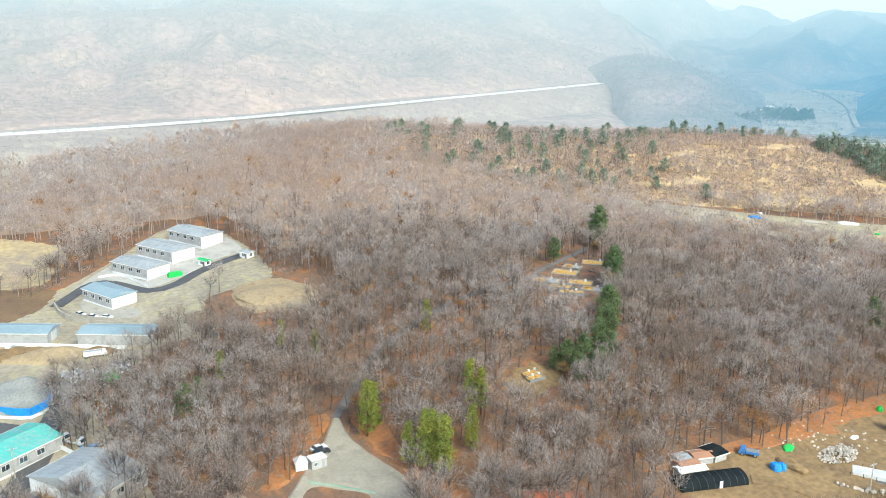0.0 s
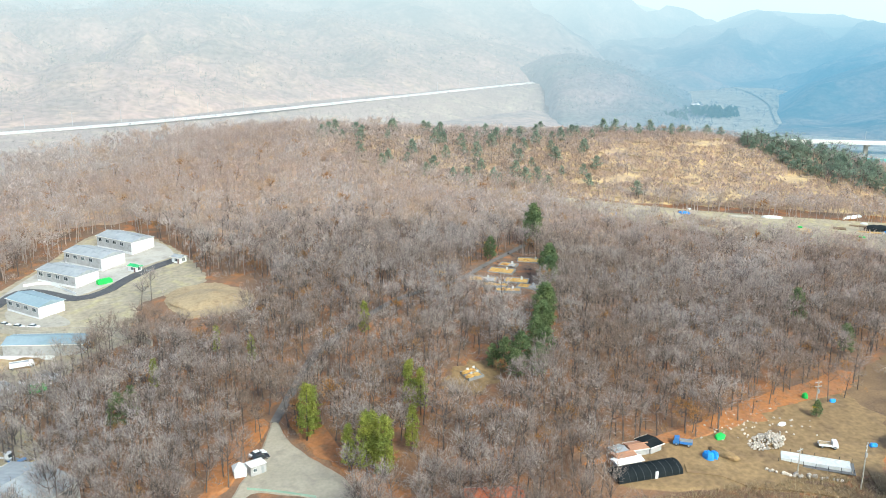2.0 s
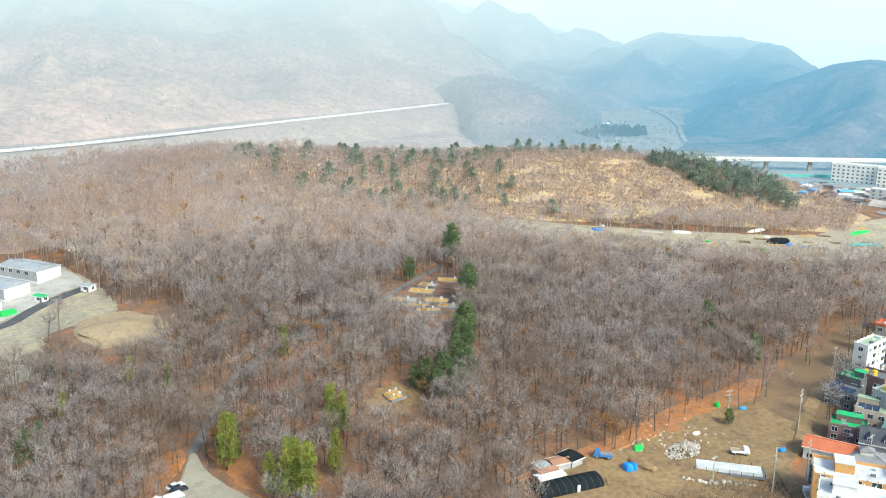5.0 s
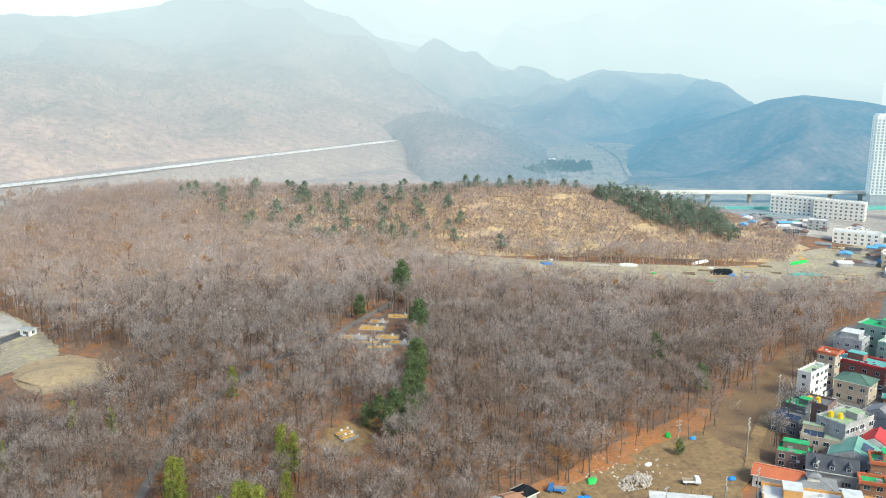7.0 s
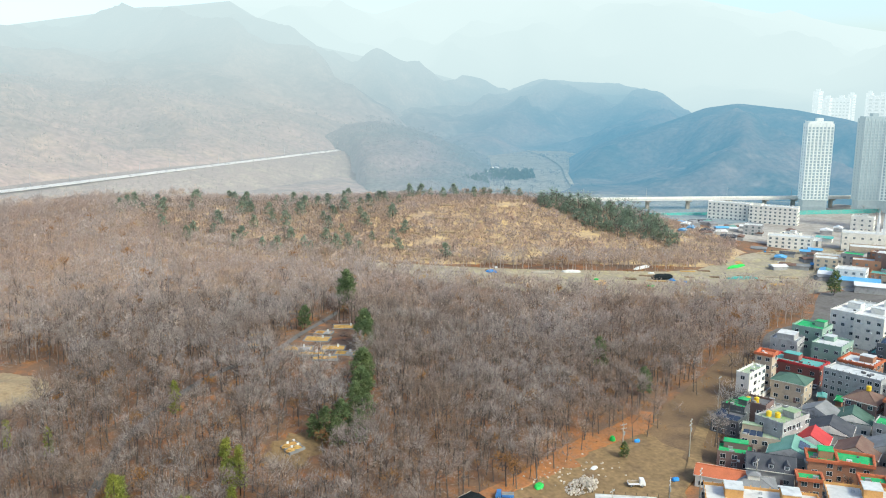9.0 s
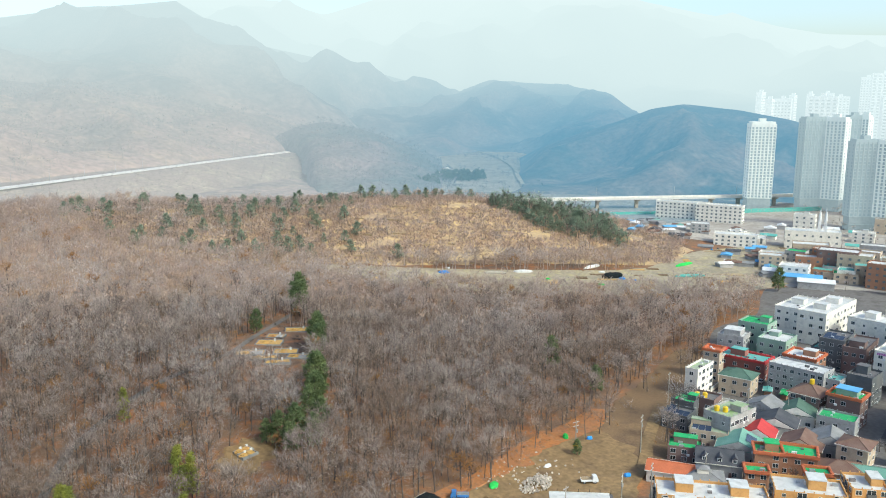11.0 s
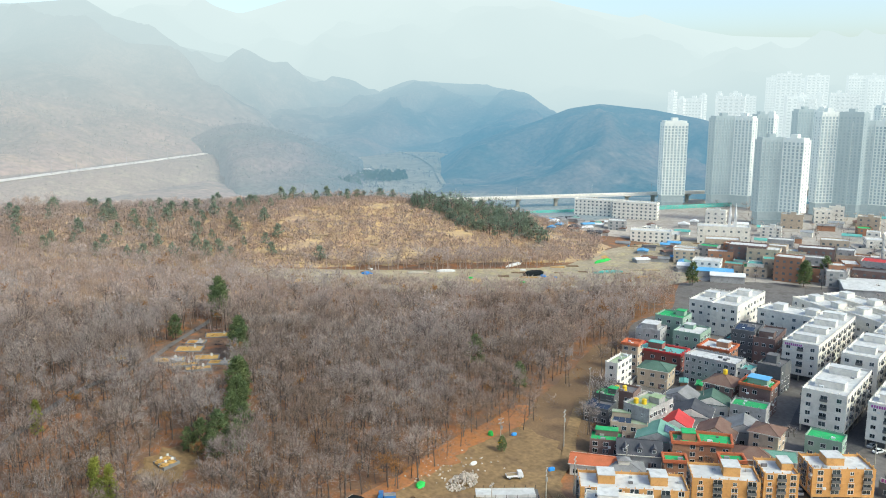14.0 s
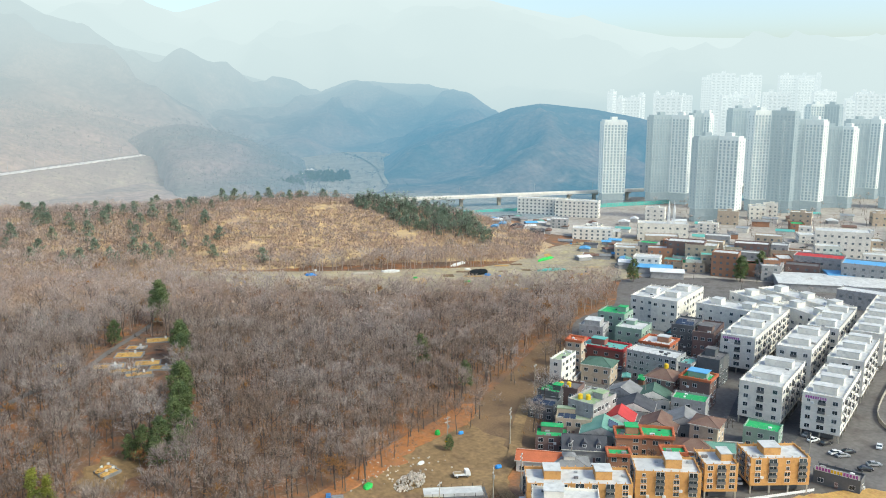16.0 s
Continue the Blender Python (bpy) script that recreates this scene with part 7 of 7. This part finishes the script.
part("cover", Geo().add(v, [(i, i + 1, n + i + 1, n + i) for i in range(n - 1)] + [tuple(range(n))[::-1], tuple(range(n, 2 * n))]), tunnel, BLACK_SHEET)
for u in range(-8, 9, 2):
    rib = Geo()
    for (p0, q0), (p1, q1) in zip(arc, arc[1:]):
        rib.tube((u, p0 * 1.01, q0 * 1.01), (u, p1 * 1.01, q1 * 1.01), 0.03, 0.03, 5)
    part("rib", rib, tunnel, DARK_WALL)
part("door", Geo().box(1, 1.8, -3.3, -3.15, 0, 1.9), tunnel, WHITE_PAINT)
for x, y, w, d, r, rf, lab in ((85.3, 182.7, 5, 3.5, 10, BRICK, "rusty-roofed shack beside the greenhouse"), (90.6, 185.9, 5, 3.5, 5, BRICK, "rusty-roofed shack with grey walls"), (85.2, 180.3, 7, 2.5, 8, WHITE_PAINT, "white-sided lean-to by the greenhouse"), (94.7, 187.3, 4, 5, 20, BLACK_SHEET, "shed under black sheeting"), (84.9, 185.2, 3, 3, 15, STEEL_ROOF, "small grey tin shed")):
    house(x, y, w, d, 2.2, r, GREY_WALL, rf, "gable", 0.4, lab, name="garden_shed", windows=False)


def bundle(name, x, y, w, d, h, rot, material, label, category):
    """A lumpy covered stack."""
    v, n = [], 14
    for k, (s, z) in enumerate(((1.0, 0), (1.0, 0.45), (0.8, 0.85), (0.35, 1.0))):
        for i in range(n):
            an = 6.2832 * i / n
            j = 1 + 0.07 * math.sin(i * 2.3 + k + x)
            v.append((w / 2 * s * j * math.cos(an), d / 2 * s * j * math.sin(an), z * h * (1 + 0.08 * math.sin(i * 1.7))))
    f = [tuple(range(n))[::-1], tuple(range(3 * n, 4 * n))]
    for k in range(3):
        f += [(k * n + i, k * n + (i + 1) % n, (k + 1) * n + (i + 1) % n, (k + 1) * n + i) for i in range(n)]
    ob = new(name, Geo().add(v, f).mesh(name, material))
    ob.matrix_world = pose(x, y, gz(x, y) + 0.25, 0, 0, rot)
    return tagged(ob, label, category)


bundle("tarp_stack", 108.1, 180.2, 2.4, 3.2, 1.9, 20, BLUE_TARP, "upright stack under a blue tarpaulin", "tarpaulin")
bundle("tarp_stack", 109.9, 180.3, 1.6, 2.6, 1.7, 10, BLUE_TARP, "smaller stack under a blue tarpaulin", "tarpaulin")
bundle("green_net", 116.8, 189.1, 4.2, 2.6, 0.8, 40, GREEN_NET, "crumpled pile of bright green netting", "netting")
bundle("green_net", 156.2, 207.2, 1.8, 1.8, 1.6, 0, GREEN_NET, "small green netted bin in the yard", "netting")
bundle("earth_berm", 112.9, 180.9, 3.0, 9.0, 1.4, 30, EARTH, "dark earth berm at the pit's edge", "berm")
bundle("white_sheeting", 138.8, 193.2, 3.2, 1.8, 0.35, 30, WHITE_PAINT, "crumpled white sheeting on the ground", "sheeting")
bundle("yellow_bin", 155.6, 201.3, 1.6, 1.2, 1.0, 0, YELLOW, "yellow bin at the foot of a pole", "bin")
bundle("tarp_stack", 163.6, 204.1, 2.2, 1.4, 0.9, 0, BLUE_TARP, "low stack under blue and white sheets", "tarpaulin")
bundle("tarp_stack", 157.2, 178.6, 2.4, 1.8, 1.0, 0, BLUE_TARP, "blue tarpaulin heap beside the field", "tarpaulin")


def rock_mesh(seed):
    r = random.Random(seed)
    bm = bmesh.new()
    bmesh.ops.create_icosphere(bm, subdivisions=1, radius=0.5)
    for q in bm.verts:
        q.co = Vector((q.co.x * r.uniform(0.8, 1.3), q.co.y * r.uniform(0.7, 1.2), q.co.z * r.uniform(0.6, 1.0)))
    me = bpy.data.meshes.new("stone")
    bm.to_mesh(me)
    bm.free()
    me.materials.append(STONE)
    return me


ROCKS = [rock_mesh(s) for s in range(5)]
pile = thing("rubble_pile", pose(128.7, 185.1, gz(128.7, 185.1) + 0.3, 0, 0, 25), "pile of pale quarry stones on bare earth", "rubble")
rr = random.Random(2)
for i in range(280):
    a, u = rr.uniform(0, 6.28), math.sqrt(rr.random())
    part("stone", ROCKS[i % 5], pile, at=pose(6.8 * u * math.cos(a), 3.8 * u * math.sin(a), 1.7 * (1 - u) * (0.4 + 0.6 * rr.random()) + 0.1, rr.uniform(0, 360), rr.uniform(0, 360), 0) @ Matrix.Scale(rr.uniform(0.45, 0.95), 4))
row = thing("stone_row", pose(0, 0, 0), "row of boulders edging the dirt lane", "boulders")
for i, p in enumerate(resample([(120.0, 173.3), (124.3, 169.8), (130.4, 167.5), (136.3, 165.0)], 0.8)):
    x, y = p.x + rr.uniform(-0.6, 0.6), p.y + rr.uniform(-0.6, 0.6)
    part("stone", ROCKS[i % 5], row, at=pose(x, y, gz(x, y) + 0.5, rr.uniform(0, 360), rr.uniform(0, 360), 0) @ Matrix.Scale(rr.uniform(0.8, 1.5), 4))
strewn = thing("strewn_stones", pose(0, 0, 0), "loose stones strewn along the bank", "stones")
for i in range(60):
    p = resample([(132.0, 192.8), (139.5, 194.2), (142.5, 190.3), (82.9, 195.1), (85.9, 191.0)], 30.0)[0]
    x, y = p.x + rr.gauss(0, 9), p.y + rr.gauss(0, 4)
    part("stone", ROCKS[i % 5], strewn, at=pose(x, y, gz(x, y) + 0.35, rr.uniform(0, 360), rr.uniform(0, 360), 0) @ Matrix.Scale(rr.uniform(0.4, 0.9), 4))
slab = thing("foundation_slab", pose(135.2, 173.5, gz(135.2, 173.5), 0, 0, -33), "white concrete foundation slab in a dark trench", "foundation")
part("trench", Geo().box(-9.5, 9.5, -3.3, 3.3, 0.2, 0.36), slab, DARK_ROOF)
part("slab", Geo().box(-8.4, 8.4, -2.1, 2.1, 0.36, 0.95).box(-8.4, 8.4, -2.1, -1.8, 0.95, 1.3).box(-8.4, 8.4, 1.8, 2.1, 0.95, 1.3), slab, GREY_ROOF)
part("hatch", Geo().box(1.5, 3.5, -0.6, 0.6, 0.95, 1.05), slab, GREY_ROOF)
for u in range(-9, 10, 3):
    for s in (-3.0, 3.0):
        part("rebar_post", Geo().tube((u, s, 0.3), (u, s, 1.7), 0.08, 0.08, 5), slab, RUBBER)
strip("dirt_lane", [(99.7, 176.7), (108.4, 173.3), (112.9, 167.7), (123.9, 164.3), (135.9, 158.1)], 4, EARTH, "pale dirt lane along the yard", 0.5)
strip("village_lane", [(144.0, 149.7), (145.6, 159.4), (151.9, 172.2), (167.0, 182.2), (183.6, 197.9), (210.6, 220.2)], 4.0, EARTH, "worn earthen lane between yard and village", 0.5)
patch("litter_bank", [(76, 184), (92, 190), (110, 195), (128, 203), (146, 212), (164, 217), (184, 226), (186, 219), (170, 209), (150, 204), (132, 196), (112, 190), (96, 187), (84, 182)], RUST, "bank covered with bright rust-orange leaves", 0.4, gap=3.0, wobble=3.6)
patch("litter_bank_west", [(3, 222), (9, 226), (18, 196), (30, 182), (22, 178), (17, 190), (8, 205)], RUST, "strip of rust-orange leaves beside the lot", 0.35, wobble=1.2)
patch("litter_verge", [(-2, 224), (-8, 207), (-14, 192), (-20, 192), (-16, 208), (-8, 226)], RUST, "strip of rust-orange leaves beside the lot", 0.35, wobble=1.2)

strip("row_street", [(246, 138), (264, 143), (300, 153), (345, 167), (405, 186), (430, 200)], 7, ASPHALT, "dark asphalt street between apartment rows", 0.25)
strip("upper_street", [(256, 160), (285, 173), (330, 187), (352, 200)], 6, ASPHALT, "dark asphalt street between apartment rows", 0.26)
strip("village_street", [(205, 150), (222, 160), (240, 172), (252, 190), (275, 215), (300, 232)], 5, ASPHALT, "narrow asphalt street through the village", 0.27)
strip("back_street", [(196, 158), (206, 172), (222, 186), (238, 205), (262, 216)], 4, ASPHALT, "narrow asphalt street through the village", 0.28)
patch("waste_field", [(286, 116), (300, 128), (345, 143), (400, 158), (440, 165), (430, 120), (340, 90), (295, 95)], PLOUGH, "brown waste field beside the apartment rows", 0.3)
wall_run("field_wall", [(284, 118), (298, 130), (345, 145), (400, 160)], 1.6, 0.3, CONCRETE, "low grey wall along the waste field")
patch("dry_verge", [(160, 128), (182, 124), (200, 120), (222, 112), (240, 100), (225, 84), (190, 92), (165, 110)], LAWN, "dry tan grass verge below the flats", 0.35)
fence([(172, 137), (188, 128), (205, 120), (222, 113)], "white railing between verge and flats", 1.2, 2.5, WHITE_PAINT)

# ---- graves in the woods ----
def grave(x, y, w, d, rot, label, paved=False):
    g_ = thing("grave_plot", pose(x, y, gz(x, y) + 0.15, 0, 0, rot), label, "grave", "grave plots")
    part("lawn", Geo().box(-w / 2, w / 2, -d / 2, d / 2, -0.3, 0.5), g_, LAWN)
    for x0, x1, y0, y1 in ((-w / 2 - 0.35, w / 2 + 0.35, -d / 2 - 0.35, -d / 2), (-w / 2 - 0.35, w / 2 + 0.35, d / 2, d / 2 + 0.35), (-w / 2 - 0.35, -w / 2, -d / 2, d / 2), (w / 2, w / 2 + 0.35, -d / 2, d / 2)):
        part("kerb", Geo().box(x0, x1, y0, y1, -0.4, 0.75), g_, GREY_TILE)
    part("mound", Geo().prism([(1.5 * math.cos(a * 0.6283) - w / 6, 1.2 * math.sin(a * 0.6283)) for a in range(10)], 0.4, 0.8).prism([(1.0 * math.cos(a * 0.6283) - w / 6, 0.8 * math.sin(a * 0.6283)) for a in range(10)], 0.8, 1.15), g_, LAWN)
    if paved:
        part("slab", Geo().box(0.2, w / 2 - 0.6, -d / 2 + 0.6, d / 2 - 0.8, 0.5, 0.62), g_, GREY_WALL)
    part("headstone", Geo().box(w / 5 - 0.4, w / 5 + 0.4, d / 4, d / 4 + 0.3, 0.5, 1.7), g_, GREY_ROOF)


for x, y, w, d, turn, paved in ((85.6, 315.9, 11, 6, -24, True), (98.1, 330.1, 10, 7, -30, False), (88.3, 307.2, 10, 4, -20, False), (99.2, 313.1, 9, 6, -26, False), (101.2, 304.3, 8, 5, -34, True), (91.3, 299.6, 9, 4, -16, False), (118.7, 352.1, 11, 7, -22, False),
                                (79.1, 346.5, 10, 6, -12, False), (108.0, 390.0, 9, 6, -22, False), (72.0, 330.0, 8, 6, 10, False), (105.0, 342.0, 7, 5, -35, True)):
    grave(x, y, w, d, turn, "grave plot of yellow turf within a dark kerb", paved)
gx, gy, grng = scatter(70, 126, 294, 372, 3.6, 41)
ok = inside(GRAVES, gx, gy) & (grng.rand(gx.size) < 0.42)
joined("grave_shrubs", [bush(70 + q, 22, 0.09, 1.6, 1.3) for q in range(3)], gx[ok], gy[ok], grng, "dark low shrubs between the grave plots", "shrubs", BARK, BARK, low=0.5, high=1.2)
for x, y in ((57.3, 233.5), (59.4, 234.2), (57.8, 230.9), (59.9, 231.6)):
    grave(x, y, 2.6, 2.2, 20, "small low grave in a grassy clearing")

# ---- yards of the village ----
OLD_TOWN = [(166, 152), (205, 140), (245, 150), (262, 190), (305, 232), (258, 246), (215, 206), (182, 182)]
mids = [(o.matrix_world.translation.x, o.matrix_world.translation.y) for o in scene.objects if o.parent is None and o.name.startswith(("village_house", "apartment_building"))]
yard = random.Random(31)
placed = 0
while placed < 64:
    x, y = yard.uniform(165, 305), yard.uniform(140, 246)
    gap = min(math.hypot(x - a, y - b) for a, b in mids)
    if not inside(OLD_TOWN, np.array([x]), np.array([y]))[0] or gap < 6.8:
        continue
    placed += 1
    mids.append((x, y)) if placed % 2 else None
    r = yard.choice((-52, -66, 38, 24))
    if placed % 4 == 0:
        plant("garden_tree", bare_tree(90 + placed, 6, 120, 0.06, 5.0, 2.0), [(x, y, yard.uniform(0.7, 1.2), 0)], "small bare garden tree between houses", BARK, TWIGS)
    elif placed % 4 == 1:
        w_, l_ = thing("yard_wall", pose(x, y, gz(x, y), 0, 0, r), "low rendered wall between village yards", "wall"), yard.uniform(3, 6)
        part("wall", Geo().box(-l_, l_, -0.12, 0.12, -0.3, 1.7), w_, yard.choice((BRICK, GREY_WALL, WHITE_WALL)))
        part("coping", Geo().box(-l_ - 0.05, l_ + 0.05, -0.2, 0.2, 1.7, 1.82), w_, GREY_ROOF)
    elif placed % 4 == 2:
        house(x, y, yard.uniform(2.5, 4.5), yard.uniform(2, 3), 2.3, r, yard.choice((GREY_WALL, WHITE_WALL, BRICK)), yard.choice((GREEN_ROOF, BLUE_SHEET, GREY_TILE, TEAL_ROOF, STEEL_ROOF)), "gable", 0.35, "small lean-to shed between village houses", name="garden_shed", windows=False)
    else:
        put(yard.choice((white_car, black_car, silver_car)), x, y, r, 0.3)

# ---- allotments below the hill ----
plots = random.Random(5)
for i in range(150):
    x, y = plots.uniform(190, 560), plots.uniform(340, 480)
    if not inside(STRIP, np.array([x]), np.array([y]))[0]:
        continue
    w, d, r = plots.uniform(5, 13), plots.uniform(2.5, 6), plots.choice((-30, -34, 56))
    m = plots.choice((PLOUGH, EARTH, STRAW, LAWN, PLOUGH))
    bed = thing("allotment_bed", pose(x, y, gz(x, y) + 0.3, 0, 0, r), "low cultivated bed of bare winter soil", "garden bed", "allotment beds")
    part("soil", Geo().prism([(-w / 2, -d / 2), (w / 2, -d / 2 + plots.uniform(-0.5, 0.5)), (w / 2, d / 2), (-w / 2, d / 2 + plots.uniform(-0.5, 0.5))], -0.3, 0.28), bed, m)
    if plots.random() < 0.3:
        bundle("garden_sheet", x + 6, y + 3, plots.uniform(1.5, 4), plots.uniform(1.5, 2.5), 0.9, r, plots.choice((BLUE_TARP, WHITE_PAINT, GREEN_NET, DARK_ROOF, WHITE_PAINT)), "small covered heap on the allotments", "sheeting")
bundle("tarp_stack", 248.0, 447.7, 7.0, 4.0, 1.5, -30, BLUE_TARP, "large blue tarpaulin on the allotments", "tarpaulin")
bundle("black_shed", 339.4, 397.9, 14, 6, 3.0, -10, BLACK_SHEET, "long shed under black sheeting", "shed")
bundle("tarp_stack", 342.4, 392.2, 4.0, 3.0, 1.2, -30, BLUE_TARP, "blue tarpaulin beside the black shed", "tarpaulin")
for x, y, w, m, r in ((404.9, 402.9, 18, GREEN_NET, 10), (385.6, 378.7, 20, TEAL_ROOF, -20), (343.0, 421.9, 16, WHITE_PAINT, 15), (276.6, 435.0, 14, CONCRETE, -30), (294.9, 430.6, 12, GREY_ROOF, -28)):
    bundle("ground_cover", x, y, w, 3.0, 1.6, r, m, "long low covered row on the allotments", "cover")

# farmhouses in the valley
for x, y, w, r in ((586, 1040, 12, 20), (598, 1058, 9, 60), (574, 1030, 8, -20), (612, 1082, 10, 10)):
    house(x, y, w, 7, 3.6, r, WHITE_PAINT, GREY_ROOF, "gable", 1.6, "small white farmhouse at the foot of the spur", name="farmhouse", windows=False)
